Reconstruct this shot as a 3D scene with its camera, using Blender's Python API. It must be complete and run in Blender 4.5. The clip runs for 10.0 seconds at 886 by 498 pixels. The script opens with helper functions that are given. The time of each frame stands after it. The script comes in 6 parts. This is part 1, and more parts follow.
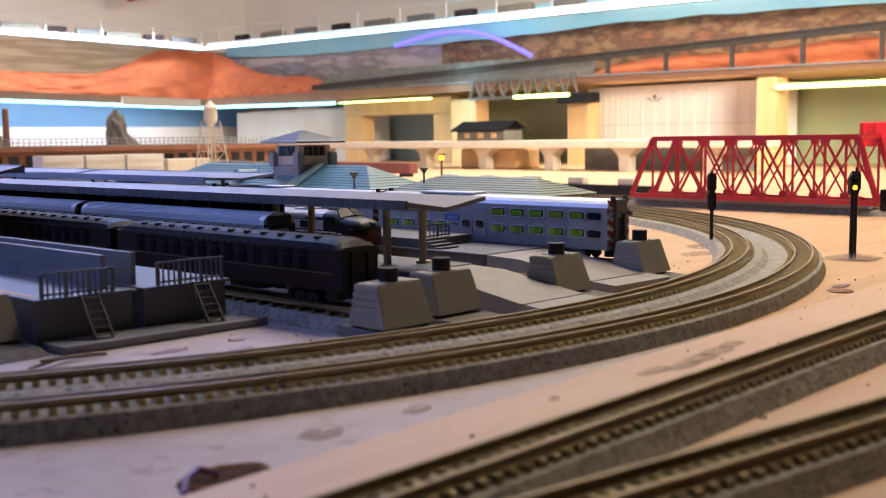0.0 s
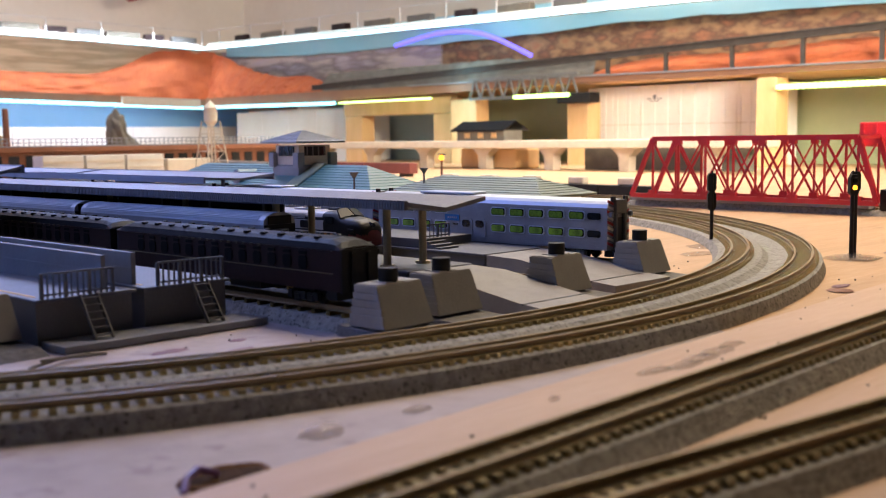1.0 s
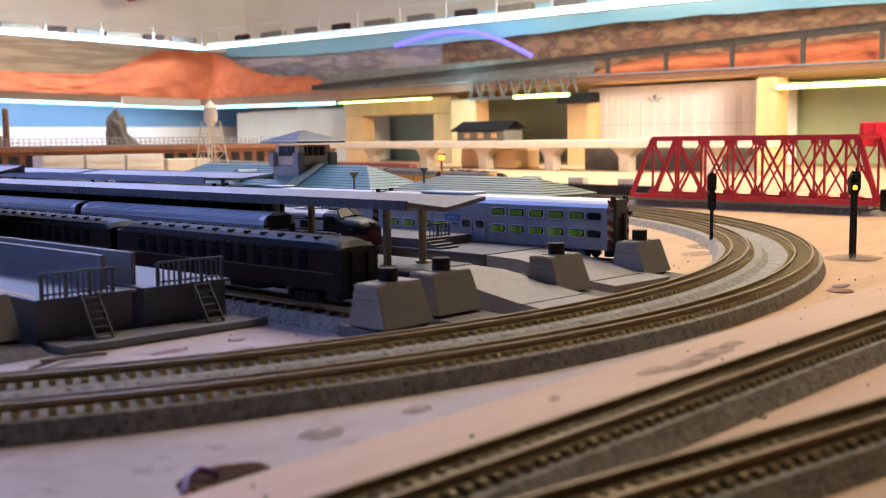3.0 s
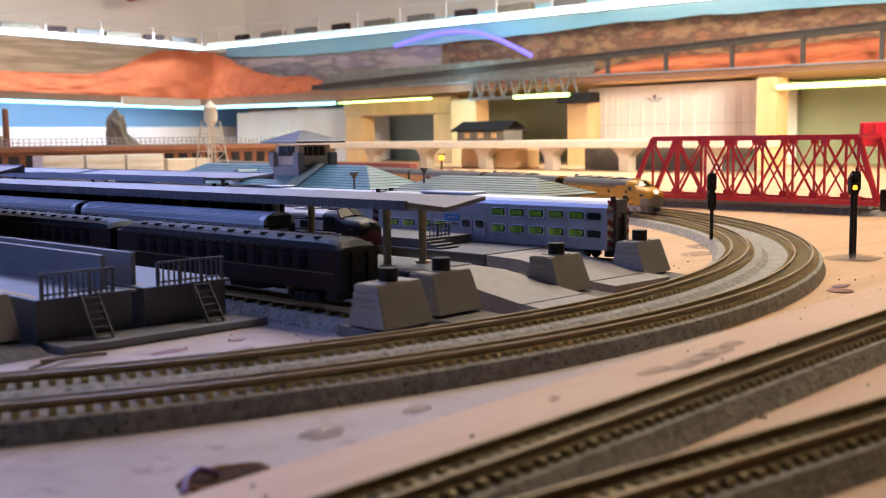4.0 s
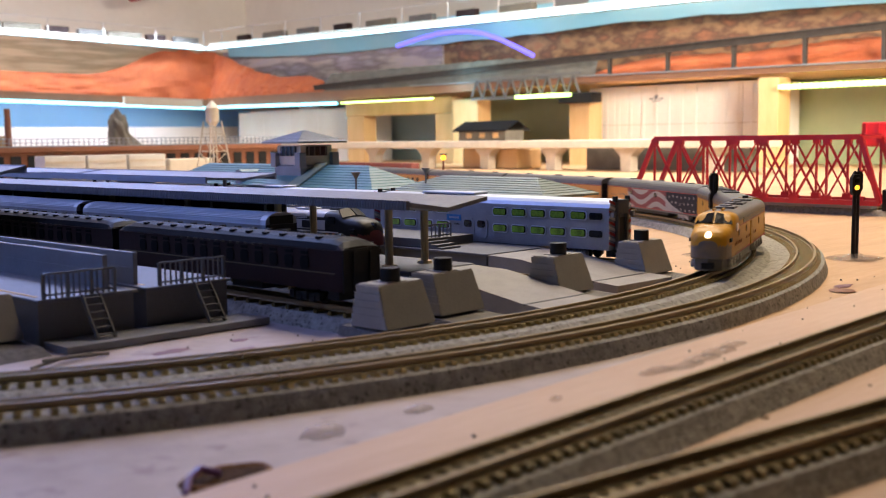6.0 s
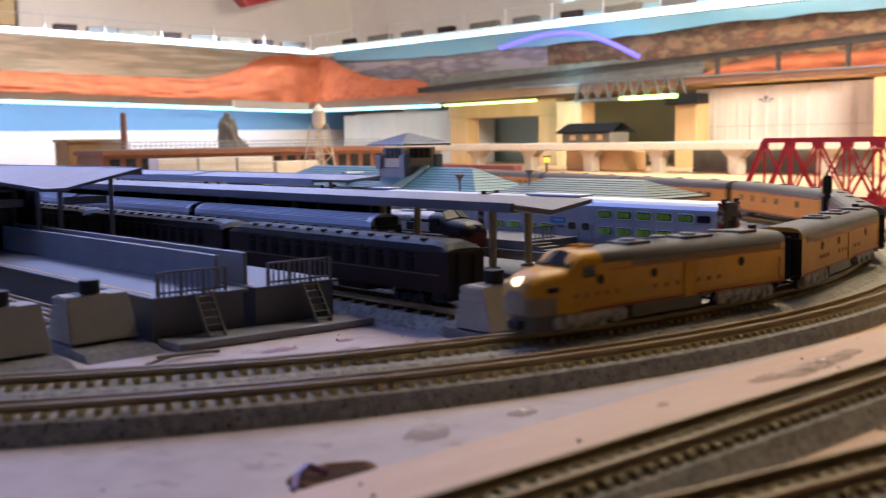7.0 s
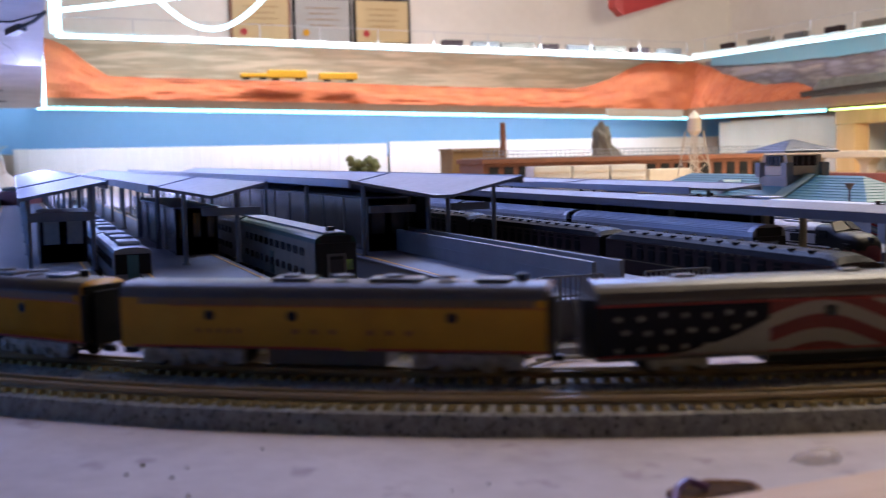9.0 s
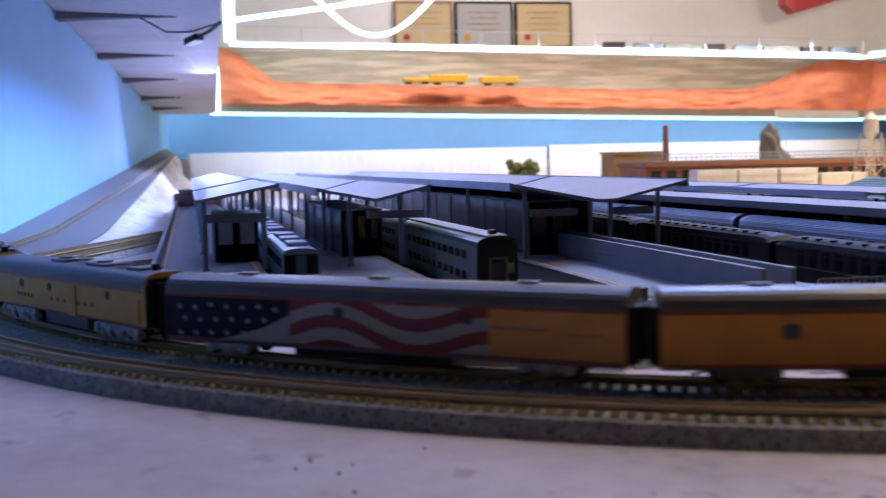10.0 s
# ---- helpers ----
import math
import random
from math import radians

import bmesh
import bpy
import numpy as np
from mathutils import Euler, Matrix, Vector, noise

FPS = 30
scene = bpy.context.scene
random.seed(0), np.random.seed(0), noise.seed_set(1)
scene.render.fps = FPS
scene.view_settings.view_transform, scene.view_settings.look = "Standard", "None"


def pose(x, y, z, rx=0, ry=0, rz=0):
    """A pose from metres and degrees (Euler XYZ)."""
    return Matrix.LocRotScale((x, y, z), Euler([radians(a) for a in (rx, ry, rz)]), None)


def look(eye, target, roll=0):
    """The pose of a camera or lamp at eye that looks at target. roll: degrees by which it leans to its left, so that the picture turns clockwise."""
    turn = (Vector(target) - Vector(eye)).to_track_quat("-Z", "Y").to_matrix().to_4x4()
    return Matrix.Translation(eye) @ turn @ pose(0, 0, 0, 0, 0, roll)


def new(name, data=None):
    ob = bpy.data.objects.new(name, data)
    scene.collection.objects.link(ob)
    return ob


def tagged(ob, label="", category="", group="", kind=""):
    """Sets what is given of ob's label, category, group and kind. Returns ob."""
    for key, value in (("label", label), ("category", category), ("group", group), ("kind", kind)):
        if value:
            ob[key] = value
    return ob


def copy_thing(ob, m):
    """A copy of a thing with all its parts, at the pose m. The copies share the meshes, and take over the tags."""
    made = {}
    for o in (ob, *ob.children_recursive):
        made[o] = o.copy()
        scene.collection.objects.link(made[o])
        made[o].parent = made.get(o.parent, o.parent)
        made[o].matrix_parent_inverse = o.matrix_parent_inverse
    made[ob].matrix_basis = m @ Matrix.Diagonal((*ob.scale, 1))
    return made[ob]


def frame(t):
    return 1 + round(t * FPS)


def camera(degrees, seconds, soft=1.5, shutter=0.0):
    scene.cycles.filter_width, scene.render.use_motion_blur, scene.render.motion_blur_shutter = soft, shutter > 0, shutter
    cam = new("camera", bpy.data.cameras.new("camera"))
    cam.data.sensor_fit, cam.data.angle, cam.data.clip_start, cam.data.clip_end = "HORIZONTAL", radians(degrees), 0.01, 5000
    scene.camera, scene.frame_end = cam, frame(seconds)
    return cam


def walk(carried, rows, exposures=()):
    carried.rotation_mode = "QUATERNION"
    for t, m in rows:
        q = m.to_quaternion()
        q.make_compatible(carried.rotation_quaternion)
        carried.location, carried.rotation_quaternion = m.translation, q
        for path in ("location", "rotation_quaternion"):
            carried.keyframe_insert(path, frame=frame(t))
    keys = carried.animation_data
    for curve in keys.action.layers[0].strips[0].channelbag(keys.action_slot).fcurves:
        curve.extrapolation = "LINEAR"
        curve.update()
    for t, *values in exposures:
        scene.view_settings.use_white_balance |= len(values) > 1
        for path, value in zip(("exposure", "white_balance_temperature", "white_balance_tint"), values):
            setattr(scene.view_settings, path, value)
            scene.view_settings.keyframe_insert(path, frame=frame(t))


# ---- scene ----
# A model railway in scale 1:160: board top at z = 0, station tracks along y
cam = camera(45.36, 10.0, soft=1.05, shutter=0.5)
cam.data.dof.use_dof = True
cam.data.dof.focus_distance = 0.60
cam.data.dof.aperture_fstop = 22.0
ROWS = [
   (0.0, 0.0, 0.0, 0.0709, 83.98, 0.726, -44.077),
   (5.3, 0.0, 0.0, 0.0709, 83.98, 0.726, -44.077),
   (5.8, 0.0, -0.0, 0.0709, 83.978, 0.725, -44.115),
   (6.3, -7e-05, 8e-05, 0.0709, 84.0, 0.741, -43.486),
   (6.5, -0.00014, 0.00016, 0.07091, 84.021, 0.757, -42.87),
   (6.75, -0.00038, 0.0004, 0.07092, 84.088, 0.806, -40.916),
   (7.0, -0.00068, 0.0007, 0.07093, 84.176, 0.864, -38.476),
   (7.25, -0.00095, 0.00093, 0.07094, 84.25, 0.91, -36.435),
   (7.5, -0.00124, 0.00118, 0.07096, 84.331, 0.955, -34.274),
   (7.75, -0.0016, 0.00145, 0.07097, 84.43, 1.006, -31.685),
   (8.0, -0.00199, 0.00172, 0.07099, 84.538, 1.054, -28.914),
   (8.25, -0.00242, 0.00199, 0.07101, 84.653, 1.099, -26.034),
   (8.5, -0.00285, 0.00222, 0.07103, 84.766, 1.137, -23.253),
   (8.75, -0.00322, 0.00241, 0.07105, 84.864, 1.166, -20.867),
   (9.0, -0.00357, 0.00256, 0.07106, 84.955, 1.188, -18.678),
   (9.25, -0.0039, 0.0027, 0.07108, 85.041, 1.205, -16.631),
   (9.5, -0.00423, 0.00282, 0.07109, 85.127, 1.22, -14.596),
   (9.75, -0.0046, 0.00293, 0.07111, 85.221, 1.232, -12.382),
   (10.0, -0.00498, 0.00304, 0.07113, 85.318, 1.241, -10.118),
]
walk(cam, [(t, pose(x, y, z, rx, ry, rz)) for t, x, y, z, rx, ry, rz in ROWS], exposures=[(0.0, 0.0, 6250, 10), (6.3, 0.0, 6200, 10), (10.0, 0.0, 6050, 10)])

# ---- light ----
world = bpy.data.worlds.new("room_air")
scene.world = world
world.use_nodes = True
world.node_tree.nodes["Background"].inputs[0].default_value = (0.9, 0.8, 0.75, 1)
world.node_tree.nodes["Background"].inputs[1].default_value = 0.014


def area_lamp(name, eye, target, sx, sy, watts, colour, spread=180):
    lamp = bpy.data.lights.new(name, "AREA")
    lamp.shape, lamp.size, lamp.size_y, lamp.energy, lamp.color = "RECTANGLE", sx, sy, watts, colour
    lamp.spread = radians(spread)
    ob = new(name, lamp)
    ob.matrix_world = look(eye, target)
    return ob


WARM, COOL = (1.0, 0.88, 0.74), (0.44, 0.50, 1.0)
area_lamp("room_lamp", (1.45, 1.30, 1.30), (1.45, 1.25, 0), 0.7, 0.6, 23, WARM, 116)
# Added warm fill, low enough to brighten the bays under the side deck.
area_lamp("room_lamp_front", (0.95, -0.40, 0.50), (2.15, 1.60, 0.10), 0.5, 0.3, 13, (1.0, 0.84, 0.64), 78)
# Added fill without a known source, lifts the plank at the right.
area_lamp("room_lamp_near", (0.90, 0.50, 1.30), (0.68, 0.12, 0), 0.4, 0.4, 3.3, (1.0, 0.76, 0.50), 62)
# Added fill that brightens the back wall and the upper deck.
area_lamp("room_lamp_back", (0.75, 2.85, 1.60), (0.75, 3.2, 0.3), 0.8, 0.3, 19, (1.0, 0.86, 0.86), 150)
area_lamp("led_glow_back", (0.95, 3.23, 0.43), (0.95, 3.30, 0.2), 2.0, 0.03, 7, (0.8, 0.9, 1.0))
area_lamp("led_glow_left", (-0.10, 2.30, 0.235), (-0.06, 2.05, 0.0), 0.04, 1.5, 6.8, COOL)
# Added blue fill for the side backdrop and station tops, no real lamp.
area_lamp("room_lamp_cool", (0.70, 1.55, 0.85), (-0.20, 1.35, 0.10), 0.5, 0.4, 15, (0.34, 0.46, 1.0), 100)
# Unseen cool light assumed from above left; no strip is built here.
area_lamp("led_glow_shelf", (-0.03, 0.82, 0.55), (0.22, 0.70, 0.0), 0.12, 0.8, 1.9, (0.34, 0.43, 1.0), 130)
area_lamp("led_glow_under", (0.9, 3.235, 0.172), (0.9, 3.42, 0.06), 2.0, 0.02, 2.6, (0.74, 0.78, 1.0))
area_lamp("led_glow_side", (1.99, 2.0, 0.385), (2.2, 2.0, 0.33), 0.03, 2.2, 1.9, (0.40, 0.85, 1.0))

# ---- materials ----
def material(name, colour, rough=0.6, metal=0.0, second=None, scale=60.0, mix=0.5, bump=0.0, bump_scale=None, stretch=(1, 1, 1), coat=0.0, rand=0.0, spots=None, spec=0.5, rvar=0.1):
    """Two colours mixed by noise at two scales, with grain relief; rand varies by object; spots: (colour, scale, amount)."""
    m = bpy.data.materials.new(name)
    m.use_nodes = True
    nt, out = m.node_tree, m.node_tree.nodes["Principled BSDF"]
    link = nt.links.new
    tc = nt.nodes.new("ShaderNodeTexCoord")
    mp = nt.nodes.new("ShaderNodeMapping")
    mp.inputs["Scale"].default_value = stretch
    link(tc.outputs["Object"], mp.inputs["Vector"])
    n1, n2 = nt.nodes.new("ShaderNodeTexNoise"), nt.nodes.new("ShaderNodeTexNoise")
    n1.inputs["Scale"].default_value, n2.inputs["Scale"].default_value = scale, scale * 9
    n1.inputs["Detail"].default_value, n2.inputs["Detail"].default_value = 5, 3
    for n in (n1, n2):
        link(mp.outputs[0], n.inputs["Vector"])
    add = nt.nodes.new("ShaderNodeMath")
    add.operation = "MULTIPLY_ADD"
    add.inputs[1].default_value = 0.35
    link(n2.outputs[0], add.inputs[0])
    link(n1.outputs[0], add.inputs[2])
    ramp = nt.nodes.new("ShaderNodeMapRange")
    ramp.inputs["From Min"].default_value, ramp.inputs["From Max"].default_value = 0.67 - 0.28 * mix, 0.67 + 0.28
    link(add.outputs[0], ramp.inputs["Value"])
    second = second or tuple(c * 0.72 for c in colour)
    mixer = nt.nodes.new("ShaderNodeMix")
    mixer.data_type = "RGBA"
    mixer.inputs["A"].default_value, mixer.inputs["B"].default_value = (*colour, 1), (*second, 1)
    link(ramp.outputs[0], mixer.inputs["Factor"])
    col = mixer.outputs["Result"]
    if spots:
        vn = nt.nodes.new("ShaderNodeTexNoise")
        vn.inputs["Scale"].default_value, vn.inputs["Detail"].default_value = spots[1], 6
        link(tc.outputs["Object"], vn.inputs["Vector"])
        r2 = nt.nodes.new("ShaderNodeMapRange")
        r2.inputs["From Min"].default_value, r2.inputs["From Max"].default_value = 1 - spots[2], 1 - spots[2] + 0.06
        link(vn.outputs[0], r2.inputs["Value"])
        mx = nt.nodes.new("ShaderNodeMix")
        mx.data_type = "RGBA"
        link(r2.outputs[0], mx.inputs["Factor"])
        link(col, mx.inputs["A"])
        mx.inputs["B"].default_value = (*spots[0], 1)
        col = mx.outputs["Result"]
    if rand:
        info, hsv, mr = nt.nodes.new("ShaderNodeObjectInfo"), nt.nodes.new("ShaderNodeHueSaturation"), nt.nodes.new("ShaderNodeMapRange")
        mr.inputs["To Min"].default_value, mr.inputs["To Max"].default_value = 1 - rand, 1 + rand
        link(info.outputs["Random"], mr.inputs["Value"])
        link(mr.outputs[0], hsv.inputs["Value"])
        link(col, hsv.inputs["Color"])
        col = hsv.outputs[0]
    link(col, out.inputs["Base Color"])
    rr = nt.nodes.new("ShaderNodeMapRange")
    rr.inputs["To Min"].default_value, rr.inputs["To Max"].default_value = max(0.03, rough - rvar), min(1, rough + rvar)
    link(n2.outputs[0], rr.inputs["Value"])
    link(rr.outputs[0], out.inputs["Roughness"])
    out.inputs["Metallic"].default_value = metal
    out.inputs["Coat Weight"].default_value = coat
    out.inputs["Specular IOR Level"].default_value = spec
    if bump:
        b, n3 = nt.nodes.new("ShaderNodeBump"), nt.nodes.new("ShaderNodeTexNoise")
        n3.inputs["Scale"].default_value, n3.inputs["Detail"].default_value = bump_scale or scale * 9, 4
        link(mp.outputs[0], n3.inputs["Vector"])
        b.inputs["Strength"].default_value, b.inputs["Distance"].default_value = min(1.0, bump), 0.0008
        link(n3.outputs[0], b.inputs["Height"])
        link(b.outputs[0], out.inputs["Normal"])
    return m


def glow(name, colour, strength):
    m = bpy.data.materials.new(name)
    m.use_nodes = True
    p = m.node_tree.nodes["Principled BSDF"]
    p.inputs["Base Color"].default_value = (*colour, 1)
    p.inputs["Emission Color"].default_value, p.inputs["Emission Strength"].default_value = (*colour, 1), strength
    return m


BOARD = material("dirty_painted_board", (0.52, 0.455, 0.44), 0.75, 0, (0.36, 0.30, 0.29), 14, 0.6, 0.3, 300, spots=((0.34, 0.27, 0.27), 60, 0.37))
PLY = material("plywood", (0.58, 0.38, 0.215), 0.6, 0, (0.45, 0.28, 0.15), 6, 0.7, 0.25, 400, (1, 7, 1), spots=((0.30, 0.18, 0.10), 30, 0.33))
PINE = material("pine_plank", (0.62, 0.44, 0.31), 0.55, 0, (0.52, 0.34, 0.22), 9, 0.7, 0.25, 300, (1, 9, 3), spots=((0.36, 0.20, 0.11), 22, 0.34))
LUMBER = material("construction_lumber", (0.72, 0.48, 0.24), 0.6, 0, (0.60, 0.37, 0.16), 8, 0.6, 0.2, 100, (4, 4, 0.6))
BALLAST = material("moulded_grey_roadbed", (0.44, 0.425, 0.38), 0.85, 0, (0.19, 0.185, 0.16), 330, 0.9, 1.0, 900, spots=((0.10, 0.095, 0.085), 700, 0.42))
# Gold tone and part metal in both sleepers imitate warm lamp glints.
SLEEPER = material("brown_plastic_sleeper", (0.50, 0.39, 0.16), 0.22, 0.55, (0.28, 0.215, 0.09), 300, 0.5, 0.3, rand=0.15)
SLEEPER_DARK = material("dark_brown_plastic_sleeper", (0.30, 0.225, 0.085), 0.26, 0.5, (0.07, 0.055, 0.028), 300, 0.6, 0.3, rand=0.25)
RAIL = material("dull_brass_brown_rail", (0.33, 0.245, 0.125), 0.42, 0.4, (0.25, 0.18, 0.09), 90, 0.5)
GREY = material("grey_station_plastic", (0.22, 0.23, 0.26), 0.45, 0, (0.18, 0.19, 0.215), 90, 0.5, 0.15, 900)
GREY_DARK = material("dark_grey_plastic", (0.13, 0.128, 0.13), 0.55, 0, (0.12, 0.12, 0.12), 90, 0.5, 0.15, 900)
BUFFER = material("grey_buffer_plastic", (0.30, 0.285, 0.26), 0.6, 0, (0.25, 0.24, 0.22), 120, 0.5, 0.2, 1200)
GRAVEL = material("grey_gravel_plate", (0.23, 0.225, 0.22), 0.9, 0, (0.13, 0.13, 0.13), 500, 0.7, 1.0, 1600)
# Canopy greys carry the blue-lilac of the cool light in their colour.
ROOF = material("lilac_grey_canopy_plastic", (0.27, 0.29, 0.37), 0.38, 0, (0.23, 0.25, 0.32), 40, 0.5, 0.1, 900)
RIBGREY = material("brown_grey_canopy_plastic", (0.20, 0.20, 0.235), 0.45, 0, (0.165, 0.165, 0.19), 60, 0.5, 0.15, 900)
TEAL = material("teal_green_roof_plastic", (0.10, 0.235, 0.24), 0.45, 0, (0.08, 0.19, 0.20), 60, 0.5, 0.1, 900)
CREAM = material("cream_plastic", (0.62, 0.55, 0.45), 0.55, 0, (0.54, 0.47, 0.38), 90, 0.5)
TAN = material("tan_post_plastic", (0.45, 0.36, 0.20), 0.5, 0, (0.38, 0.30, 0.17), 200, 0.5)
BLACK = material("black_plastic", (0.010, 0.010, 0.011), 0.45, 0, (0.016, 0.016, 0.016), 200, 0.5, spec=0.25)
DARK = material("dark_interior", (0.02, 0.02, 0.024), 0.5, 0, (0.03, 0.03, 0.035), 90, 0.5)
DECK = material("platform_deck_plastic", (0.115, 0.12, 0.14), 0.55, 0, (0.095, 0.10, 0.118), 90, 0.5, 0.15, 900)
TUSCAN = material("dark_maroon_car_paint", (0.024, 0.012, 0.013), 0.42, 0, (0.03, 0.016, 0.016), 120, 0.5, 0.1, 900, spec=0.12)
TUSCAN_ROOF = material("sooty_car_roof", (0.007, 0.007, 0.009), 0.45, 0, (0.005, 0.005, 0.006), 120, 0.5, 0.1, 900, spec=0.07)
# Lighter, bluer silver: the blue light on car roofs is in its colour.
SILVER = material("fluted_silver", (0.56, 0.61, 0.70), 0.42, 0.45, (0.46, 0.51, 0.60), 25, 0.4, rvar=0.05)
# The same silver, darkened for the shaded car sides.
SILVER_DARK = material("dull_silver_side", (0.31, 0.325, 0.36), 0.40, 0.35, (0.25, 0.265, 0.295), 150, 0.5, 0.1, 900)
YELLOW = material("armour_yellow_paint", (0.60, 0.30, 0.02), 0.42, 0, (0.50, 0.24, 0.016), 90, 0.5, 0.08, 900, spec=0.3)
ORANGE = material("orange_yellow_car_paint", (0.70, 0.31, 0.05), 0.4, 0, (0.62, 0.26, 0.04), 90, 0.5, 0.08, 900)
UPGREY = material("grey_train_roof", (0.10, 0.095, 0.095), 0.36, 0, (0.12, 0.115, 0.11), 120, 0.5, 0.15, 900)
TRUCK = material("weathered_silver_truck", (0.62, 0.60, 0.56), 0.5, 0.2, (0.14, 0.13, 0.12), 350, 0.7, 0.5, 1200)
REDLINE = material("red_stripe_paint", (0.40, 0.03, 0.03), 0.45, 0, (0.32, 0.025, 0.025), 200, 0.5)
BRIDGE = material("red_bridge_plastic", (0.52, 0.012, 0.018), 0.4, 0, (0.42, 0.010, 0.015), 60, 0.5, 0.1, 600)
NAVY = material("navy_flag_paint", (0.006, 0.008, 0.018), 0.5, 0, (0.009, 0.011, 0.024), 120, 0.5, spec=0.2)
WHITE = material("off_white_paint", (0.68, 0.66, 0.62), 0.5, 0, (0.58, 0.56, 0.52), 60, 0.5)
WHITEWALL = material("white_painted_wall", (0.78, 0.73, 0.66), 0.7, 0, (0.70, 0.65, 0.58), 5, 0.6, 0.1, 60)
# Dark coat for the unseen room sides, keeps bounced light low.
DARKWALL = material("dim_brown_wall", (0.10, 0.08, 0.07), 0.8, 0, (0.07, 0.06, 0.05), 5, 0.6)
WHITEPANEL = material("white_ribbed_panel", (0.88, 0.86, 0.83), 0.6, 0, (0.80, 0.77, 0.73), 8, 0.5, 0.1, 60)
BLUEWALL = material("sky_blue_backdrop", (0.28, 0.54, 0.82), 0.75, 0, (0.25, 0.50, 0.77), 4, 0.6, 0.1, 60)
GREENWALL = material("sage_green_backdrop", (0.42, 0.46, 0.28), 0.75, 0, (0.36, 0.41, 0.25), 5, 0.6, 0.1, 60)
TEALWALL = material("pale_teal_backdrop", (0.42, 0.55, 0.56), 0.75, 0, (0.38, 0.50, 0.52), 5, 0.6, 0.1, 60)
MESA = material("red_rock_scenery", (0.55, 0.145, 0.05), 0.9, 0, (0.38, 0.085, 0.035), 16, 0.7, 1.0, 120)
FASCIA = material("brown_fascia_board", (0.26, 0.13, 0.075), 0.6, 0, (0.20, 0.10, 0.06), 10, 0.5, 0.2, 90)
STONE = material("grey_stone_wall_scenery", (0.20, 0.18, 0.15), 0.9, 0, (0.12, 0.11, 0.09), 30, 0.7, 1.0, 160)
BROWN = material("rust_brown_plastic", (0.24, 0.09, 0.045), 0.6, 0, (0.18, 0.07, 0.035), 40, 0.5, 0.2, 300)
BOXCAR = material("oxide_red_boxcar", (0.20, 0.055, 0.05), 0.55, 0, (0.15, 0.04, 0.04), 60, 0.5, 0.2, 400)
GLASS = material("dark_window_glass", (0.012, 0.014, 0.016), 0.12, 0, (0.02, 0.022, 0.024), 60, 0.5)
# Green tint, brightened in the base colour for light coming through the panes.
GREENGLASS = material("green_tinted_window", (0.34, 0.62, 0.07), 0.15, 0, (0.012, 0.03, 0.008), 170, 1.1)
SOOTGLASS = material("sooty_car_window", (0.006, 0.006, 0.007), 0.6, 0, (0.010, 0.009, 0.009), 90, 0.5, spec=0.06)

GLUE = material("clear_dried_glue", (0.74, 0.60, 0.48), 0.06, 0, (0.66, 0.52, 0.41), 200, 0.5, 1.0, 420, rvar=0.04, spec=1.0)
GLUE.node_tree.nodes["Principled BSDF"].inputs["Alpha"].default_value = 0.2
LED_WHITE = glow("led_strip_white", (0.45, 0.82, 1.0), 6.5)
LED_CYAN = glow("led_strip_cyan", (0.30, 0.82, 1.0), 4.0)
LED_GREEN = glow("led_strip_green", (0.66, 1.0, 0.28), 4.0)
LED_PURPLE = glow("led_strip_purple", (0.17, 0.13, 1.0), 1.9)
HEADLIGHT = glow("headlight_warm", (1.0, 0.85, 0.55), 4.0)
SMOKED = material("smoked_glazing", (0.022, 0.024, 0.03), 0.22, 0, (0.035, 0.037, 0.045), 60, 0.5)
CAR_GREEN = material("dark_green_car_paint", (0.010, 0.045, 0.034), 0.35, 0, (0.008, 0.034, 0.026), 120, 0.5, spec=0.3)
CAR_TAN = material("dirty_cream_car_side", (0.20, 0.175, 0.13), 0.5, 0, (0.14, 0.125, 0.10), 140, 0.6, spec=0.3)
DIM_WHITE = material("worn_white_paint", (0.42, 0.41, 0.38), 0.5, 0, (0.32, 0.31, 0.29), 200, 0.5)
PARCHMENT = material("parchment_paper", (0.55, 0.42, 0.22), 0.7, 0, (0.50, 0.37, 0.19), 8, 0.5)
OCHRE = material("dull_ochre_paint", (0.34, 0.20, 0.075), 0.7, 0, (0.27, 0.16, 0.06), 30, 0.6)
AMBER = glow("amber_signal_lamp", (1.0, 0.36, 0.02), 4.0)


# ---- building helpers ----
def link_mesh(name, bm, mats, parent=None):
    me = bpy.data.meshes.new(name)
    bm.to_mesh(me)
    bm.free()
    for m in (mats if isinstance(mats, (list, tuple)) else [mats]):
        me.materials.append(m)
    ob = new(name, me)
    ob.parent = parent
    return ob


def part(name, bm, mats, parent, label=""):
    return tagged(link_mesh(name, bm, mats, parent), label)


def again(ob, x, y, z, rz=0, parent=None):
    """Another object on the same mesh, under the same thing."""
    o = new(ob.name.split(".")[0], ob.data)
    o.parent = parent or ob.parent
    o.matrix_basis = pose(x, y, z, 0, 0, rz)
    return o


def thing(name, label, category, x=0, y=0, z=0, rz=0, group="", kind=""):
    ob = new(name)
    ob.empty_display_size = 0.01
    ob.matrix_basis = pose(x, y, z, 0, 0, rz)
    return tagged(ob, label, category, group, kind)


def solid(name, bm, mats, label, category, group="", kind=""):
    return tagged(link_mesh(name, bm, mats), label, category, group, kind)


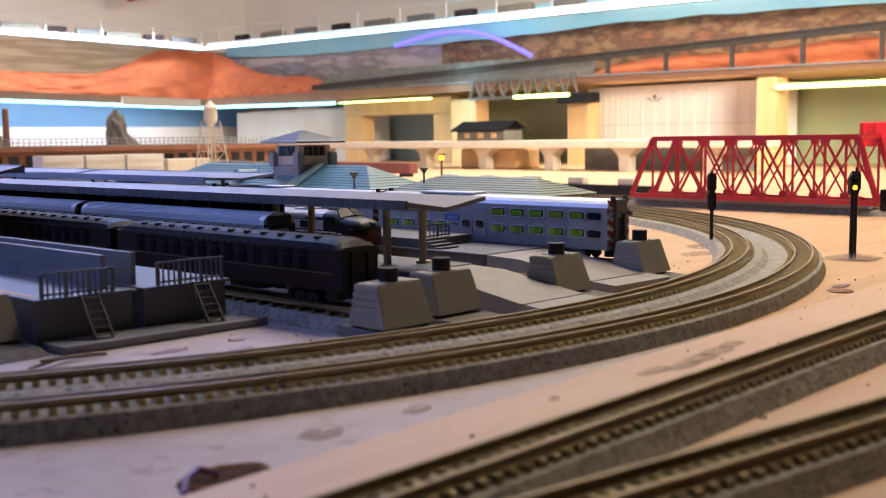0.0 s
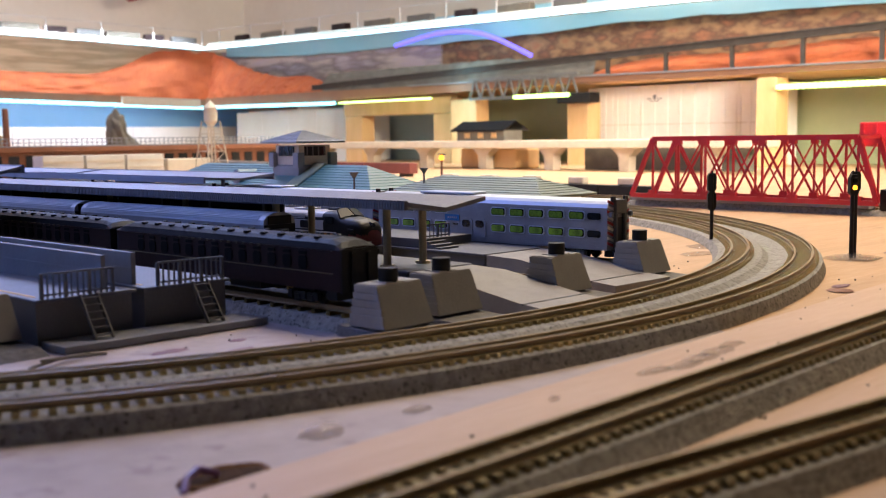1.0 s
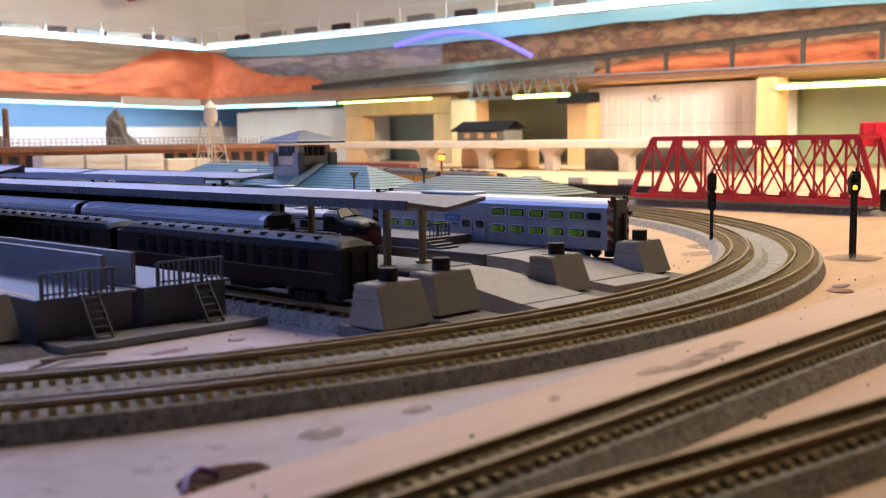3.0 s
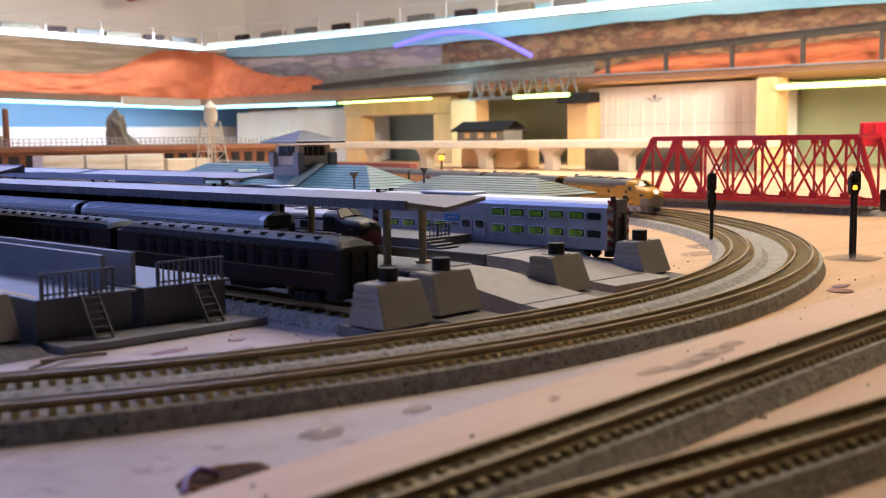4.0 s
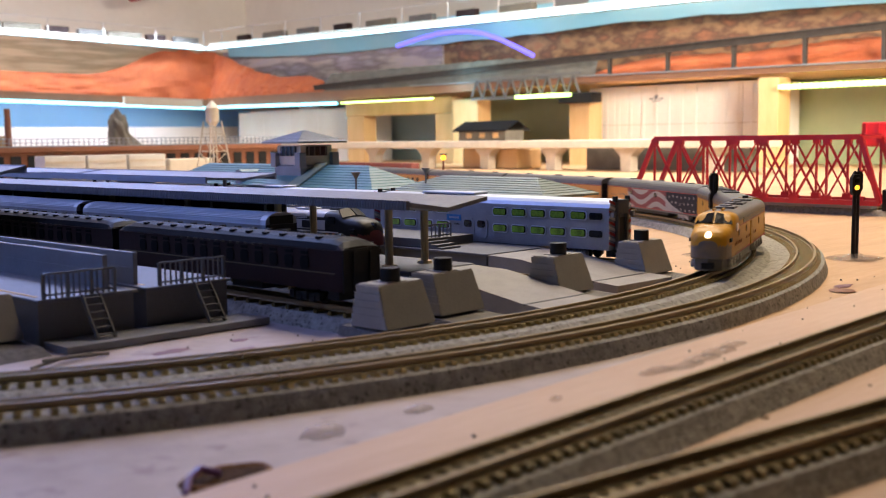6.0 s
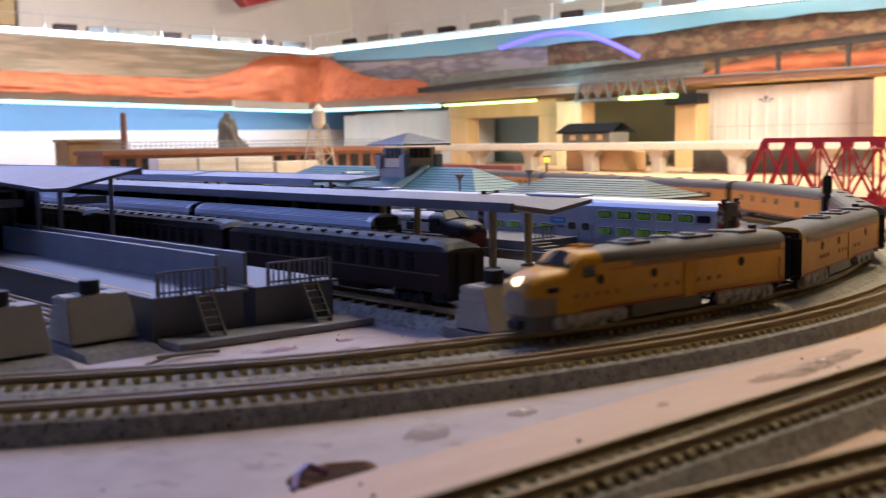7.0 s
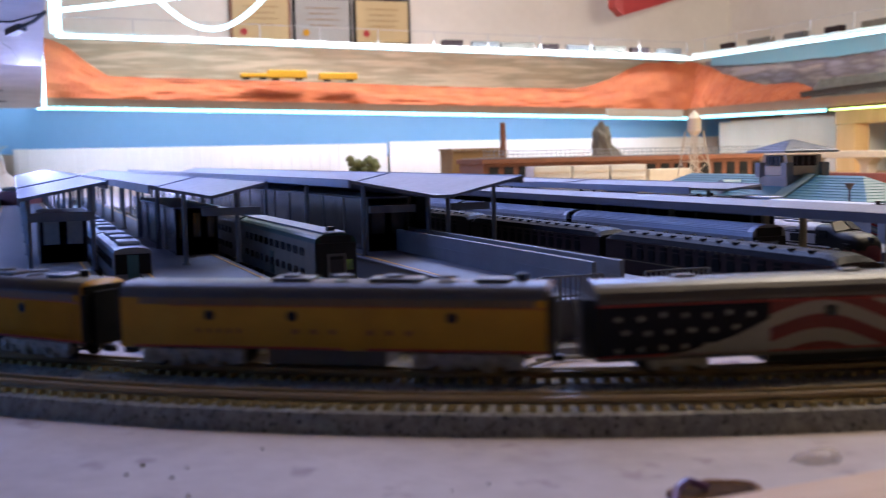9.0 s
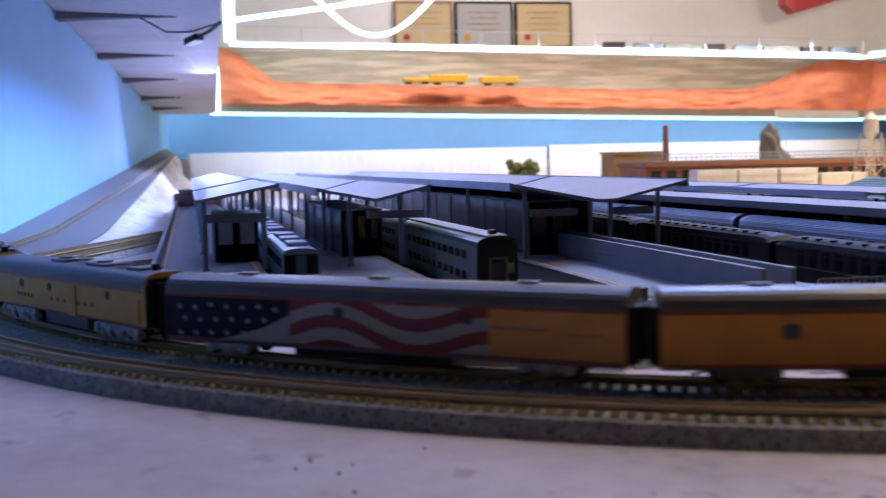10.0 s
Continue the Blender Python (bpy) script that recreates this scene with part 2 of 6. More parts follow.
def box(bm, x0, x1, y0, y1, z0, z1, bevel=0.0, mi=0):
    vs = [bm.verts.new((x, y, z)) for z in (z0, z1) for y in (y0, y1) for x in (x0, x1)]
    fs = [bm.faces.new([vs[i] for i in f]) for f in ((0, 2, 3, 1), (4, 5, 7, 6), (0, 1, 5, 4), (2, 6, 7, 3), (0, 4, 6, 2), (1, 3, 7, 5))]
    for f in fs:
        f.material_index = mi
    if bevel:
        es = list({e for f in fs for e in f.edges})
        bmesh.ops.bevel(bm, geom=es, offset=bevel, segments=2, affect="EDGES", profile=0.5)
    return bm


def boxes(*rows, bevel=0.0):
    bm = bmesh.new()
    for r in rows:
        box(bm, *r, bevel=bevel)
    return bm


def loft(bm, rings, caps=True, closed=True, mi=None):
    """Rings of equally many points, joined one to the next. mi: material index from a face's middle."""
    vr = [[bm.verts.new(p) for p in r] for r in rings]
    n = len(vr[0])
    fs = []
    for a, b in zip(vr[:-1], vr[1:]):
        for i in range(n if closed else n - 1):
            j = (i + 1) % n
            fs.append(bm.faces.new((a[i], a[j], b[j], b[i])))
    if caps and closed:
        fs.append(bm.faces.new(vr[0][::-1]))
        fs.append(bm.faces.new(vr[-1]))
    for f in fs:
        if mi:
            f.material_index = mi(f.calc_center_median())
    bmesh.ops.recalc_face_normals(bm, faces=fs)
    return bm


def along_y(bm, profile, y0, y1, mi=None):
    return loft(bm, [[(x, y0, z) for x, z in profile], [(x, y1, z) for x, z in profile]], mi=mi)


def cyl(bm, x, y, z0, z1, r, r2=None, seg=12):
    r2 = r if r2 is None else r2
    ring = lambda z, q: [(x + q * math.cos(2 * math.pi * i / seg), y + q * math.sin(2 * math.pi * i / seg), z) for i in range(seg)]
    return loft(bm, [ring(z0, r), ring(z1, r2)])


def rod(bm, a, b, r, seg=6):
    """A round bar from a to b."""
    a, b = Vector(a), Vector(b)
    q = (b - a).to_track_quat("Z", "Y")
    ring = lambda c: [c + q @ Vector((r * math.cos(2 * math.pi * i / seg), r * math.sin(2 * math.pi * i / seg), 0)) for i in range(seg)]
    return loft(bm, [ring(a), ring(b)])


def bar(bm, a, b, w, h):
    """A square bar from a to b, w wide and h high."""
    a, b = Vector(a), Vector(b)
    d = (b - a).normalized()
    side = d.cross(Vector((0, 0, 1)))
    side = side.normalized() if side.length > 1e-4 else Vector((1, 0, 0))
    up = side.cross(d).normalized()
    ring = lambda c: [c + side * sx * w / 2 + up * sz * h / 2 for sx, sz in ((-1, -1), (1, -1), (1, 1), (-1, 1))]
    return loft(bm, [ring(a), ring(b)])


def ball(bm, x, y, z, r, sz=1.0, u=10, v=6):
    bmesh.ops.create_uvsphere(bm, u_segments=u, v_segments=v, radius=r, matrix=Matrix.Translation((x, y, z)) @ Matrix.Diagonal((1, 1, sz, 1)))
    return bm


def tube(bm, pts, r, seg=8):
    """A round tube through the points, in one piece."""
    pts = [Vector(p) for p in pts]
    rings = []
    for i, p in enumerate(pts):
        d = (pts[min(i + 1, len(pts) - 1)] - pts[max(i - 1, 0)]).normalized()
        q = d.to_track_quat("Z", "Y")
        rings.append([p + q @ Vector((r * math.cos(2 * math.pi * k / seg), r * math.sin(2 * math.pi * k / seg), 0)) for k in range(seg)])
    return loft(bm, rings)


def lean(ob, k=0.0225, x0=2.0):
    """The back deck climbs a little towards the west: lift a thing's meshes by k per metre."""
    for o in (ob, *ob.children):
        if o.type == "MESH":
            for v in o.data.vertices:
                v.co.z += k * (x0 - (o.matrix_basis @ v.co).x)
    return ob


FAN = math.tan(radians(3.3))


def fan(ob, pivot):
    """The station tracks run 3.3 degrees off the board's edge: slide a thing sideways with its distance past the pivot, and turn it."""
    if ob.location.length > 1e-6:
        x, y, z = ob.location
        ob.matrix_basis = pose(x - FAN * (y - pivot), y, z, 0, 0, 3.3) @ Matrix.Diagonal((*ob.scale, 1))
        return ob
    for o in ob.children:
        if o.location.length > 1e-6:
            o.location.x -= FAN * (o.location.y - pivot)
        else:
            for v in o.data.vertices:
                v.co.x -= FAN * (v.co.y - pivot)
    return ob


def smooth(ob, on=True):
    for p in ob.data.polygons:
        p.use_smooth = on
    return ob


# ---- the room and the benchwork ----
solid("floor", boxes((-1.6, 2.9, -1.6, 4.1, -0.95, -0.90)), DARKWALL, "unseen floor under the layout, dark to cut bounced light", "floor", kind="structure")
solid("wall_north", boxes((-1.6, 2.9, 3.75, 3.85, -0.9, 1.9)), WHITEWALL, "cream white painted wall behind the upper deck", "wall", kind="structure")
solid("wall_east", boxes((2.5, 2.6, -1.6, 3.75, -0.9, 1.9)), WHITEWALL, "cream white painted side wall", "wall", kind="structure")
# Unseen walls and ceiling, like the floor, darkened to cut bounced light.
solid("wall_west", boxes((-1.6, -1.5, -1.6, 3.75, -0.9, 1.9)), DARKWALL, "unseen west wall, dark to cut bounced light", "wall", kind="structure")
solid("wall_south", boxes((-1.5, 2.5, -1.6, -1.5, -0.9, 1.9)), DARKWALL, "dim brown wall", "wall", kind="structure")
solid("ceiling", boxes((-1.6, 2.9, -1.6, 3.85, 1.9, 1.95)), DARKWALL, "unseen ceiling, dark to cut bounced light", "ceiling", kind="structure")
solid("baseboard_top", boxes((-0.6, 0.335, -0.35, 3.6, -0.02, 0.0)), BOARD, "dirty painted plywood layout board with stains", "board", kind="structure")
solid("plywood_top", boxes((0.3355, 2.45, -0.35, 3.6, -0.02, -0.0002)), PLY, "bare warm plywood layout board", "board", kind="structure")


def tilted_plank(name, x0, y0, x1, y1, depth, z0, z1, label):
    """A board whose far edge runs from (x0, y0) to (x1, y1)."""
    bm = bmesh.new()
    d = Vector((x1 - x0, y1 - y0)).normalized()
    n = Vector((d.y, -d.x)) * depth
    pts = [(x0, y0), (x1, y1), (x1 + n.x, y1 + n.y), (x0 + n.x, y0 + n.y)]
    loft(bm, [[(x, y, z0) for x, y in pts], [(x, y, z1) for x, y in pts]])
    bmesh.ops.bevel(bm, geom=list(bm.edges), offset=0.0006, segments=2, affect="EDGES")
    return solid(name, bm, PINE, label, "board")


tilted_plank("pine_plank", 0.06, 0.1740, 0.86, 0.228, 0.5, 0.0002, 0.0035, "pale pine plank carrying two tracks with glue marks")

bm = bmesh.new()
bar(bm, (0.06, 0.1754, 0.0006), (0.86, 0.2294, 0.0006), 0.0018, 0.0009)
solid("board_joint", bm, TUSCAN_ROOF, "dark open joint along the plank edge", "joint", kind="structure")

# sloping roadbed board against the blue side wall
inc = thing("incline", "grey inclined roadbed on white foam climbing along the blue wall", "incline")
bm = bmesh.new()
CUTS = ((0.6, 0.002, -0.150, 0.0015), (1.2, 0.006, -0.166, 0.003), (1.9, 0.045, -0.190, 0.034), (2.6, 0.086, -0.213, 0.072), (3.38, 0.132, -0.238, 0.112))
loft(bm, [[(-0.2695, y, 0.0), (-0.2695, y, za), (xb, y, zb), (xb - 0.004, y, 0.0)] for y, za, xb, zb in CUTS])
part("roadbed", bm, GRAVEL, inc)
bm = bmesh.new()
rings = []
for i in range(121):
    y = 0.6 + 2.78 * i / 120
    xb, zb = (float(np.interp(y, [q[0] for q in CUTS], [q[k] for q in CUTS])) for k in (2, 3))
    f = lambda k: 0.010 * noise.noise((y * 14, k * 3, 1)) + 0.005 * noise.noise((y * 45, k * 7, 5))
    rings.append([(xb - 0.003, y, 0.0001), (xb + 0.0003, y, zb - 0.001), (xb + 0.010 + f(1), y, zb * (0.78 + 8 * f(2))), (xb + 0.020 + f(3), y, zb * 0.45), (xb + 0.034 + zb * 0.3 + 2 * f(4), y, 0.0001)])
loft(bm, rings)
FOAM = material("rough_white_foam", (0.66, 0.62, 0.64), 0.9, 0, (0.46, 0.40, 0.40), 40, 0.7, 1.0, 180, spots=((0.40, 0.24, 0.17), 16, 0.36))
part("foam_side", bm, FOAM, inc, "rough white foam side")
for off in (0.046, 0.055):
    bm = bmesh.new()
    for p, q in zip(CUTS[:-1], CUTS[1:]):
        bar(bm, (-0.2695 + off, p[0], p[1] + (p[3] - p[1]) * 0.45 + 0.0022), (-0.2695 + off, q[0], q[1] + (q[3] - q[1]) * 0.45 + 0.0022), 0.0012, 0.0022)
    part("rail", bm, RAIL, inc)
solid("backdrop_1", boxes((-0.30, -0.27, 0.2, 3.52, 0.0, 0.36)), BLUEWALL, "sky blue painted side backdrop", "backdrop", kind="structure")
lean(solid("backdrop_2", boxes((-0.27, 2.34, 3.50, 3.53, 0.05, 0.20)), BLUEWALL, "sky blue painted backdrop under the upper deck", "backdrop", kind="structure"))
# white ribbed panel along the back
panel = thing("ribbed_panel", "white ribbed plastic panel along the back of the layout", "panel")
part("sheet", boxes((-0.20, 0.95, 3.40, 3.404, 0.0, 0.115)), WHITEPANEL, panel)
rib = part("rib", boxes((0, 0.006, -0.004, 0, 0.0, 0.115)), WHITEPANEL, panel)
rib.matrix_basis = pose(-0.19, 3.40, 0)
for i in range(1, 36):
    again(rib, -0.19 + i * 0.0315, 3.40, 0)
for i in range(3):
    solid("back_panel", boxes((0.96 + i * 0.42, 1.378 + i * 0.42, 3.40, 3.41, 0.0, 0.12), bevel=0.001), WHITEPANEL, "white panel behind the far buildings", "panel", "white back panels")

# ---- the upper deck ----
deck = thing("upper_deck", "upper layout deck with brown fascia round two walls", "shelf", kind="structure")
lean(part("fascia_back", boxes((-0.11, 2.0, 3.25, 3.262, 0.186, 0.212)), FASCIA, deck))
bm = bmesh.new()
loft(bm, [[(2.0, y, z0), (2.012, y, z0), (2.012, y, z1), (2.0, y, z1)] for y, z0, z1 in ((0.3, 0.189, 0.2005), (0.87, 0.190, 0.202), (1.19, 0.193, 0.2045), (1.62, 0.195, 0.209), (2.06, 0.189, 0.211), (2.51, 0.184, 0.214), (3.262, 0.184, 0.215))])
part("fascia_side", bm, FASCIA, deck)
bm = bmesh.new()
loft(bm, [[(1.996, y, z), (2.03, y, z), (2.03, y, z + 0.003), (1.996, y, z + 0.003)] for y, z in ((0.3, 0.2008), (0.87, 0.2023), (1.62, 0.2093), (2.2, 0.2123))])
part("fascia_cap", bm, GREY, deck, "pale grey edge strip")
lean(part("underside_back", boxes((-0.11, 2.4, 3.2625, 3.74, 0.192, 0.206)), LUMBER, deck))
part("underside_side", boxes((2.012, 2.49, 0.3, 3.2615, 0.192, 0.206)), LUMBER, deck)
lean(part("corner_panel", boxes((1.68, 1.97, 3.236, 3.248, 0.182, 0.210)), CREAM, deck, "cream corner panel"))


def ridge(name, axis, a0, a1, front, depth, z0, heights, mat, label, seed):
    """A rough cliff face along one axis, its crest following the heights."""
    bm = bmesh.new()
    n, rows = 160, 8
    grid = []
    for i in range(n + 1):
        u = i / n
        h = float(np.interp(a0 + (a1 - a0) * u, [q[0] for q in heights], [q[1] for q in heights]))
        h *= 1 + 0.05 * noise.noise((u * 40, seed, 0))
        col = []
        for r in range(rows + 1):
            v = r / rows
            back = depth * v ** 1.4 + 0.17 * depth * noise.noise((u * 30, v * 5, seed))
            a = a0 + (a1 - a0) * u
            p = (front + back, a, z0 + h * v) if axis == "y" else (a, front + back, z0 + h * v)
            col.append(bm.verts.new(p))
        grid.append(col)
    for c, d in zip(grid[:-1], grid[1:]):
        for r in range(rows):
            bm.faces.new((c[r], d[r], d[r + 1], c[r + 1]))
    bmesh.ops.recalc_face_normals(bm, faces=list(bm.faces))
    return solid(name, bm, mat, label, "scenery")


lean(ridge("rock_cliff", "x", -0.10, 2.10, 3.27, 0.07, 0.212, [(-0.1, 0.18), (-0.03, 0.155), (0.02, 0.11), (0.08, 0.071), (0.6, 0.070), (1.16, 0.066), (1.60, 0.070), (1.66, 0.080), (1.74, 0.105), (1.80, 0.135), (1.86, 0.162), (1.90, 0.168), (2.1, 0.172)], MESA, "red rock cliffs along the upper deck", 3))
ridge("rock_slope", "y", 2.66, 3.42, 2.02, 0.07, 0.212, [(2.66, 0.012), (2.70, 0.040), (2.78, 0.062), (2.95, 0.066), (3.02, 0.080), (3.08, 0.092), (3.14, 0.112), (3.18, 0.120), (3.25, 0.148), (3.36, 0.170), (3.42, 0.178)], MESA, "red rock slope in the corner of the upper deck", 5)
ridge("rock_cliff", "y", 0.4, 1.68, 2.035, 0.05, 0.203, [(0.4, 0.072), (0.89, 0.053), (1.0, 0.054), (1.09, 0.050), (1.22, 0.042), (1.37, 0.046), (1.46, 0.044), (1.56, 0.034), (1.62, 0.020), (1.68, 0.010)], MESA, "red rock cliff below the upper track", 8)
ridge("stone_cliff", "y", 1.60, 2.70, 2.055, 0.012, 0.208, [(1.6, 0.045), (1.9, 0.064), (2.64, 0.064), (2.68, 0.030), (2.7, 0.02)], STONE, "grey stone retaining wall on the upper deck", 9)


def painted_hills(name, seed, a, b, c, grain=(3, 3, 22), size=1.6):
    """A painted desert: bands of warm earth colours broken by noise."""
    m = bpy.data.materials.new(name)
    m.use_nodes = True
    nt, p = m.node_tree, m.node_tree.nodes["Principled BSDF"]
    tc, mp, n = nt.nodes.new("ShaderNodeTexCoord"), nt.nodes.new("ShaderNodeMapping"), nt.nodes.new("ShaderNodeTexNoise")
    mp.inputs["Scale"].default_value = grain
    mp.inputs["Location"].default_value = (seed, seed * 2, 0)
    n.inputs["Scale"].default_value, n.inputs["Detail"].default_value = size, 9
    ramp = nt.nodes.new("ShaderNodeValToRGB")
    for pos, col in ((0.3, a), (0.45, b), (0.6, c), (0.75, a)):
        e = ramp.color_ramp.elements.new(pos)
        e.color = (*col, 1)
    nt.links.new(tc.outputs["Object"], mp.inputs["Vector"])
    nt.links.new(mp.outputs[0], n.inputs["Vector"])
    nt.links.new(n.outputs[0], ramp.inputs[0])
    nt.links.new(ramp.outputs[0], p.inputs["Base Color"])
    p.inputs["Roughness"].default_value = 0.8
    return m


HILLS = painted_hills("painted_desert_back", 3.0, (0.52, 0.36, 0.23), (0.37, 0.28, 0.18), (0.60, 0.45, 0.31), (2.2, 2.2, 28), 2.0)
HILLS2 = painted_hills("painted_canyon_side", 7.0, (0.30, 0.12, 0.06), (0.13, 0.065, 0.04), (0.30, 0.17, 0.085), (6, 6, 14), 3.2)
# Mauve poster, its colours lightened with the haze of the strip light.
HILLS3 = painted_hills("painted_mauve_hills", 12.0, (0.50, 0.41, 0.47), (0.26, 0.20, 0.21), (0.54, 0.43, 0.40), (3, 3, 17), 2.4)
lean(solid("desert_backdrop_back", boxes((-0.10, 2.3, 3.45, 3.46, 0.206, 0.40)), HILLS, "painted desert backdrop behind the red cliffs", "backdrop", kind="structure"))
solid("desert_backdrop_side", boxes((2.20, 2.21, 0.3, 2.27, 0.206, 0.395)), HILLS2, "painted canyon backdrop along the side deck", "backdrop", kind="structure")
solid("desert_backdrop_corner", boxes((2.195, 2.205, 2.272, 3.45, 0.206, 0.395)), HILLS3, "painted mauve hills backdrop in the corner of the side deck, light haze in its colour", "backdrop", kind="structure")


def sky_sheet():
    """The painted sky, its lower edge following the crest of the hills."""
    bm = bmesh.new()
    rings = []
    for i in range(61):
        y = 0.3 + 3.1 * i / 60
        z = float(np.interp(y, [0.3, 0.95, 1.38, 1.65, 1.9, 2.3, 2.9, 3.4], [0.336, 0.334, 0.345, 0.350, 0.342, 0.345, 0.350, 0.375])) + 0.006 * noise.noise((y * 9, 2, 0))
        rings.append([(2.186, y, z), (2.194, y, z), (2.194, y, 0.42), (2.186, y, 0.42)])
    return loft(bm, rings)


SKYPAINT = material("pale_sky_paint", (0.26, 0.52, 0.62), 0.75, 0, (0.34, 0.54, 0.62), 5, 0.6, 0.1, 60)
solid("sky_backdrop_side", sky_sheet(), SKYPAINT, "pale blue painted sky above the canyon", "backdrop", kind="structure")


def light_strip(name, axis, a0, a1, other, z, mat, label, r=0.004, pitch=0.02, climb=0.0):
    """A taped strip with a row of diode beads; climb: rise per metre."""
    t = thing(name, label, "led strip")
    bm, beads = bmesh.new(), bmesh.new()
    put = (lambda a, d, h: (a, other + d, h)) if axis == "x" else (lambda a, d, h: (other + d, a, h))
    loft(bm, [[put(a, d, z + climb * (a - a0) + h) for d, h in ((-0.002, -r), (0.002, -r), (0.002, r), (-0.002, r))] for a in (a0, a1)])
    part("tube", bm, mat, t)
    for i in range(int((a1 - a0) / pitch)):
        a = a0 + (i + 0.5) * pitch
        h = z + climb * (a - a0)
        loft(beads, [[put(a + u * 0.3 * pitch, -0.0024, h + v * r * 1.35) for u, v in ((-1, -1), (1, -1), (1, 1), (-1, 1))], [put(a + u * 0.2 * pitch, -0.005, h + v * r) for u, v in ((-1, -1), (1, -1), (1, 1), (-1, 1))]])
    tagged(part("diode", beads, mat, t), kind="stuff")
    return t


lean(light_strip("upper_led_strip", "x", -0.06, 1.996, 3.245, 0.386, LED_WHITE, "bright cool white light strip along the top shelf edge", 0.0036))
light_strip("upper_led_strip", "y", 0.3, 3.24, 2.0, 0.344, LED_WHITE, "bright cool white light strip along the top shelf edge", 0.0030, 0.02, 0.0143)
lean(light_strip("lower_led_strip", "x", -0.11, 1.99, 3.246, 0.1815, LED_CYAN, "cyan white light strip under the upper deck", 0.0036))
light_strip("lower_led_strip", "y", 2.52, 3.24, 1.994, 0.176, LED_CYAN, "cyan white light strip under the upper deck", 0.0034, 0.016, 0.010)
light_strip("green_led_strip", "y", 1.62, 1.80, 1.99, 0.168, LED_GREEN, "yellow green light strip under the upper deck", 0.0036, 0.012)
light_strip("green_led_strip", "y", 0.3, 1.085, 1.99, 0.163, LED_GREEN, "yellow green light strip under the upper deck", 0.0040, 0.012)
light_strip("yellow_led_strip", "y", 2.1, 2.50, 1.992, 0.176, LED_GREEN, "yellow light strip under the upper deck", 0.002, 0.016)
vert = thing("vertical_led_strip", "glaring white light strip up the end of the deck", "led strip")
part("tube", boxes((-0.122, -0.097, 3.235, 3.245, 0.225, 0.44)), LED_WHITE, vert)
part("top_tube", boxes((-0.075, -0.045, 3.235, 3.245, 0.44, 0.62)), LED_WHITE, vert)
bm = bmesh.new()
ys, zs = (1.88, 1.94, 2.0, 2.06, 2.12, 2.18, 2.25, 2.34, 2.42), (0.283, 0.310, 0.335, 0.354, 0.365, 0.369, 0.368, 0.358, 0.346)
tube(bm, [(2.15, y, z) for y, z in zip(ys, zs)], 0.006)
solid("purple_light_strip", bm, LED_PURPLE, "draped purple light strip in front of the canyon backdrop", "led strip")
bm = bmesh.new()
pts = [(0.18 + 0.40 * i / 16, 3.3, 0.60 - 0.135 * math.sin(math.pi * i / 16)) for i in range(17)]
tube(bm, pts, 0.0062)
o = bmesh.new()
tube(o, [(-0.06, 3.3, 0.51), (0.2, 3.3, 0.545), (0.56, 3.3, 0.60)], 0.0062)
solid("upper_strip_end", o, LED_WHITE, "white light strip rising along the wall", "led strip")
solid("draped_led_strip", bm, LED_WHITE, "white light strip hanging in a loop", "led strip")

# ceiling-like underside left of the deck end
end = thing("shelf_underside", "grey underside of a high shelf beside the blue wall", "shelf", kind="structure")
UNDER = material("grey_brown_painted_panel", (0.62, 0.57, 0.55), 0.7, 0, (0.48, 0.44, 0.42), 12, 0.6, 0.2, 80)
bm = bmesh.new()
slope = lambda y: 0.295 - 0.038 * (y - 1.49)
loft(bm, [[(-0.269, 0.9, slope(0.9) + dz), (-0.018, 0.9, slope(0.9) + dz), (-0.108, 3.24, slope(3.24) + dz), (-0.269, 3.24, slope(3.24) + dz)] for dz in (0, 0.012)])
part("panel", bm, UNDER, end)
for y, w in ((1.58, 0.16), (1.98, 0.13), (2.34, 0.11), (2.72, 0.09), (3.0, 0.08)):
    bm = bmesh.new()
    loft(bm, [[(x, y + 0.03 * k - h, slope(y) - 0.0002), (x, y + 0.03 * k + h, slope(y) - 0.0012), (x, y + 0.03 * k + h, slope(y) - d), (x, y + 0.03 * k - h, slope(y) - d)] for k, x, h, d in ((0.0, -0.268, 0.016, 0.011), (0.5, -0.268 + 0.5 * w, 0.009, 0.006), (1.0, -0.268 + w, 0.002, 0.0025))])
    part("batten", bm, GREY_DARK, end)
cable = bmesh.new()
tube(cable, [(-0.155, 1.577, 0.284), (-0.125, 1.64, 0.272), (-0.090, 1.64, 0.272), (-0.045, 1.60, 0.281)], 0.0013)
tube(cable, [(-0.045, 1.60, 0.281), (-0.062, 1.66, 0.276), (-0.084, 1.72, 0.2735)], 0.0030)
part("cable", cable, BLACK, end)
bm = bmesh.new()
bar(bm, (-0.080, 1.715, 0.274), (-0.101, 1.765, 0.271), 0.014, 0.010)
part("plug", bm, BLACK, end)
bm = bmesh.new()
tube(bm, [(-0.150, 1.585, 0.281), (-0.128, 1.80, 0.268), (-0.112, 1.95, 0.266), (-0.108, 2.12, 0.262)], 0.0009)
part("thread", bm, WHITE, end, "thin white thread")

# red painted bracket high in the corner
bm = bmesh.new()
loft(bm, [[(x, y, z0), (x, y, z1), (x, y + 0.05, z1), (x, y + 0.05, z0)] for x, y, z0, z1 in ((1.805, 3.42, 0.585, 0.70), (1.835, 3.41, 0.553, 0.70), (1.97, 3.40, 0.590, 0.70), (2.20, 3.40, 0.665, 0.70))])
solid("corner_bracket", bm, REDLINE, "red painted bracket under the shelf in the corner", "bracket", kind="structure")
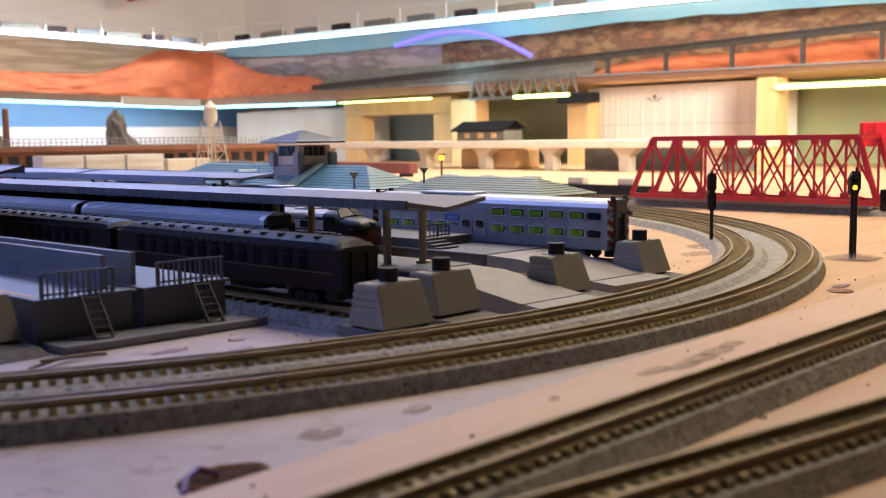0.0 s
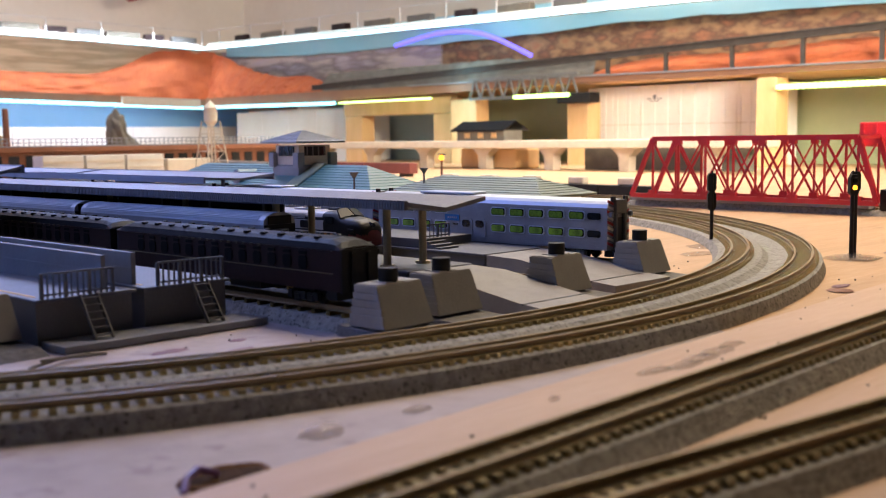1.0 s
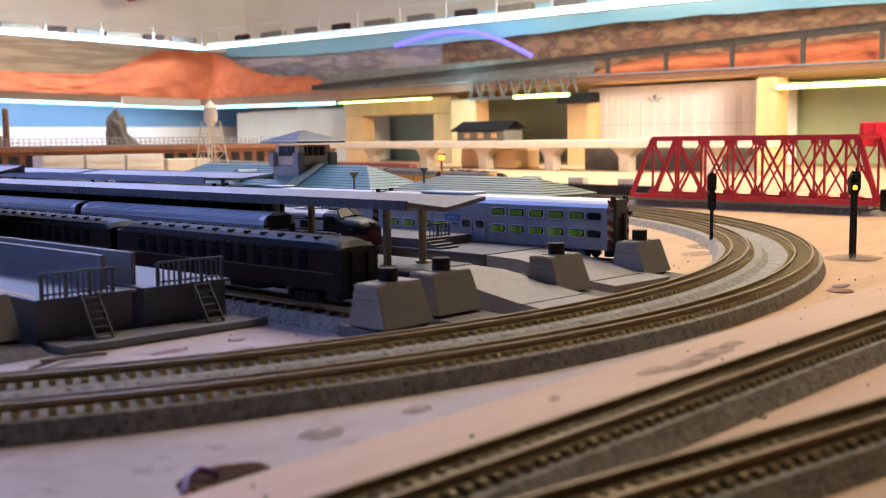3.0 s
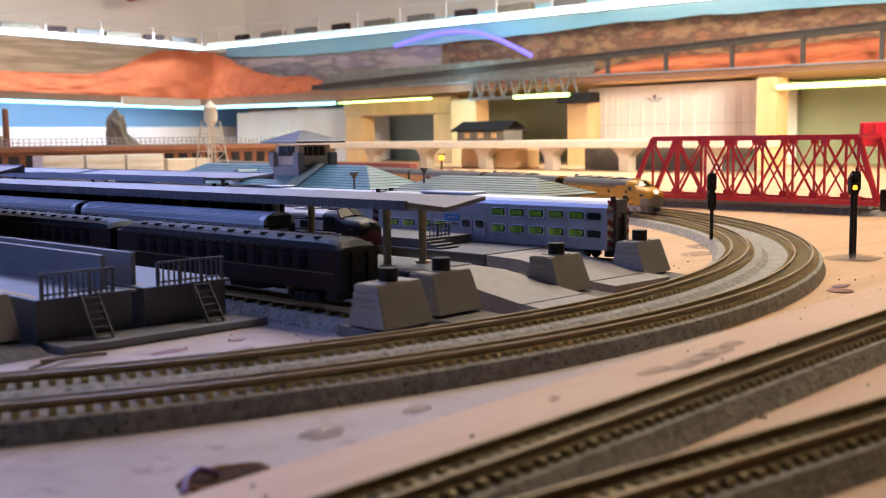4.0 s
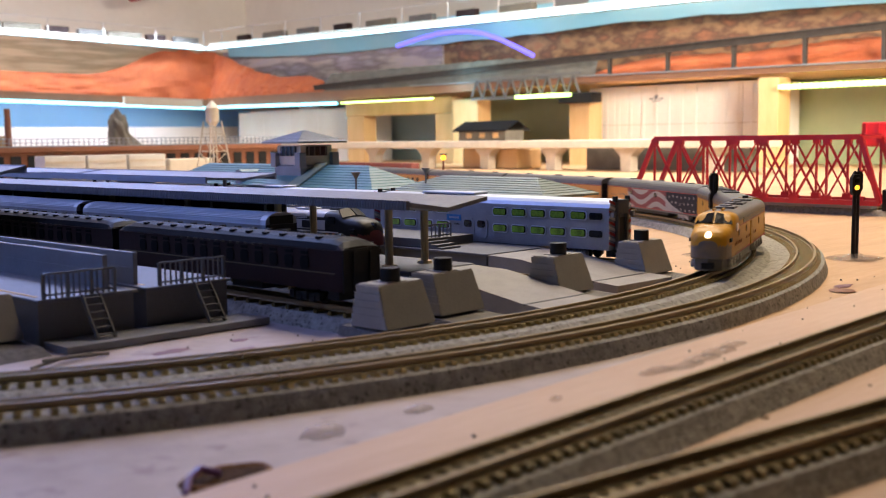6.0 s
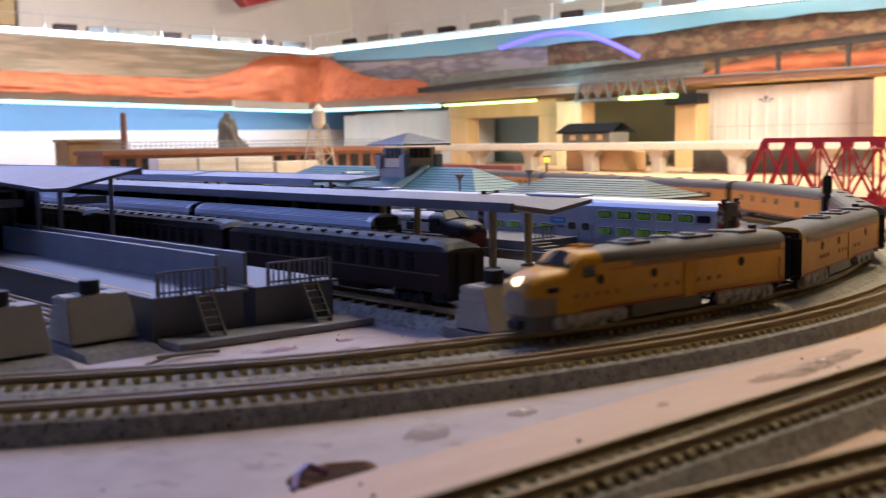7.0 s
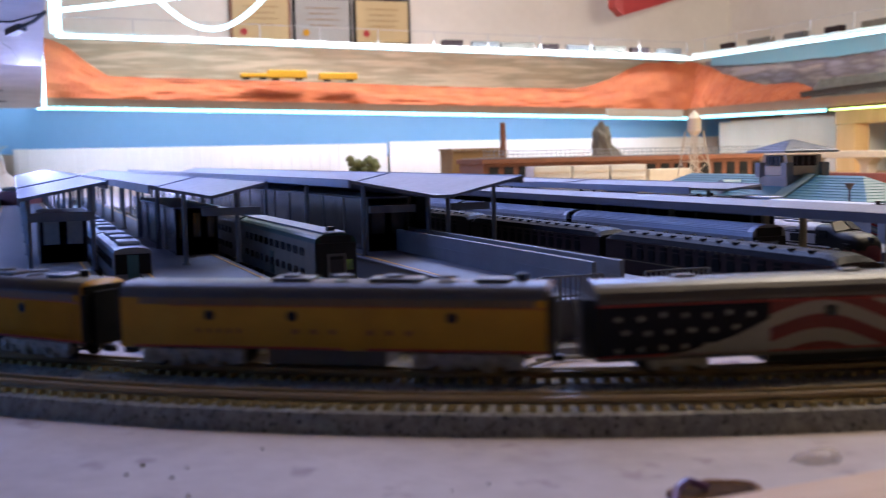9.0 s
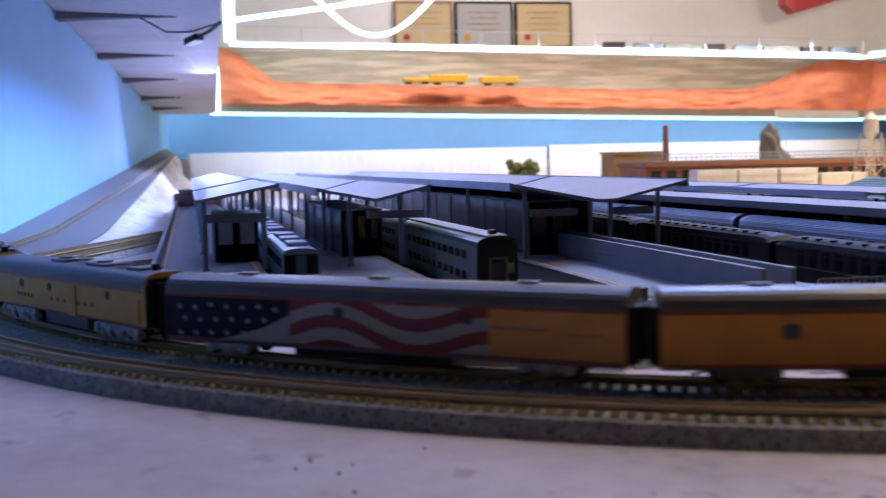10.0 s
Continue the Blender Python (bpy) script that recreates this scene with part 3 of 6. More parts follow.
# framed certificates on the wall
for i in range(3):
    c = thing("framed_certificate", "framed certificate with a seal on the cream wall", "certificate", 0.60 + i * 0.218, 3.74, 0.545, group="certificates on the wall")
    part("frame", boxes((-0.105, 0.105, -0.012, 0.0, -0.075, 0.09)), BLACK if i else FASCIA, c)
    part("paper", boxes((-0.096, 0.096, -0.015, -0.0125, -0.066, 0.081)), PARCHMENT if i != 1 else DIM_WHITE, c)
    for k in range(4):
        part("text_bar", boxes((-0.06 + 0.012 * (k % 2), 0.06 - 0.012 * (k % 2), -0.0165, -0.0155, 0.05 - k * 0.02, 0.0522 - k * 0.02)), OCHRE, c)
    bm = bmesh.new()
    rod(bm, (-0.06, -0.017, -0.035), (-0.06, -0.0155, -0.035), 0.012, 14)
    part("seal", bm, REDLINE if i != 1 else YELLOW, c)

# rolling stock standing along the top shelf
for k, (axis, a0, a1, n) in enumerate((("x", 1.15, 1.95, 8), ("y", 1.5, 3.1, 10))):
    for i in range(n):
        a = a0 + (a1 - a0) * i / (n - 1)
        x, y, z = (a, 3.30, 0.4005 + 0.0225 * (2.0 - a)) if axis == "x" else (2.06, a, 0.3615 + 0.0143 * (a - 0.3))
        c = thing("shelf_car", "small dark goods wagon on the top shelf", "wagon", x, y, z, 0 if axis == "y" else 90, group="wagons on the top shelf")
        L = 0.035 + 0.012 * ((i * 7) % 3)
        part("body", boxes((-0.010, 0.010, -L, L, 0.006, 0.024), bevel=0.001), (TUSCAN, GREY_DARK, STONE)[i % 3], c)
        for s in (-0.6, 0.6):
            part("truck", boxes((-0.008, 0.008, s * L - 0.008, s * L + 0.008, 0.0, 0.006)), BLACK, c)
top = thing("top_shelf", "narrow top shelf with a clear guard along the wall", "shelf", kind="structure")
lean(part("board_back", boxes((-0.05, 2.0, 3.26, 3.36, 0.393, 0.400)), WHITEWALL, top))
bm = bmesh.new()
bar(bm, (2.066, 0.3, 0.357), (2.066, 3.25, 0.357 + 0.0143 * 2.95), 0.108, 0.009)
part("board_side", bm, WHITEWALL, top)
CLEAR_EDGE = material("pale_clear_plastic", (0.55, 0.52, 0.52), 0.3, 0, (0.48, 0.45, 0.45), 20, 0.5)
for i in range(16):
    y = 0.4 + 0.185 * i
    z = 0.3615 + 0.0143 * (y - 0.3)
    part("guard_post", boxes((2.016, 2.019, y, y + 0.003, z, z + 0.045)), CLEAR_EDGE, top)
bm = bmesh.new()
bar(bm, (2.0175, 0.3, 0.4065), (2.0175, 3.25, 0.4065 + 0.0143 * 2.95), 0.002, 0.002)
part("guard_rail", bm, CLEAR_EDGE, top)
bm = bmesh.new()
bar(bm, (-0.05, 3.264, 0.444 + 0.0225 * 2.05), (2.0, 3.264, 0.444), 0.002, 0.002)
part("guard_rail", bm, CLEAR_EDGE, top)
for i in range(11):
    x = 0.15 + 0.185 * i
    z = 0.4 + 0.0225 * (2.0 - x)
    part("guard_post", boxes((x, x + 0.003, 3.262, 3.265, z, z + 0.045)), CLEAR_EDGE, top)
# toy lorries on the mesa
for i, (x, w, h) in enumerate(((0.50, 0.042, 0.018), (0.60, 0.06, 0.03), (0.76, 0.06, 0.026))):
    c = thing("yellow_wagon", "yellow goods wagon on the upper deck", "wagon", x, 3.264, 0.279 + 0.0225 * (2.0 - x), group="yellow wagons on the upper deck")
    part("body", boxes((-w, w, -0.012, 0.012, 0.006, h), bevel=0.002), YELLOW, c)
    for s in (-0.6, 0.6):
        part("truck", boxes((s * w - 0.01, s * w + 0.01, -0.009, 0.009, 0, 0.006)), BLACK, c)

# ---- under the side deck: cabinets, lumber frames, coloured backs ----
solid("backdrop_3", boxes((2.30, 2.31, 0.3, 1.27, -0.02, 0.19)), GREENWALL, "sage green painted back of an open bay", "backdrop", kind="structure")
solid("backdrop_4", boxes((2.30, 2.31, 1.86, 2.30, -0.02, 0.19)), GREENWALL, "sage green painted back of an open bay", "backdrop", kind="structure")
solid("backdrop_5", boxes((2.30, 2.31, 2.32, 2.85, -0.02, 0.19)), TEALWALL, "pale teal painted back of an open bay", "backdrop", kind="structure")


def storage_cabinet(y0, y1, z0, z1, label, n):
    c = thing("white_cabinet", label, "cabinet", 2.1, y0, 0)
    part("body", boxes((0.004, 0.18, 0, y1 - y0, z0, z1)), WHITEPANEL, c)
    w = (y1 - y0) / n
    for i in range(n):
        part("panel_strip", boxes((-0.002, 0.003, i * w + 0.0005, (i + 1) * w - 0.0005, z0 + 0.001, z1 - 0.001), bevel=0.0008), WHITEPANEL, c)
    return c


cab = storage_cabinet(1.19, 1.65, -0.02, 0.186, "white ribbed cabinet front below the upper deck", 12)
for i in range(13):
    part("rib", boxes((-0.0038, -0.0024, 0.012 + i * 0.0355, 0.020 + i * 0.0355, -0.019, 0.185), bevel=0.001), WHITEPANEL, cab)
part("mid_seam", boxes((-0.0034, -0.0022, 0.001, 0.459, 0.094, 0.0955)), CREAM, cab)
bm = bmesh.new()
for y, z, w2, h2 in ((0.262, 0.158, 0.004, 0.010), (0.276, 0.154, 0.006, 0.003), (0.248, 0.154, 0.006, 0.003), (0.262, 0.149, 0.012, 0.002)):
    box(bm, -0.0050, -0.0040, y - w2, y + w2, z - h2 / 2, z + h2 / 2)
part("emblem", bm, GREY, cab, "faint grey emblem bars")
storage_cabinet(2.60, 3.21, 0.0, 0.165, "white cabinet front below the upper deck", 4)


def lumber_post(y0, y1, z0, z1, x=2.02):
    bm = boxes((x, x + 0.05, y0, y1, z0, z1), bevel=0.002)
    return solid("lumber_post", bm, LUMBER, "bare pine lumber post under the upper deck", "post", "lumber posts")


lumber_post(1.090, 1.136, -0.02, 0.184, 2.0)
lumber_post(1.589, 1.652, -0.02, 0.165)
lumber_post(1.960, 2.055, -0.02, 0.170)
gan = thing("lumber_gantry", "square gantry of pine lumber below the upper deck", "gantry")
part("leg", boxes((2.05, 2.10, 2.085, 2.155, -0.0002, 0.136), bevel=0.002), LUMBER, gan)
part("leg", boxes((2.05, 2.10, 2.465, 2.545, -0.0002, 0.136), bevel=0.002), LUMBER, gan)
part("crossbeam", boxes((2.05, 2.10, 2.085, 2.55, 0.1365, 0.182), bevel=0.002), LUMBER, gan)
solid("dark_bracket", boxes((1.99, 2.03, 1.56, 1.66, 0.148, 0.172), bevel=0.002), BLACK, "black bracket on top of a lumber post", "bracket")
# viaduct shelf with flared piers
via = thing("viaduct", "pale concrete viaduct with flared piers across the back", "viaduct")
part("deck", boxes((1.66, 1.76, 0.95, 2.75, 0.046, 0.062), bevel=0.002), CREAM, via)
for i in range(9):
    bm = bmesh.new()
    y = 1.05 + 0.19 * i
    loft(bm, [[(1.70 + sx * 0.012, y + sy * 0.014 * k, z) for sx, sy in ((-1, -1), (1, -1), (1, 1), (-1, 1))] for z, k in ((0, 0.8), (0.03, 0.9), (0.046, 2.2))])
    part("pier", bm, CREAM, via)
solid("dark_bay_panel", boxes((1.77, 1.80, 1.02, 1.40, -0.0, 0.046)), STONE, "dark rough panel behind the viaduct", "panel")
solid("brown_bay_box", boxes((1.72, 1.80, 1.55, 1.72, 0.0, 0.044), bevel=0.004), LUMBER, "brown wooden box below the viaduct", "box")
h = thing("depot_house", "small brown wooden depot with a gable roof", "house", 1.70, 1.61, 0.062, 0)
part("wall", boxes((-0.03, 0.03, -0.07, 0.07, 0, 0.022)), STONE, h)
bm = bmesh.new()
loft(bm, [[(-0.04, y, 0.020), (0, y, 0.040), (0.04, y, 0.020), (0.04, y, 0.023), (0, y, 0.043), (-0.04, y, 0.023)] for y in (-0.08, 0.08)])
part("roof", bm, TUSCAN_ROOF, h)
for i in range(3):
    part("window", boxes((-0.0315, -0.030, -0.05 + i * 0.04, -0.035 + i * 0.04, 0.006, 0.017)), LUMBER, h)
# grey lattice footbridge under the deck edge
tr = thing("lattice_bridge", "dark grey lattice truss bridge on the upper deck edge", "bridge", 1.9965, 1.60, 0.168)
for z in (0.0, 0.050):
    bm = bmesh.new()
    bar(bm, (0, 0, z), (0, 0.36, z), 0.006, 0.006)
    part("chord", bm, GREY_DARK, tr)
for i in range(9):
    bm = bmesh.new()
    bar(bm, (0, i * 0.04, 0), (0, i * 0.04 + 0.02, 0.05), 0.004, 0.004)
    bar(bm, (0, i * 0.04 + 0.02, 0.05), (0, i * 0.04 + 0.04, 0.0), 0.004, 0.004)
    part("brace", bm, GREY_DARK, tr)
# upper deck track and its girder along the side
gir = thing("girder_viaduct", "dark girder carrying a track above the red cliff", "viaduct")
rise = lambda y: 0.2935 - 0.0244 * y
bm = bmesh.new()
bar(bm, (2.02, 0.3, rise(0.3) - 0.002), (2.02, 2.66, rise(2.66) - 0.002), 0.012, 0.013)
GIRDER = material("dark_painted_girder", (0.055, 0.046, 0.04), 0.7, 0, (0.035, 0.03, 0.027), 60, 0.5)
part("girder", bm, GIRDER, gir)
bm = bmesh.new()
bar(bm, (2.02, 0.3, rise(0.3) + 0.0058), (2.02, 2.66, rise(2.66) + 0.0058), 0.020, 0.0024)
part("track_bed", bm, GIRDER, gir)
for y in (0.55, 0.72, 0.885, 1.045, 1.205, 1.37, 1.53):
    bm = bmesh.new()
    loft(bm, [[(2.02 + sx * 0.004, y + sy * k, z) for sx, sy in ((-1, -1), (1, -1), (1, 1), (-1, 1))] for z, k in ((0.203, 0.004), (rise(y) - 0.012, 0.004), (rise(y) - 0.0045, 0.010))])
    part("pier", bm, GIRDER, gir)

# ---- far scenery on the lower board ----
b = thing("brown_factory", "long brown brick factory with dark window bays and a roof rail", "factory", 0.72, 1.9, 0)
part("wall", boxes((0, 0.62, 0.004, 0.14, 0, 0.052)), BROWN, b)
part("cornice", boxes((-0.005, 0.625, -0.004, 0.145, 0.0525, 0.062), bevel=0.001), BROWN, b)
part("roof", boxes((0.002, 0.618, 0.01, 0.13, 0.0625, 0.064)), GREY, b)
win = part("window", boxes((0, 0.018, 0.0, 0.0038, 0.012, 0.046)), GLASS, b)
win.matrix_basis = pose(0.012, 0, 0)
for i in range(1, 20):
    again(win, 0.012 + i * 0.031, 0, 0)
bm = bmesh.new()
for z in (0.070, 0.077):
    rod(bm, (0, 0, z), (0.62, 0, z), 0.0008)
part("rail", bm, GREY, b)
bal = part("baluster", boxes((0, 0.0012, -0.0006, 0.0006, 0.0625, 0.077)), GREY, b)
for i in range(1, 63):
    again(bal, i * 0.01, 0, 0)
ch = thing("chimney_stack", "tall rust-brown factory chimney", "chimney", 0.84, 2.1, 0.0)
bm = bmesh.new()
cyl(bm, 0, 0, 0.0, 0.137, 0.008, 0.0055, 16)
part("shaft", bm, BROWN, ch)
sh = thing("ochre_shed", "dull ochre shed behind the factory rail", "shed", 0.795, 2.14, 0)
part("wall", boxes((-0.055, 0.055, 0, 0.08, 0, 0.080)), OCHRE, sh)
part("roof", boxes((-0.058, 0.058, -0.005, 0.085, 0.0805, 0.085)), OCHRE, sh)
for i in range(3):
    c = thing("white_container", "white ribbed container in front of the factory", "container", 0.772 + i * 0.0745, 1.70, 0.0, group="white containers")
    part("body", boxes((-0.035, 0.035, 0, 0.04, 0.001, 0.048), bevel=0.001), WHITE, c)
    for k in range(3):
        part("rib", boxes((-0.033, 0.033, -0.001, -0.0002, 0.012 + k * 0.012, 0.015 + k * 0.012)), CREAM, c)
c = thing("grey_truck_body", "pale grey lorry body beside the containers", "lorry", 1.02, 1.72, 0)
part("body", boxes((-0.045, 0.045, 0, 0.04, 0.004, 0.038), bevel=0.002), CREAM, c)
part("cab", boxes((0.048, 0.062, 0.004, 0.036, 0.004, 0.026), bevel=0.002), GREY_DARK, c)
bm = bmesh.new()
bmesh.ops.create_icosphere(bm, subdivisions=4, radius=1.0)
for v in bm.verts:
    k = 1 + 0.28 * noise.noise(v.co * 2.2)
    v.co = Vector((v.co.x * 0.034 * k + 0.02 * max(0, -v.co.z), v.co.y * 0.03 * k, (0.095 + v.co.z * 0.042 * k) if v.co.z > -0.2 else 0.088 + v.co.z * 0.095))
    if v.co.z > 0.085:
        v.co.x = -0.012 + v.co.x * 0.55
r = solid("rock_outcrop", bm, STONE, "mossy tan rock pinnacle behind the factory", "rock")
r.matrix_basis = pose(1.135, 2.2, 0)
# water tower
w = thing("water_tower", "pale steel water tower on lattice legs", "water tower", 0.887, 1.43, 0)
w.scale = (0.98, 0.98, 0.895)
bm = bmesh.new()
cyl(bm, 0, 0, 0.112, 0.134, 0.0105, 0.0105, 20)
cyl(bm, 0, 0, 0.104, 0.112, 0.005, 0.0105, 20)
part("tank", bm, CREAM, w)
bm = bmesh.new()
cyl(bm, 0, 0, 0.134, 0.147, 0.0118, 0.001, 20)
part("roof", bm, CREAM, w)
bm = bmesh.new()
cyl(bm, 0, 0, 0, 0.104, 0.0013, 0.0013, 10)
part("riser", bm, CREAM, w)
for sx, sy in ((-1, -1), (1, -1), (1, 1), (-1, 1)):
    bm = bmesh.new()
    rod(bm, (sx * 0.022, sy * 0.022, 0), (sx * 0.010, sy * 0.010, 0.112), 0.0012)
    part("leg", bm, CREAM, w)
for z in (0.03, 0.06, 0.09):
    k = 0.022 - 0.012 * z / 0.112
    for a, c2 in (((-k, -k, z), (k, -k, z)), ((k, -k, z), (k, k, z)), ((k, k, z), (-k, k, z)), ((-k, k, z), (-k, -k, z)), ((-k, -k, z - 0.03), (k, -k, z)), ((k, -k, z - 0.03), (-k, -k, z)), ((-k, -k, z - 0.03), (-k, k, z))):
        bm = bmesh.new()
        rod(bm, a, c2, 0.0006)
        part("brace", bm, CREAM, w)
# green bush clump and odd wrecks by the incline
bm = bmesh.new()
rnd = random.Random(4)
for i in range(140):
    ball(bm, rnd.uniform(-0.034, 0.034), rnd.uniform(-0.02, 0.02), 0.006 + 0.064 * rnd.random() * (0.55 + 0.45 * math.sin(i * 0.7)), rnd.uniform(0.005, 0.012), 0.8, 7, 5)
BUSH = material("model_foliage", (0.24, 0.27, 0.12), 0.9, 0, (0.14, 0.17, 0.07), 90, 0.6, 0.8, 400)
o = solid("bush_clump", bm, BUSH, "green model bushes by the far panel", "bush", kind="stuff")
o.matrix_basis = pose(0.66, 2.6, 0)
c = thing("rusty_gondola", "rust red open wagon lying by the incline", "wagon", -0.085, 1.55, 0.012, -24)
part("body", boxes((-0.017, 0.017, -0.042, 0.042, 0, 0.024), bevel=0.004), BOXCAR, c)
part("load", boxes((-0.012, 0.012, -0.034, 0.030, 0.0242, 0.029), bevel=0.002), STONE, c)


# ---- tracks ----
CX, CY, R_OUT, R_IN, START = 0.298, 0.700, 0.4875, 0.4545, -16.4


def rail_profile(side):
    """Foot, web and head of a rail standing at `side` across the track, with its top 8.5 mm up."""
    s = side
    return [(s - 0.0010, 0.0066), (s + 0.0010, 0.0066), (s + 0.0004, 0.0071), (s + 0.0005, 0.0085), (s - 0.0005, 0.0085), (s - 0.0004, 0.0071)]


def arc_sweep(profile, radius, degrees, n):
    bm = bmesh.new()
    rings = []
    for i in range(n + 1):
        a = radians(degrees * i / n)
        rings.append([((radius + p) * math.cos(a), (radius + p) * math.sin(a), z) for p, z in profile])
    return loft(bm, rings)


def sleeper_mesh(name, mat, parent, lift=0.0):
    bm = boxes((-0.0078, 0.0078, -0.0009, 0.0009, 0.0050, 0.0066))
    return part(name, bm, mat, parent)


def curve_section(span):
    """Double track curve with canted roadbed; its middle is the circle's middle."""
    t = thing("double_track_curve", "grey double-track curve section with canted roadbed", "track", group="double track curves")
    i, o = R_IN, R_OUT
    bed = [(i - 0.0150, 0), (i - 0.0120, 0.0046), (i - 0.0085, 0.0050), (i + 0.0090, 0.0058), (i + 0.0118, 0.0055), (i + 0.0150, 0.0036), (o - 0.0150, 0.0036), (o - 0.0118, 0.0046), (o - 0.0085, 0.0050), (o + 0.0082, 0.0058), (o + 0.0094, 0.0053), (o + 0.0110, 0)]
    part("roadbed", arc_sweep(bed, 0, span - 0.03, 40), BALLAST, t)
    for r in (i, o):
        for s, dz in ((-0.0045, -0.0002), (0.0045, 0.0006)):
            part("rail", arc_sweep([(p, z + dz) for p, z in rail_profile(s)], r, span - 0.05, 40), RAIL, t)
            for a in (0.25, span - 0.3):
                bm = boxes((r + s - 0.0015, r + s + 0.0015, -0.003, 0.003, 0.0066, 0.0076))
                part("rail_joiner", bm, SLEEPER_DARK, t).matrix_basis = pose(0, 0, 0, 0, 0, a)
    first = None
    for r in (i, o):
        n = round(radians(span) * r / 0.0041)
        for k in range(n):
            a = span * (k + 0.5) / n
            m = pose(r * math.cos(radians(a)), r * math.sin(radians(a)), 0.0002, 0, 0, a) @ pose(0, 0, 0, 0, -2.4, 0)
            if first is None:
                first = sleeper_mesh("sleeper", SLEEPER, t)
                ob = first
            else:
                ob = again(first, 0, 0, 0)
            ob.matrix_basis = m
    return t


sec = curve_section(45.0)
sec.matrix_basis = pose(CX, CY, 0, 0, 0, START - 45)
for k in range(2, 5):
    copy_thing(sec, pose(CX, CY, 0, 0, 0, START - 45 * k))


def straight_section(length, x, y, rz, mat, label, z=0.0, cut=1, name="straight_track"):
    """Single straight track from its origin along its own y."""
    t = thing(name, label, "track", x, y, z, rz)
    part("roadbed", along_y(bmesh.new(), [(-0.0125, 0), (-0.0095, 0.0050), (0.0095, 0.0050), (0.0125, 0)], 0, length), BALLAST, t)
    for s in (-0.0045, 0.0045):
        part("rail", along_y(bmesh.new(), rail_profile(s), 0, length), RAIL, t)
    n = int(length / 0.0042 / cut)
    first = None
    for k in range(n):
        if first is None:
            first = sleeper_mesh("sleeper", mat, t)
            first.matrix_basis = pose(0, 0.002, 0)
        else:
            again(first, 0, 0.002 + k * 0.0042 * cut, 0)
    return t


straight_section(0.63, 0.05, 0.1305, -87.4, SLEEPER_DARK, "single track with black sleepers on the pine plank", 0.0036)
straight_section(0.60, 0.045, 0.119, -97.6, SLEEPER_DARK, "single track with black sleepers along the plank edge", 0.0036)
for r in (R_IN, R_OUT):
    a = radians(START)
    straight_section(0.62, CX + r * math.cos(a), CY + r * math.sin(a), START, SLEEPER, "straight track leaving the curve behind the station", 0.0, 2)
    a = radians(START - 180)
    straight_section(0.5, CX + r * math.cos(a), CY + r * math.sin(a), START, SLEEPER, "straight track beyond the curve", 0.0, 2)
STATION = (("penn", 0.250, 0.294), ("empty", 0.284, 0.303), ("express", 0.356, 0.305), ("gallery", 0.430, 0.314), ("green", 0.102, 0.367), ("spare", 0.134, 0.375), ("silver", 0.0225, 0.42))
for key, x, y in STATION:
    straight_section(1.25, x, y, 3.3, SLEEPER_DARK, "station track with black sleepers beside a platform", 0.0, 2 if x > 0.2 else 1)
straight_section(1.3, 0.895, 0.06, 0, SLEEPER_DARK, "single track running over the red bridge", 0.0, 2)
straight_section(0.5, -0.25, 0.62, -52, SLEEPER_DARK, "single track lying loose behind the platforms", 0.0, 2)


# ---- buffer stops ----
def buffer_stop():
    t = thing("buffer_stop", "tapered grey buffer stop with a black cap", "buffer stop", group="buffer stops")
    bm = bmesh.new()
    ring = lambda z, x, y0, y1: [(-x, y0, z), (x, y0, z), (x, y1, z), (-x, y1, z)]
    loft(bm, [ring(0.0, 0.0125, -0.002, 0.017), ring(0.0155, 0.0112, 0.0035, 0.0145)])
    bmesh.ops.bevel(bm, geom=list(bm.edges), offset=0.0004, segments=2, affect="EDGES")
    part("block", bm, BUFFER, t)
    for k in range(5):
        z = 0.0025 + k * 0.0026
        dx = 0.0125 - 0.0013 * z / 0.0155
        y0, y1 = -0.002 + 0.0055 * z / 0.0155, 0.017 - 0.0025 * z / 0.0155
        part("course", boxes((-dx - 0.00022, -dx + 0.0006, y0 + 0.0002, y1 - 0.0002, z, z + 0.0021)), BUFFER, t)
    bm = bmesh.new()
    cyl(bm, -0.001, 0.008, 0.0156, 0.0206, 0.0036, 0.0036, 24)
    part("cap", bm, BLACK, t, "black round cap")
    part("cap_plate", boxes((-0.0055, 0.0035, 0.0045, 0.0125, 0.01545, 0.01585)), BUFFER, t)
    bm = bmesh.new()
    loft(bm, [[(-0.014, 0.022, -0.004), (0.014, 0.022, -0.004), (0.014, -0.018, -0.004), (-0.014, -0.018, -0.004)],
              [(-0.0135, 0.022, 0.0), (0.0135, 0.022, 0.0), (0.013, -0.013, -0.0015), (-0.013, -0.013, -0.0015)]])
    part("gravel_plate", bm, GRAVEL, t, "dark gravel base plate")
    return t


first = buffer_stop()
first.matrix_basis = pose(0.250, 0.278, 0.004, 0, 0, 3)
for x, y, rz in ((0.284, 0.286, 2), (0.356, 0.288, 4), (0.430, 0.297, 4), (0.099, 0.350, 4), (0.132, 0.358, 4)):
    copy_thing(first, pose(x, y, 0.004, 0, 0, rz))


# ---- platforms ----
def railing(parent, x0, x1, y, z, posts, h=0.0085):
    bm = bmesh.new()
    for k in (0.15, 1.0):
        bar(bm, (x0, y, z + h * k), (x1, y, z + h * k), 0.0006, 0.0007)
    part("rail", bm, GREY_DARK, parent)
    for i in range(posts):
        x = x0 + (x1 - x0) * i / (posts - 1)
        w = 0.0011 if i % 4 == 0 else 0.0005
        part("post", boxes((x - w / 2, x + w / 2, y - w / 2, y + w / 2, z, z + h)), GREY_DARK, parent)


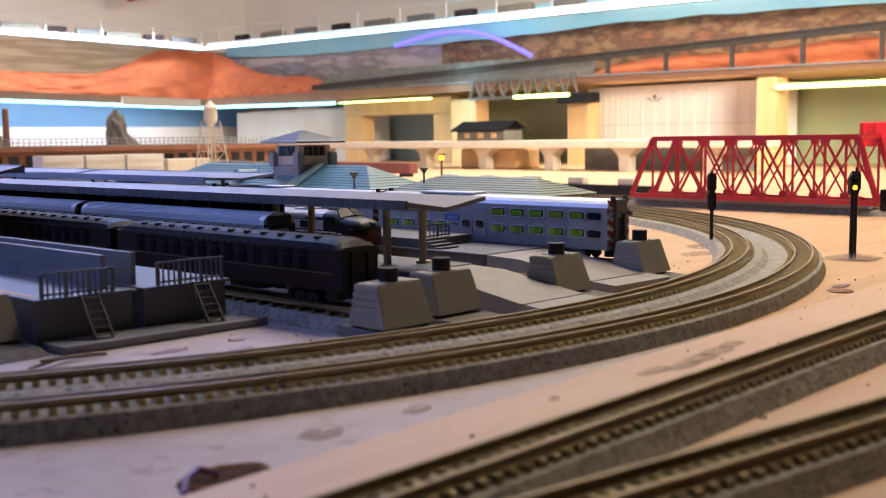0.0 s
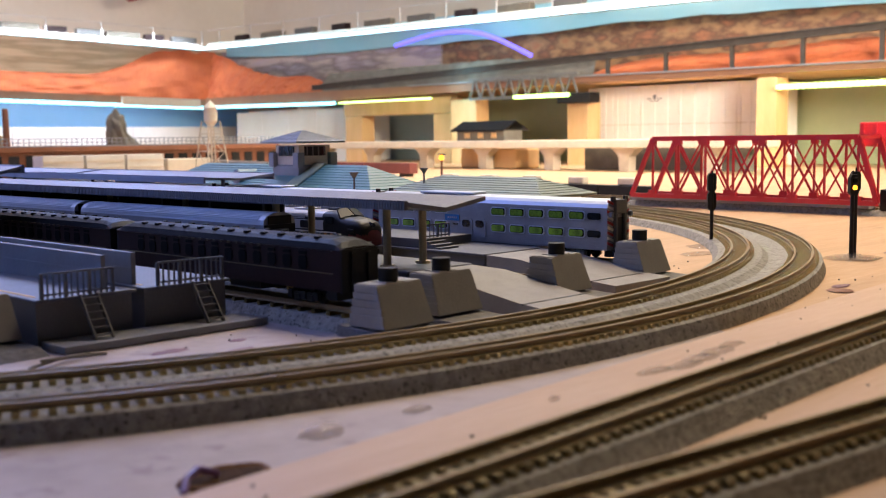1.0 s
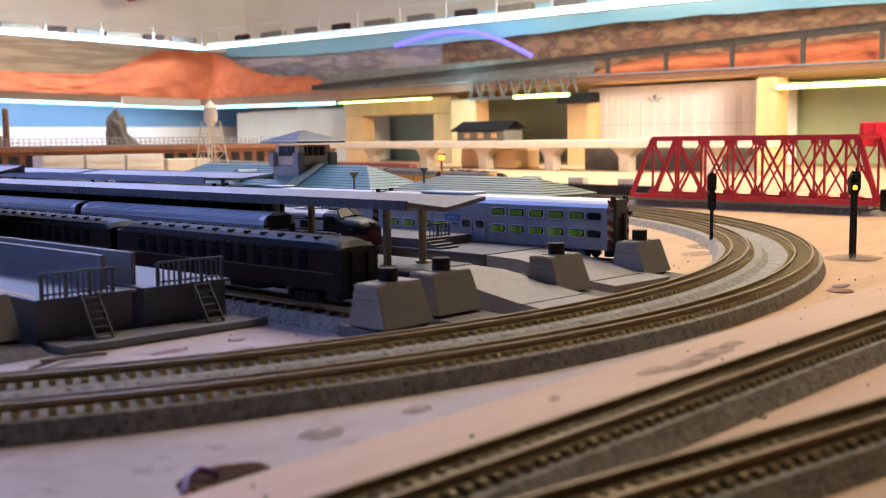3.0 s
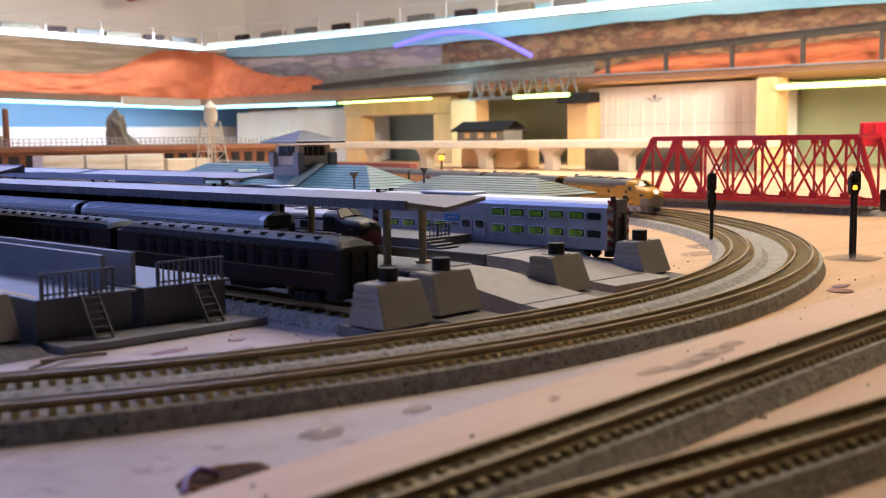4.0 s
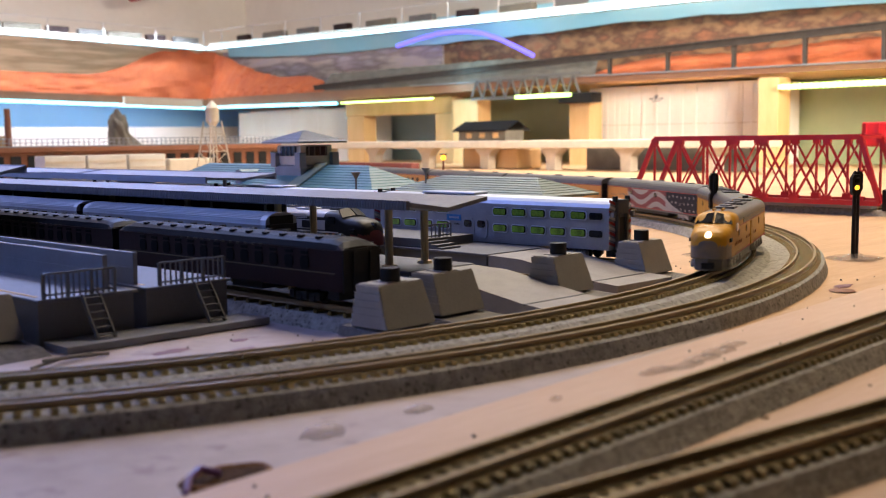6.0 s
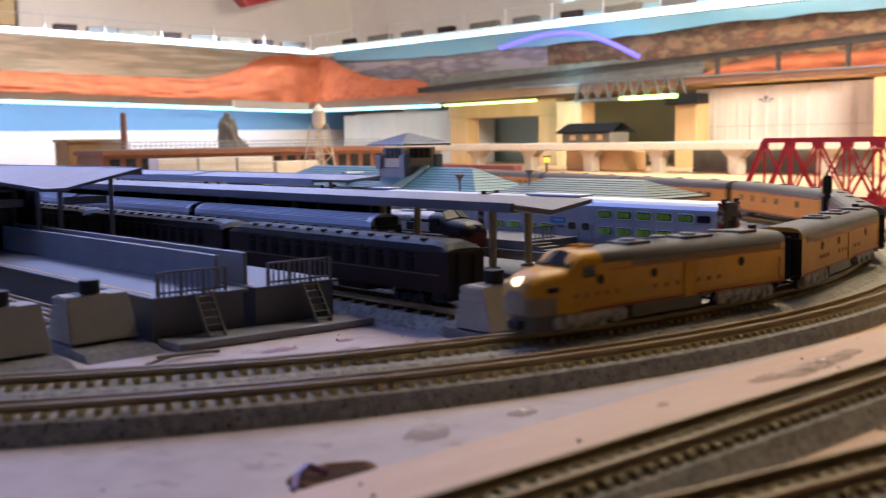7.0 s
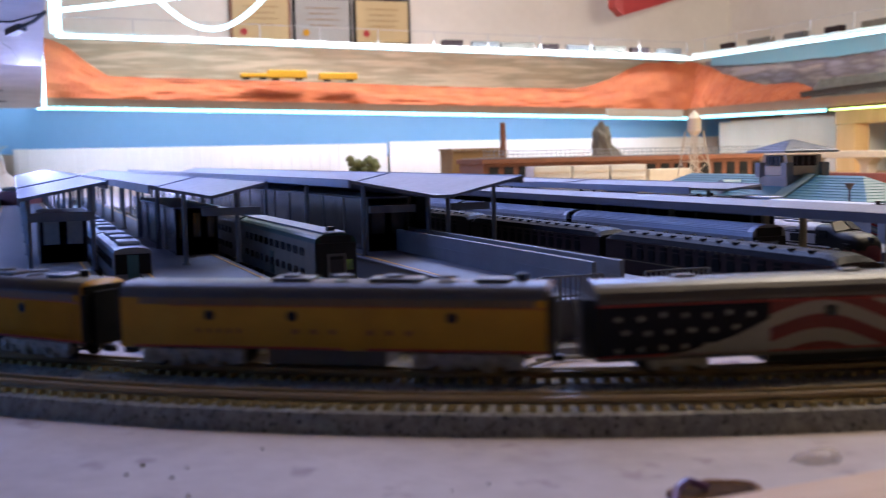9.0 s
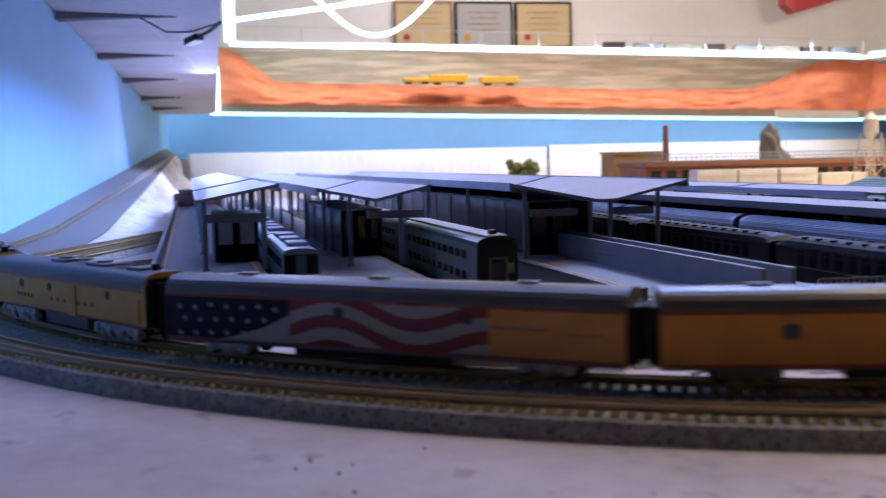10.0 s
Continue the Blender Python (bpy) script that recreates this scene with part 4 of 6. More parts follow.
def ladder(parent, x, y, z0, z1, lean):
    bm = bmesh.new()
    for s in (-0.0032, 0.0032):
        bar(bm, (x + s, y, z1), (x + s, y - lean, z0), 0.0006, 0.0018)
    part("stringer", bm, GREY_DARK, parent)
    for i in range(6):
        k = (i + 0.5) / 6
        part("step", boxes((x - 0.0031, x + 0.0031, y - lean * (1 - k) - 0.0009, y - lean * (1 - k) + 0.0009, z0 + (z1 - z0) * k, z0 + (z1 - z0) * k + 0.0005)), GREY_DARK, parent)


PZ = 0.0175
for x0, x1, wx, rails, lx in ((0.147, 0.1845, 0.178, (0.150, 0.176), 0.166), (0.1875, 0.224, 0.190, (0.194, 0.2215), 0.2105)):
    p = thing("station_platform", "grey station platform with a low centre wall, end railing and ladder", "platform", group="high platforms")
    part("base", boxes((x0 + 0.001, x1 - 0.001, 0.354, 1.75, 0.0, PZ - 0.0012)), GREY_DARK, p)
    part("deck", boxes((x0, x1, 0.352, 1.75, PZ - 0.0012, PZ), bevel=0.0003), DECK, p)
    part("end_plate", boxes((x0 + 0.002, x1 + 0.006, 0.337, 0.3535, 0.0003, 0.003), bevel=0.0003), GREY, p)
    part("low_wall", boxes((wx - 0.0009, wx + 0.0009, 0.363, 0.60, PZ, 0.0297), bevel=0.0002), GREY, p, "plain low wall")
    part("wall_rib", boxes((wx - 0.0011, wx + 0.0011, 0.3635, 0.5995, 0.0235, 0.0239)), GREY, p)
    part("edge_line", boxes((x0 + 0.003, x0 + 0.0042, 0.36, 1.75, PZ, PZ + 0.00015)), YELLOW, p)
    railing(p, rails[0], rails[1], 0.3535, PZ, 13)
    ladder(p, lx, 0.352, 0.003, PZ, 0.010)
    fan(p, 0.36)


def plain_platform(x0, x1, y0, top, label, line=True):
    p = thing("station_platform", label, "platform")
    part("base", boxes((x0 + 0.001, x1 - 0.001, y0 + 0.001, 1.75, 0.0, top - 0.0012)), GREY_DARK, p)
    part("deck", boxes((x0, x1, y0, 1.75, top - 0.0012, top), bevel=0.0003), DECK, p)
    if line:
        for x in (x0 + 0.003, x1 - 0.0042):
            part("edge_line", boxes((x, x + 0.0012, y0 + 0.004, 1.75, top, top + 0.00015)), YELLOW, p)
    return p


p = plain_platform(0.030, 0.082, 0.346, PZ, "grey island platform with yellow edge lines")
railing(p, 0.034, 0.078, 0.348, PZ, 15)
fan(p, 0.35)
p = plain_platform(-0.050, 0.005, 0.44, PZ, "grey outer platform with a side wall")
part("side_wall", boxes((-0.0505, -0.0485, 0.45, 1.70, PZ, 0.026)), GREY, p)
fan(p, 0.45)
AZ = 0.0138
for x0, x1, y0, label in ((0.302, 0.342, 0.335, "low grey platform with a long end ramp"), (0.372, 0.416, 0.356, "low grey platform with steps and an end ramp")):
    p = plain_platform(x0, x1, y0, AZ, label, False)
    bm = bmesh.new()
    xs = (x0 + 0.001, x1 - 0.001)
    loft(bm, [[(x, y0 - 0.0003, 0), (x, y0 - 0.0003, AZ - 0.0005), (x, y0 - 0.020, AZ - 0.0012), (x, y0 - 0.062, 0.0055), (x, y0 - 0.075, 0.0045), (x, y0 - 0.075, 0)] for x in xs])
    part("ramp", bm, BUFFER, p)
    part("ramp_joint", boxes((x0 + 0.0008, x1 - 0.0008, y0 - 0.0625, y0 - 0.0615, 0.0050, 0.00575)), GREY_DARK, p)
    fan(p, y0)
p = thing("stair_block", "dark grey platform stairs with a metal handrail", "stairs", 0.372, 0.37, 0)
part("landing", boxes((0.002, 0.040, 0.030, 0.25, AZ, 0.0185), bevel=0.0003), GREY_DARK, p)
for i in range(3):
    part("step", boxes((0.002, 0.016, 0.030 - 0.004 * (i + 1), 0.030 - 0.004 * i, AZ, 0.0173 - 0.0013 * i)), GREY_DARK, p)
railing(p, 0.003, 0.024, 0.032, 0.0185, 8, 0.0068)
fan(p, 0.37)


# ---- canopies ----
def canopy(points, y0, y1, posts, label, ribs=False, thick=0.0016, mat=None):
    """A folded roof: points across (x, z), carried on posts; boards hang under its end."""
    c = thing("platform_canopy", label, "canopy")
    bm = bmesh.new()
    prof = points + [(x, z - thick) for x, z in reversed(points)]
    along_y(bm, prof, y0, y1)
    part("roof", bm, mat or ROOF, c)
    lo = min(z for _, z in points)
    k = 0
    for px, base, every in posts:
        z = np.interp(px, [p[0] for p in points], [p[1] for p in points]) - thick
        y = y0 + (0.035 if ribs else 0.012)
        pst = None
        while y < y1 - 0.02:
            if pst is None:
                bm = bmesh.new()
                cyl(bm, 0, 0, base, z, 0.0018 if ribs else 0.0013, 0.0018 if ribs else 0.0013, 10)
                cyl(bm, 0, 0, base, base + 0.0012, 0.0036 if ribs else 0.0022, 0.0032 if ribs else 0.002, 10)
                pst = part("post", bm, TAN if ribs else GREY, c)
                pst.matrix_basis = pose(px, y, 0)
            else:
                again(pst, px, y, 0)
            y += every
    if ribs:
        x, z = points[0]
        bm = bmesh.new()
        n = int((y1 - y0) / 0.0016 / 2)
        for i in range(n):
            box(bm, x - 0.0006, x + 0.0016, y0 + i * 0.0016, y0 + i * 0.0016 + 0.0009, z - thick - 0.0016, z + 0.0005)
        tagged(part("ribbed_edge", bm, mat or ROOF, c), kind="stuff")
    else:
        for (xa, za), (xb, zb) in zip(points[:-1], points[1:]):
            bm = bmesh.new()
            along_y(bm, [(xa, za + 0.0008), (xb, zb + 0.0008), (xb, zb + 0.0001), (xa, za + 0.0001)], y0 + 0.22, y0 + 0.2212)
            part("seam", bm, mat or ROOF, c)
        part("eave_left", boxes((points[0][0] - 0.0006, points[0][0] + 0.0006, y0, y1, points[0][1] - 0.004, points[0][1] + 0.0004)), mat or ROOF, c)
        part("eave_right", boxes((points[-1][0] - 0.0006, points[-1][0] + 0.0006, y0, y1, points[-1][1] - 0.004, points[-1][1] + 0.0004)), mat or ROOF, c)
    return c


c = canopy([(0.129, 0.0590), (0.176, 0.0497), (0.187, 0.0497), (0.228, 0.0590)], 0.55, 1.72, [(0.177, PZ, 0.12), (0.1885, PZ, 0.12), (0.140, PZ, 0.12), (0.216, PZ, 0.12)], "grey butterfly canopy over the double platform, tinted with lilac light")
part("hanging_board", boxes((0.143, 0.169, 0.560, 0.562, 0.0405, 0.0445)), GREY, c)
part("hanging_board", boxes((0.190, 0.213, 0.560, 0.562, 0.0405, 0.0445)), GREY, c)
fan(c, 0.55)
c = canopy([(0.027, 0.0590), (0.057, 0.0530), (0.085, 0.0595)], 0.55, 1.72, [(0.045, PZ, 0.11), (0.072, PZ, 0.11)], "grey butterfly canopy over the island platform, tinted with lilac light")
part("hanging_board", boxes((0.053, 0.083, 0.556, 0.558, 0.0425, 0.0465)), GREY, c)
fan(c, 0.55)
c = canopy([(-0.034, 0.0545), (0.007, 0.0620)], 0.55, 1.72, [(-0.030, PZ, 0.11), (0.000, PZ, 0.11)], "grey sloping canopy over the outer platform, tinted with lilac light")
part("hanging_board", boxes((-0.030, 0.001, 0.556, 0.558, 0.0425, 0.0470)), GREY, c)
fan(c, 0.55)
fan(canopy([(0.286, 0.0450), (0.309, 0.0416), (0.333, 0.0452)], 0.318, 1.65, [(0.3085, AZ, 0.0775), (0.330, AZ, 0.0775)], "long grey ribbed canopy over the low platform", True, 0.0018, RIBGREY), 0.32)
fan(canopy([(0.366, 0.0470), (0.394, 0.0455), (0.420, 0.0480)], 0.60, 1.65, [(0.388, AZ, 0.15)], "pale grey canopy over the next low platform, tinted with lilac light"), 0.60)


def kiosk(x0, x1, y0, y1, z0, z1, label, windows, pane=None, pivot=0.58):
    k = thing("platform_kiosk", label, "kiosk")
    part("wall", boxes((x0, x1, y0, y1, z0, z1), bevel=0.0004), SMOKED, k)
    n = int((y1 - y0) / 0.045)
    for i in range(n + 1):
        y = y0 + (y1 - y0 - 0.0016) * i / n
        part("mullion", boxes((x0 - 0.0004, x1 + 0.0004, y, y + 0.0016, z0, z1 - 0.0002)), GREY_DARK, k)
    for i in range(windows):
        w = (x1 - x0) / windows
        part("window", boxes((x0 + i * w + 0.002, x0 + (i + 1) * w - 0.002, y0 - 0.0004, y0 + 0.0002, z0 + 0.010, z1 - 0.003)), pane or GLASS, k)
    part("roof", boxes((x0 - 0.0008, x1 + 0.0008, y0 - 0.0008, y1 + 0.0008, z1, z1 + 0.0008)), GREY, k)
    fan(k, pivot)


kiosk(0.148, 0.1715, 0.585, 1.60, PZ, 0.0475, "dark glazed platform waiting room", 2)
kiosk(0.193, 0.212, 0.66, 1.50, PZ, 0.0475, "dark glazed platform waiting room", 2)
kiosk(0.312, 0.324, 0.445, 0.95, 0.0138, 0.0385, "dark glazed waiting room under the ribbed canopy", 1, None, 0.33)
kiosk(0.0465, 0.0700, 0.62, 0.80, PZ, 0.044, "dark glazed platform shelter", 3)
kiosk(-0.026, -0.002, 0.61, 0.66, PZ, 0.044, "dark glazed platform shelter with pale panes", 2, DIM_WHITE)


# ---- station building ----
def hip_roof(bm, x0, x1, y0, y1, z0, z1, hip, eave=0.0015):
    xm = (x0 + x1) / 2
    a = [bm.verts.new(p) for p in ((x0, y0, z0), (x1, y0, z0), (x1, y1, z0), (x0, y1, z0))]
    b = [bm.verts.new(p) for p in ((x0, y0, z0 - eave), (x1, y0, z0 - eave), (x1, y1, z0 - eave), (x0, y1, z0 - eave))]
    r0, r1 = bm.verts.new((xm, y0 + hip, z1)), bm.verts.new((xm, y1 - hip, z1))
    for f in ((a[0], a[1], r0), (a[1], a[2], r1, r0), (a[2], a[3], r1), (a[3], a[0], r0, r1), (b[3], b[2], b[1], b[0])):
        bm.faces.new(f)
    for i in range(4):
        j = (i + 1) % 4
        bm.faces.new((b[i], b[j], a[j], a[i]))
    bmesh.ops.recalc_face_normals(bm, faces=list(bm.faces))


def roof_laps(parent, x0, x1, y0, y1, z0, z1, hip, n, mat):
    """Raised laps round the two faces of a hip roof that look to the tracks."""
    xm = (x0 + x1) / 2
    for i in range(1, n):
        k = i / n
        z, x, ya, yb = z0 + (z1 - z0) * k, x0 + (xm - x0) * k, y0 + hip * k, y1 - hip * k
        xr = x1 - (x1 - xm) * k
        bm = bmesh.new()
        bar(bm, (x - 0.0002, ya, z), (x - 0.0002, yb, z), 0.0007, 0.0007)
        bar(bm, (x, ya, z), (xr, ya, z), 0.0007, 0.0007)
        part("roof_lap", bm, mat, parent)


st = thing("station_house", "station house with a teal hipped roof and a square tower", "station")
SX0, SX1, SY0, SY1, SZ, SR, SH = 0.548, 0.612, 0.650, 0.985, 0.030, 0.0480, 0.042
part("wall", boxes((SX0 + 0.005, SX1 - 0.005, SY0 + 0.005, SY1 - 0.005, 0, SZ - 0.0016)), CREAM, st)
bm = bmesh.new()
hip_roof(bm, SX0, SX1, SY0, SY1, SZ, SR, SH)
part("roof", bm, TEAL, st)
roof_laps(st, SX0, SX1, SY0, SY1, SZ, SR, SH, 9, TEAL)
bm = bmesh.new()
cyl(bm, 0, 0, 0, 0.030, 0.0072, 0.0072, 24)
o = part("dormer", bm, TEAL, st, "rounded teal dormer")
o.matrix_basis = pose(0.550, 0.845, 0.0365, 0, 90, 0)
bm = bmesh.new()
cyl(bm, 0, 0, -0.0006, 0, 0.0064, 0.0064, 24)
o = part("dormer_face", bm, GREY, st)
o.matrix_basis = pose(0.550, 0.845, 0.0365, 0, 90, 0)
PALE_BAND = material("pale_green_roof_band", (0.30, 0.37, 0.27), 0.5, 0, (0.25, 0.31, 0.23), 60, 0.5, 0.1, 900)
for y0, y1, m in ((0.748, 0.766, PALE_BAND), (0.7665, 0.803, TEAL)):
    bm = bmesh.new()
    loft(bm, [[(0.5478, y, 0.0298), (0.5795, y, 0.0480), (0.5795, y, 0.0495), (0.5478, y, 0.0313)] for y in (y0, y1)])
    part("roof_band", bm, m, st, "smooth raised band up the roof")
tw = thing("square_tower", "square station tower with cream walls and a grey hipped roof", "tower", 0.580, 0.782, 0)
TW = Matrix.Diagonal((1.05, 1.05, 1.0, 1.0))
part("base", boxes((-0.0185, 0.0185, -0.0185, 0.0185, 0.030, 0.0475)), GREY, tw)
part("wall", boxes((-0.0165, 0.0165, -0.0165, 0.0165, 0.048, 0.0655)), CREAM, tw)
for sx, sy in ((-1, -1), (1, -1), (1, 1), (-1, 1)):
    part("corner_pier", boxes((sx * 0.0175 - 0.0035, sx * 0.0175 + 0.0035, sy * 0.0175 - 0.0035, sy * 0.0175 + 0.0035, 0.046, 0.0590), bevel=0.0003), GREY, tw)
for i in range(4):
    o = part("louvre", boxes((-0.011, 0.011, -0.0175, -0.0168, 0.056, 0.0645)), GLASS, tw)
    o.matrix_basis = pose(0, 0, 0, 0, 0, 90 * i)
    for k in range(4):
        m = part("mullion", boxes((-0.009 + k * 0.006, -0.0082 + k * 0.006, -0.0180, -0.0176, 0.056, 0.0645)), GREY_DARK, tw)
        m.matrix_basis = pose(0, 0, 0, 0, 0, 90 * i)
bm = bmesh.new()
hip_roof(bm, -0.026, 0.026, -0.026, 0.026, 0.0690, 0.0790, 0.0258, 0.0018)
part("roof", bm, GREY, tw)
roof_laps(tw, -0.026, 0.026, -0.026, 0.026, 0.069, 0.0790, 0.0258, 8, GREY)
for o in tw.children:
    o.data.transform(o.matrix_basis)
    o.matrix_basis = Matrix.Identity(4)
    o.data.transform(TW)
sl = thing("goods_shelter", "low shelter with a grey-green hipped roof", "shelter")
part("wall", boxes((0.552, 0.600, 0.478, 0.618, 0, 0.0285)), CREAM, sl)
bm = bmesh.new()
hip_roof(bm, 0.545, 0.606, 0.468, 0.628, 0.0302, 0.0415, 0.032)
SAGE = material("sage_grey_roof_plastic", (0.25, 0.31, 0.27), 0.5, 0, (0.21, 0.26, 0.23), 60, 0.5, 0.1, 900)
part("roof", bm, SAGE, sl)
roof_laps(sl, 0.545, 0.606, 0.468, 0.628, 0.0302, 0.0415, 0.032, 8, SAGE)
for x, y, z in ((0.47, 0.575, 0.0), (0.56, 0.60, 0.0)):
    l = thing("platform_lamp", "dark funnel-topped platform lamp", "lamp", x, y, z)
    bm = bmesh.new()
    cyl(bm, 0, 0, 0, 0.043, 0.0007, 0.0007, 8)
    part("post", bm, GREY_DARK, l)
    bm = bmesh.new()
    cyl(bm, 0, 0, 0.043, 0.0475, 0.0006, 0.0036, 14)
    part("shade", bm, GREY_DARK, l)


# ---- the red truss bridge ----
br = thing("truss_bridge", "bright red plastic truss bridge over its own track", "bridge", 0.874, 0.383, 0.0012)
BL, BH, BW, B0, B1 = 0.249, 0.0555, 0.040, 0.0173, 0.0425
for x in (0, BW):
    bm = bmesh.new()
    bar(bm, (x, 0, 0.010), (x, BL, 0.010), 0.004, 0.0042)
    part("bottom_chord", bm, BRIDGE, br)
    bm = bmesh.new()
    bar(bm, (x, B0, 0.010 + BH), (x, BL - B1 + B0, 0.010 + BH), 0.0035, 0.0045)
    part("top_chord", bm, BRIDGE, br)
    for y0, y1 in ((0.0, B0), (BL, BL - B1 + B0)):
        bm = bmesh.new()
        bar(bm, (x, y0, 0.010), (x, y1, 0.010 + BH), 0.003, 0.0042)
        part("end_post", bm, BRIDGE, br)
    for i in range(8):
        y = B0 + (BL - B1) * i / 7
        bm = bmesh.new()
        bar(bm, (x, y, 0.010), (x, y, 0.010 + BH), 0.0018, 0.0018)
        part("upright", bm, BRIDGE, br)
        part("gusset", boxes((x - 0.0019, x + 0.0019, y - 0.0032, y + 0.0032, 0.010 + BH - 0.0055, 0.010 + BH - 0.001)), BRIDGE, br)
        part("gusset", boxes((x - 0.0019, x + 0.0019, y - 0.004, y + 0.004, 0.011, 0.0155)), BRIDGE, br)
        if i < 7:
            y2 = B0 + (BL - B1) * (i + 1) / 7
            for a, b2 in (((x, y, 0.012), (x, y2, 0.008 + BH)), ((x, y2, 0.012), (x, y, 0.008 + BH))):
                bm = bmesh.new()
                bar(bm, a, b2, 0.0013, 0.0021 if (i % 2 == 0) == (a[1] == y) else 0.0013)
                part("diagonal", bm, BRIDGE, br)
for i in range(8):
    y = B0 + (BL - B1) * i / 7
    bm = bmesh.new()
    bar(bm, (0, y, 0.010 + BH), (BW, y, 0.010 + BH), 0.002, 0.003)
    part("cross_beam", bm, BRIDGE, br)
    if i < 7:
        y2 = B0 + (BL - B1) * (i + 1) / 7
        bm = bmesh.new()
        bar(bm, (0, y, 0.010 + BH), (BW, y2, 0.010 + BH), 0.0014, 0.0016)
        part("top_brace", bm, BRIDGE, br)
g = thing("bridge_track_tray", "grey track tray between the bridge trusses", "track")
part("tray", boxes((0.878, 0.910, 0.392, 0.636, 0.006, 0.0086)), GREY, g)
for s in (0.8895, 0.8985):
    part("rail", along_y(bmesh.new(), [(s - 0.0005, 0.0088), (s + 0.0005, 0.0088), (s + 0.0005, 0.0105), (s - 0.0005, 0.0105)], 0.392, 0.636), RAIL, g)
b2 = thing("black_box", "small black electrical box beside the bridge", "box", 0.885, 0.366, 0)
part("case", boxes((0, 0.03, -0.03, 0.02, 0.0, 0.0225), bevel=0.001), BLACK, b2)
# second red span further off
rb = thing("plate_girder", "red plate girder span resting beyond the bridge", "girder", 1.20, 0.43, 0.050)
part("plate", boxes((0, 0.006, 0, 0.12, 0.004, 0.032), bevel=0.002), BRIDGE, rb)
for i in range(8):
    part("stiffener", boxes((-0.0012, -0.0002, 0.008 + i * 0.015, 0.010 + i * 0.015, 0.005, 0.031)), BRIDGE, rb)
part("pier", boxes((0.0, 0.02, 0.02, 0.05, -0.05, 0.0035)), LUMBER, rb)


# ---- signals ----
def signal(x, y, h, heads, lit, rz, label):
    s = thing("track_signal", label, "signal", x, y, 0, rz)
    bm = bmesh.new()
    cyl(bm, 0, 0, 0, h, 0.0012, 0.0011, 12)
    cyl(bm, 0, 0, h, h + 0.0025, 0.0006, 0.0004, 8)
    part("mast", bm, BLACK, s)
    for z in heads:
        bm = bmesh.new()
        prof = [(-0.0016, -0.0058), (0.0016, -0.0058), (0.0027, -0.0040), (0.0027, 0.0040), (0.0016, 0.0058), (-0.0016, 0.0058), (-0.0027, 0.0040), (-0.0027, -0.0040)]
        loft(bm, [[(px, yy, z + pz) for px, pz in prof] for yy in (-0.0022, 0.0006)])
        hd = part("head", bm, BLACK, s, "black octagonal signal head")
        if lit:
            for k, m in ((0.0024, GLASS), (-0.0014, AMBER)):
                bm = bmesh.new()
                rod(bm, (0, -0.0022, z + k), (0, -0.0027, z + k), 0.0013, 14)
                part("lens", bm, m, hd)
                bm = bmesh.new()
                rod(bm, (0, -0.0022, z + k + 0.0016), (0, -0.0050, z + k + 0.0016), 0.0004)
                part("hood", bm, BLACK, hd)
    bm = bmesh.new()
    n = 26
    rings = []
    for rr, z in ((0.015, 0.0002), (0.0115, 0.0007), (0.0048, 0.0011), (0.0016, 0.0030)):
        rings.append([(rr * (1 + 0.22 * noise.noise((3 * math.cos(6.283 * i / n), 3 * math.sin(6.283 * i / n), x * 9))) * math.cos(6.283 * i / n), rr * (1 + 0.2 * noise.noise((2 * math.cos(6.283 * i / n), 2 * math.sin(6.283 * i / n), y * 9 + 4))) * math.sin(6.283 * i / n), z) for i in range(n)])
    loft(bm, rings)
    smooth(part("glue_blob", bm, GLUE, s, "clear hot glue at its foot"))
    return s


signal(0.584, 0.361, 0.0455, (0.0405, 0.0290), False, 140, "black two-headed signal seen from behind, glued to the board")
signal(0.577, 0.267, 0.0470, (0.0415,), True, -35, "black signal with a lit amber lamp, glued to the board")
signal(0.583, 0.268, 0.0485, (0.0430,), False, 140, "thin black signal mast beside its twin")
far = thing("small_signal", "small brown lamp post with an amber light behind the station", "signal", 0.83, 0.86, 0)
bm = bmesh.new()
cyl(bm, 0, 0, 0, 0.0455, 0.0014, 0.0012, 10)
part("post", bm, BROWN, far)
bm = bmesh.new()
ball(bm, 0, 0, 0.048, 0.0030)
part("lamp", bm, AMBER, far, "glowing amber lamp")
part("hood", boxes((-0.003, 0.003, -0.003, 0.003, 0.0512, 0.0525)), BLACK, far)


# ---- trains: each car stands on the rail top, its own y along the car, front at -y ----
def car_profile(w, z0, z1, crown, n=7):
    """Side walls from z0 up to z1 and a rounded roof above, as (x, z) from the lower left round to the lower right."""
    pts = [(-w, z0), (-w, z1)]
    for i in range(1, n):
        a = math.pi * i / n
        pts.append((-w * math.cos(a) * (1 - 0.0 * a), z1 + crown * math.sin(a) ** 0.75))
    return pts + [(w, z1), (w, z0)]


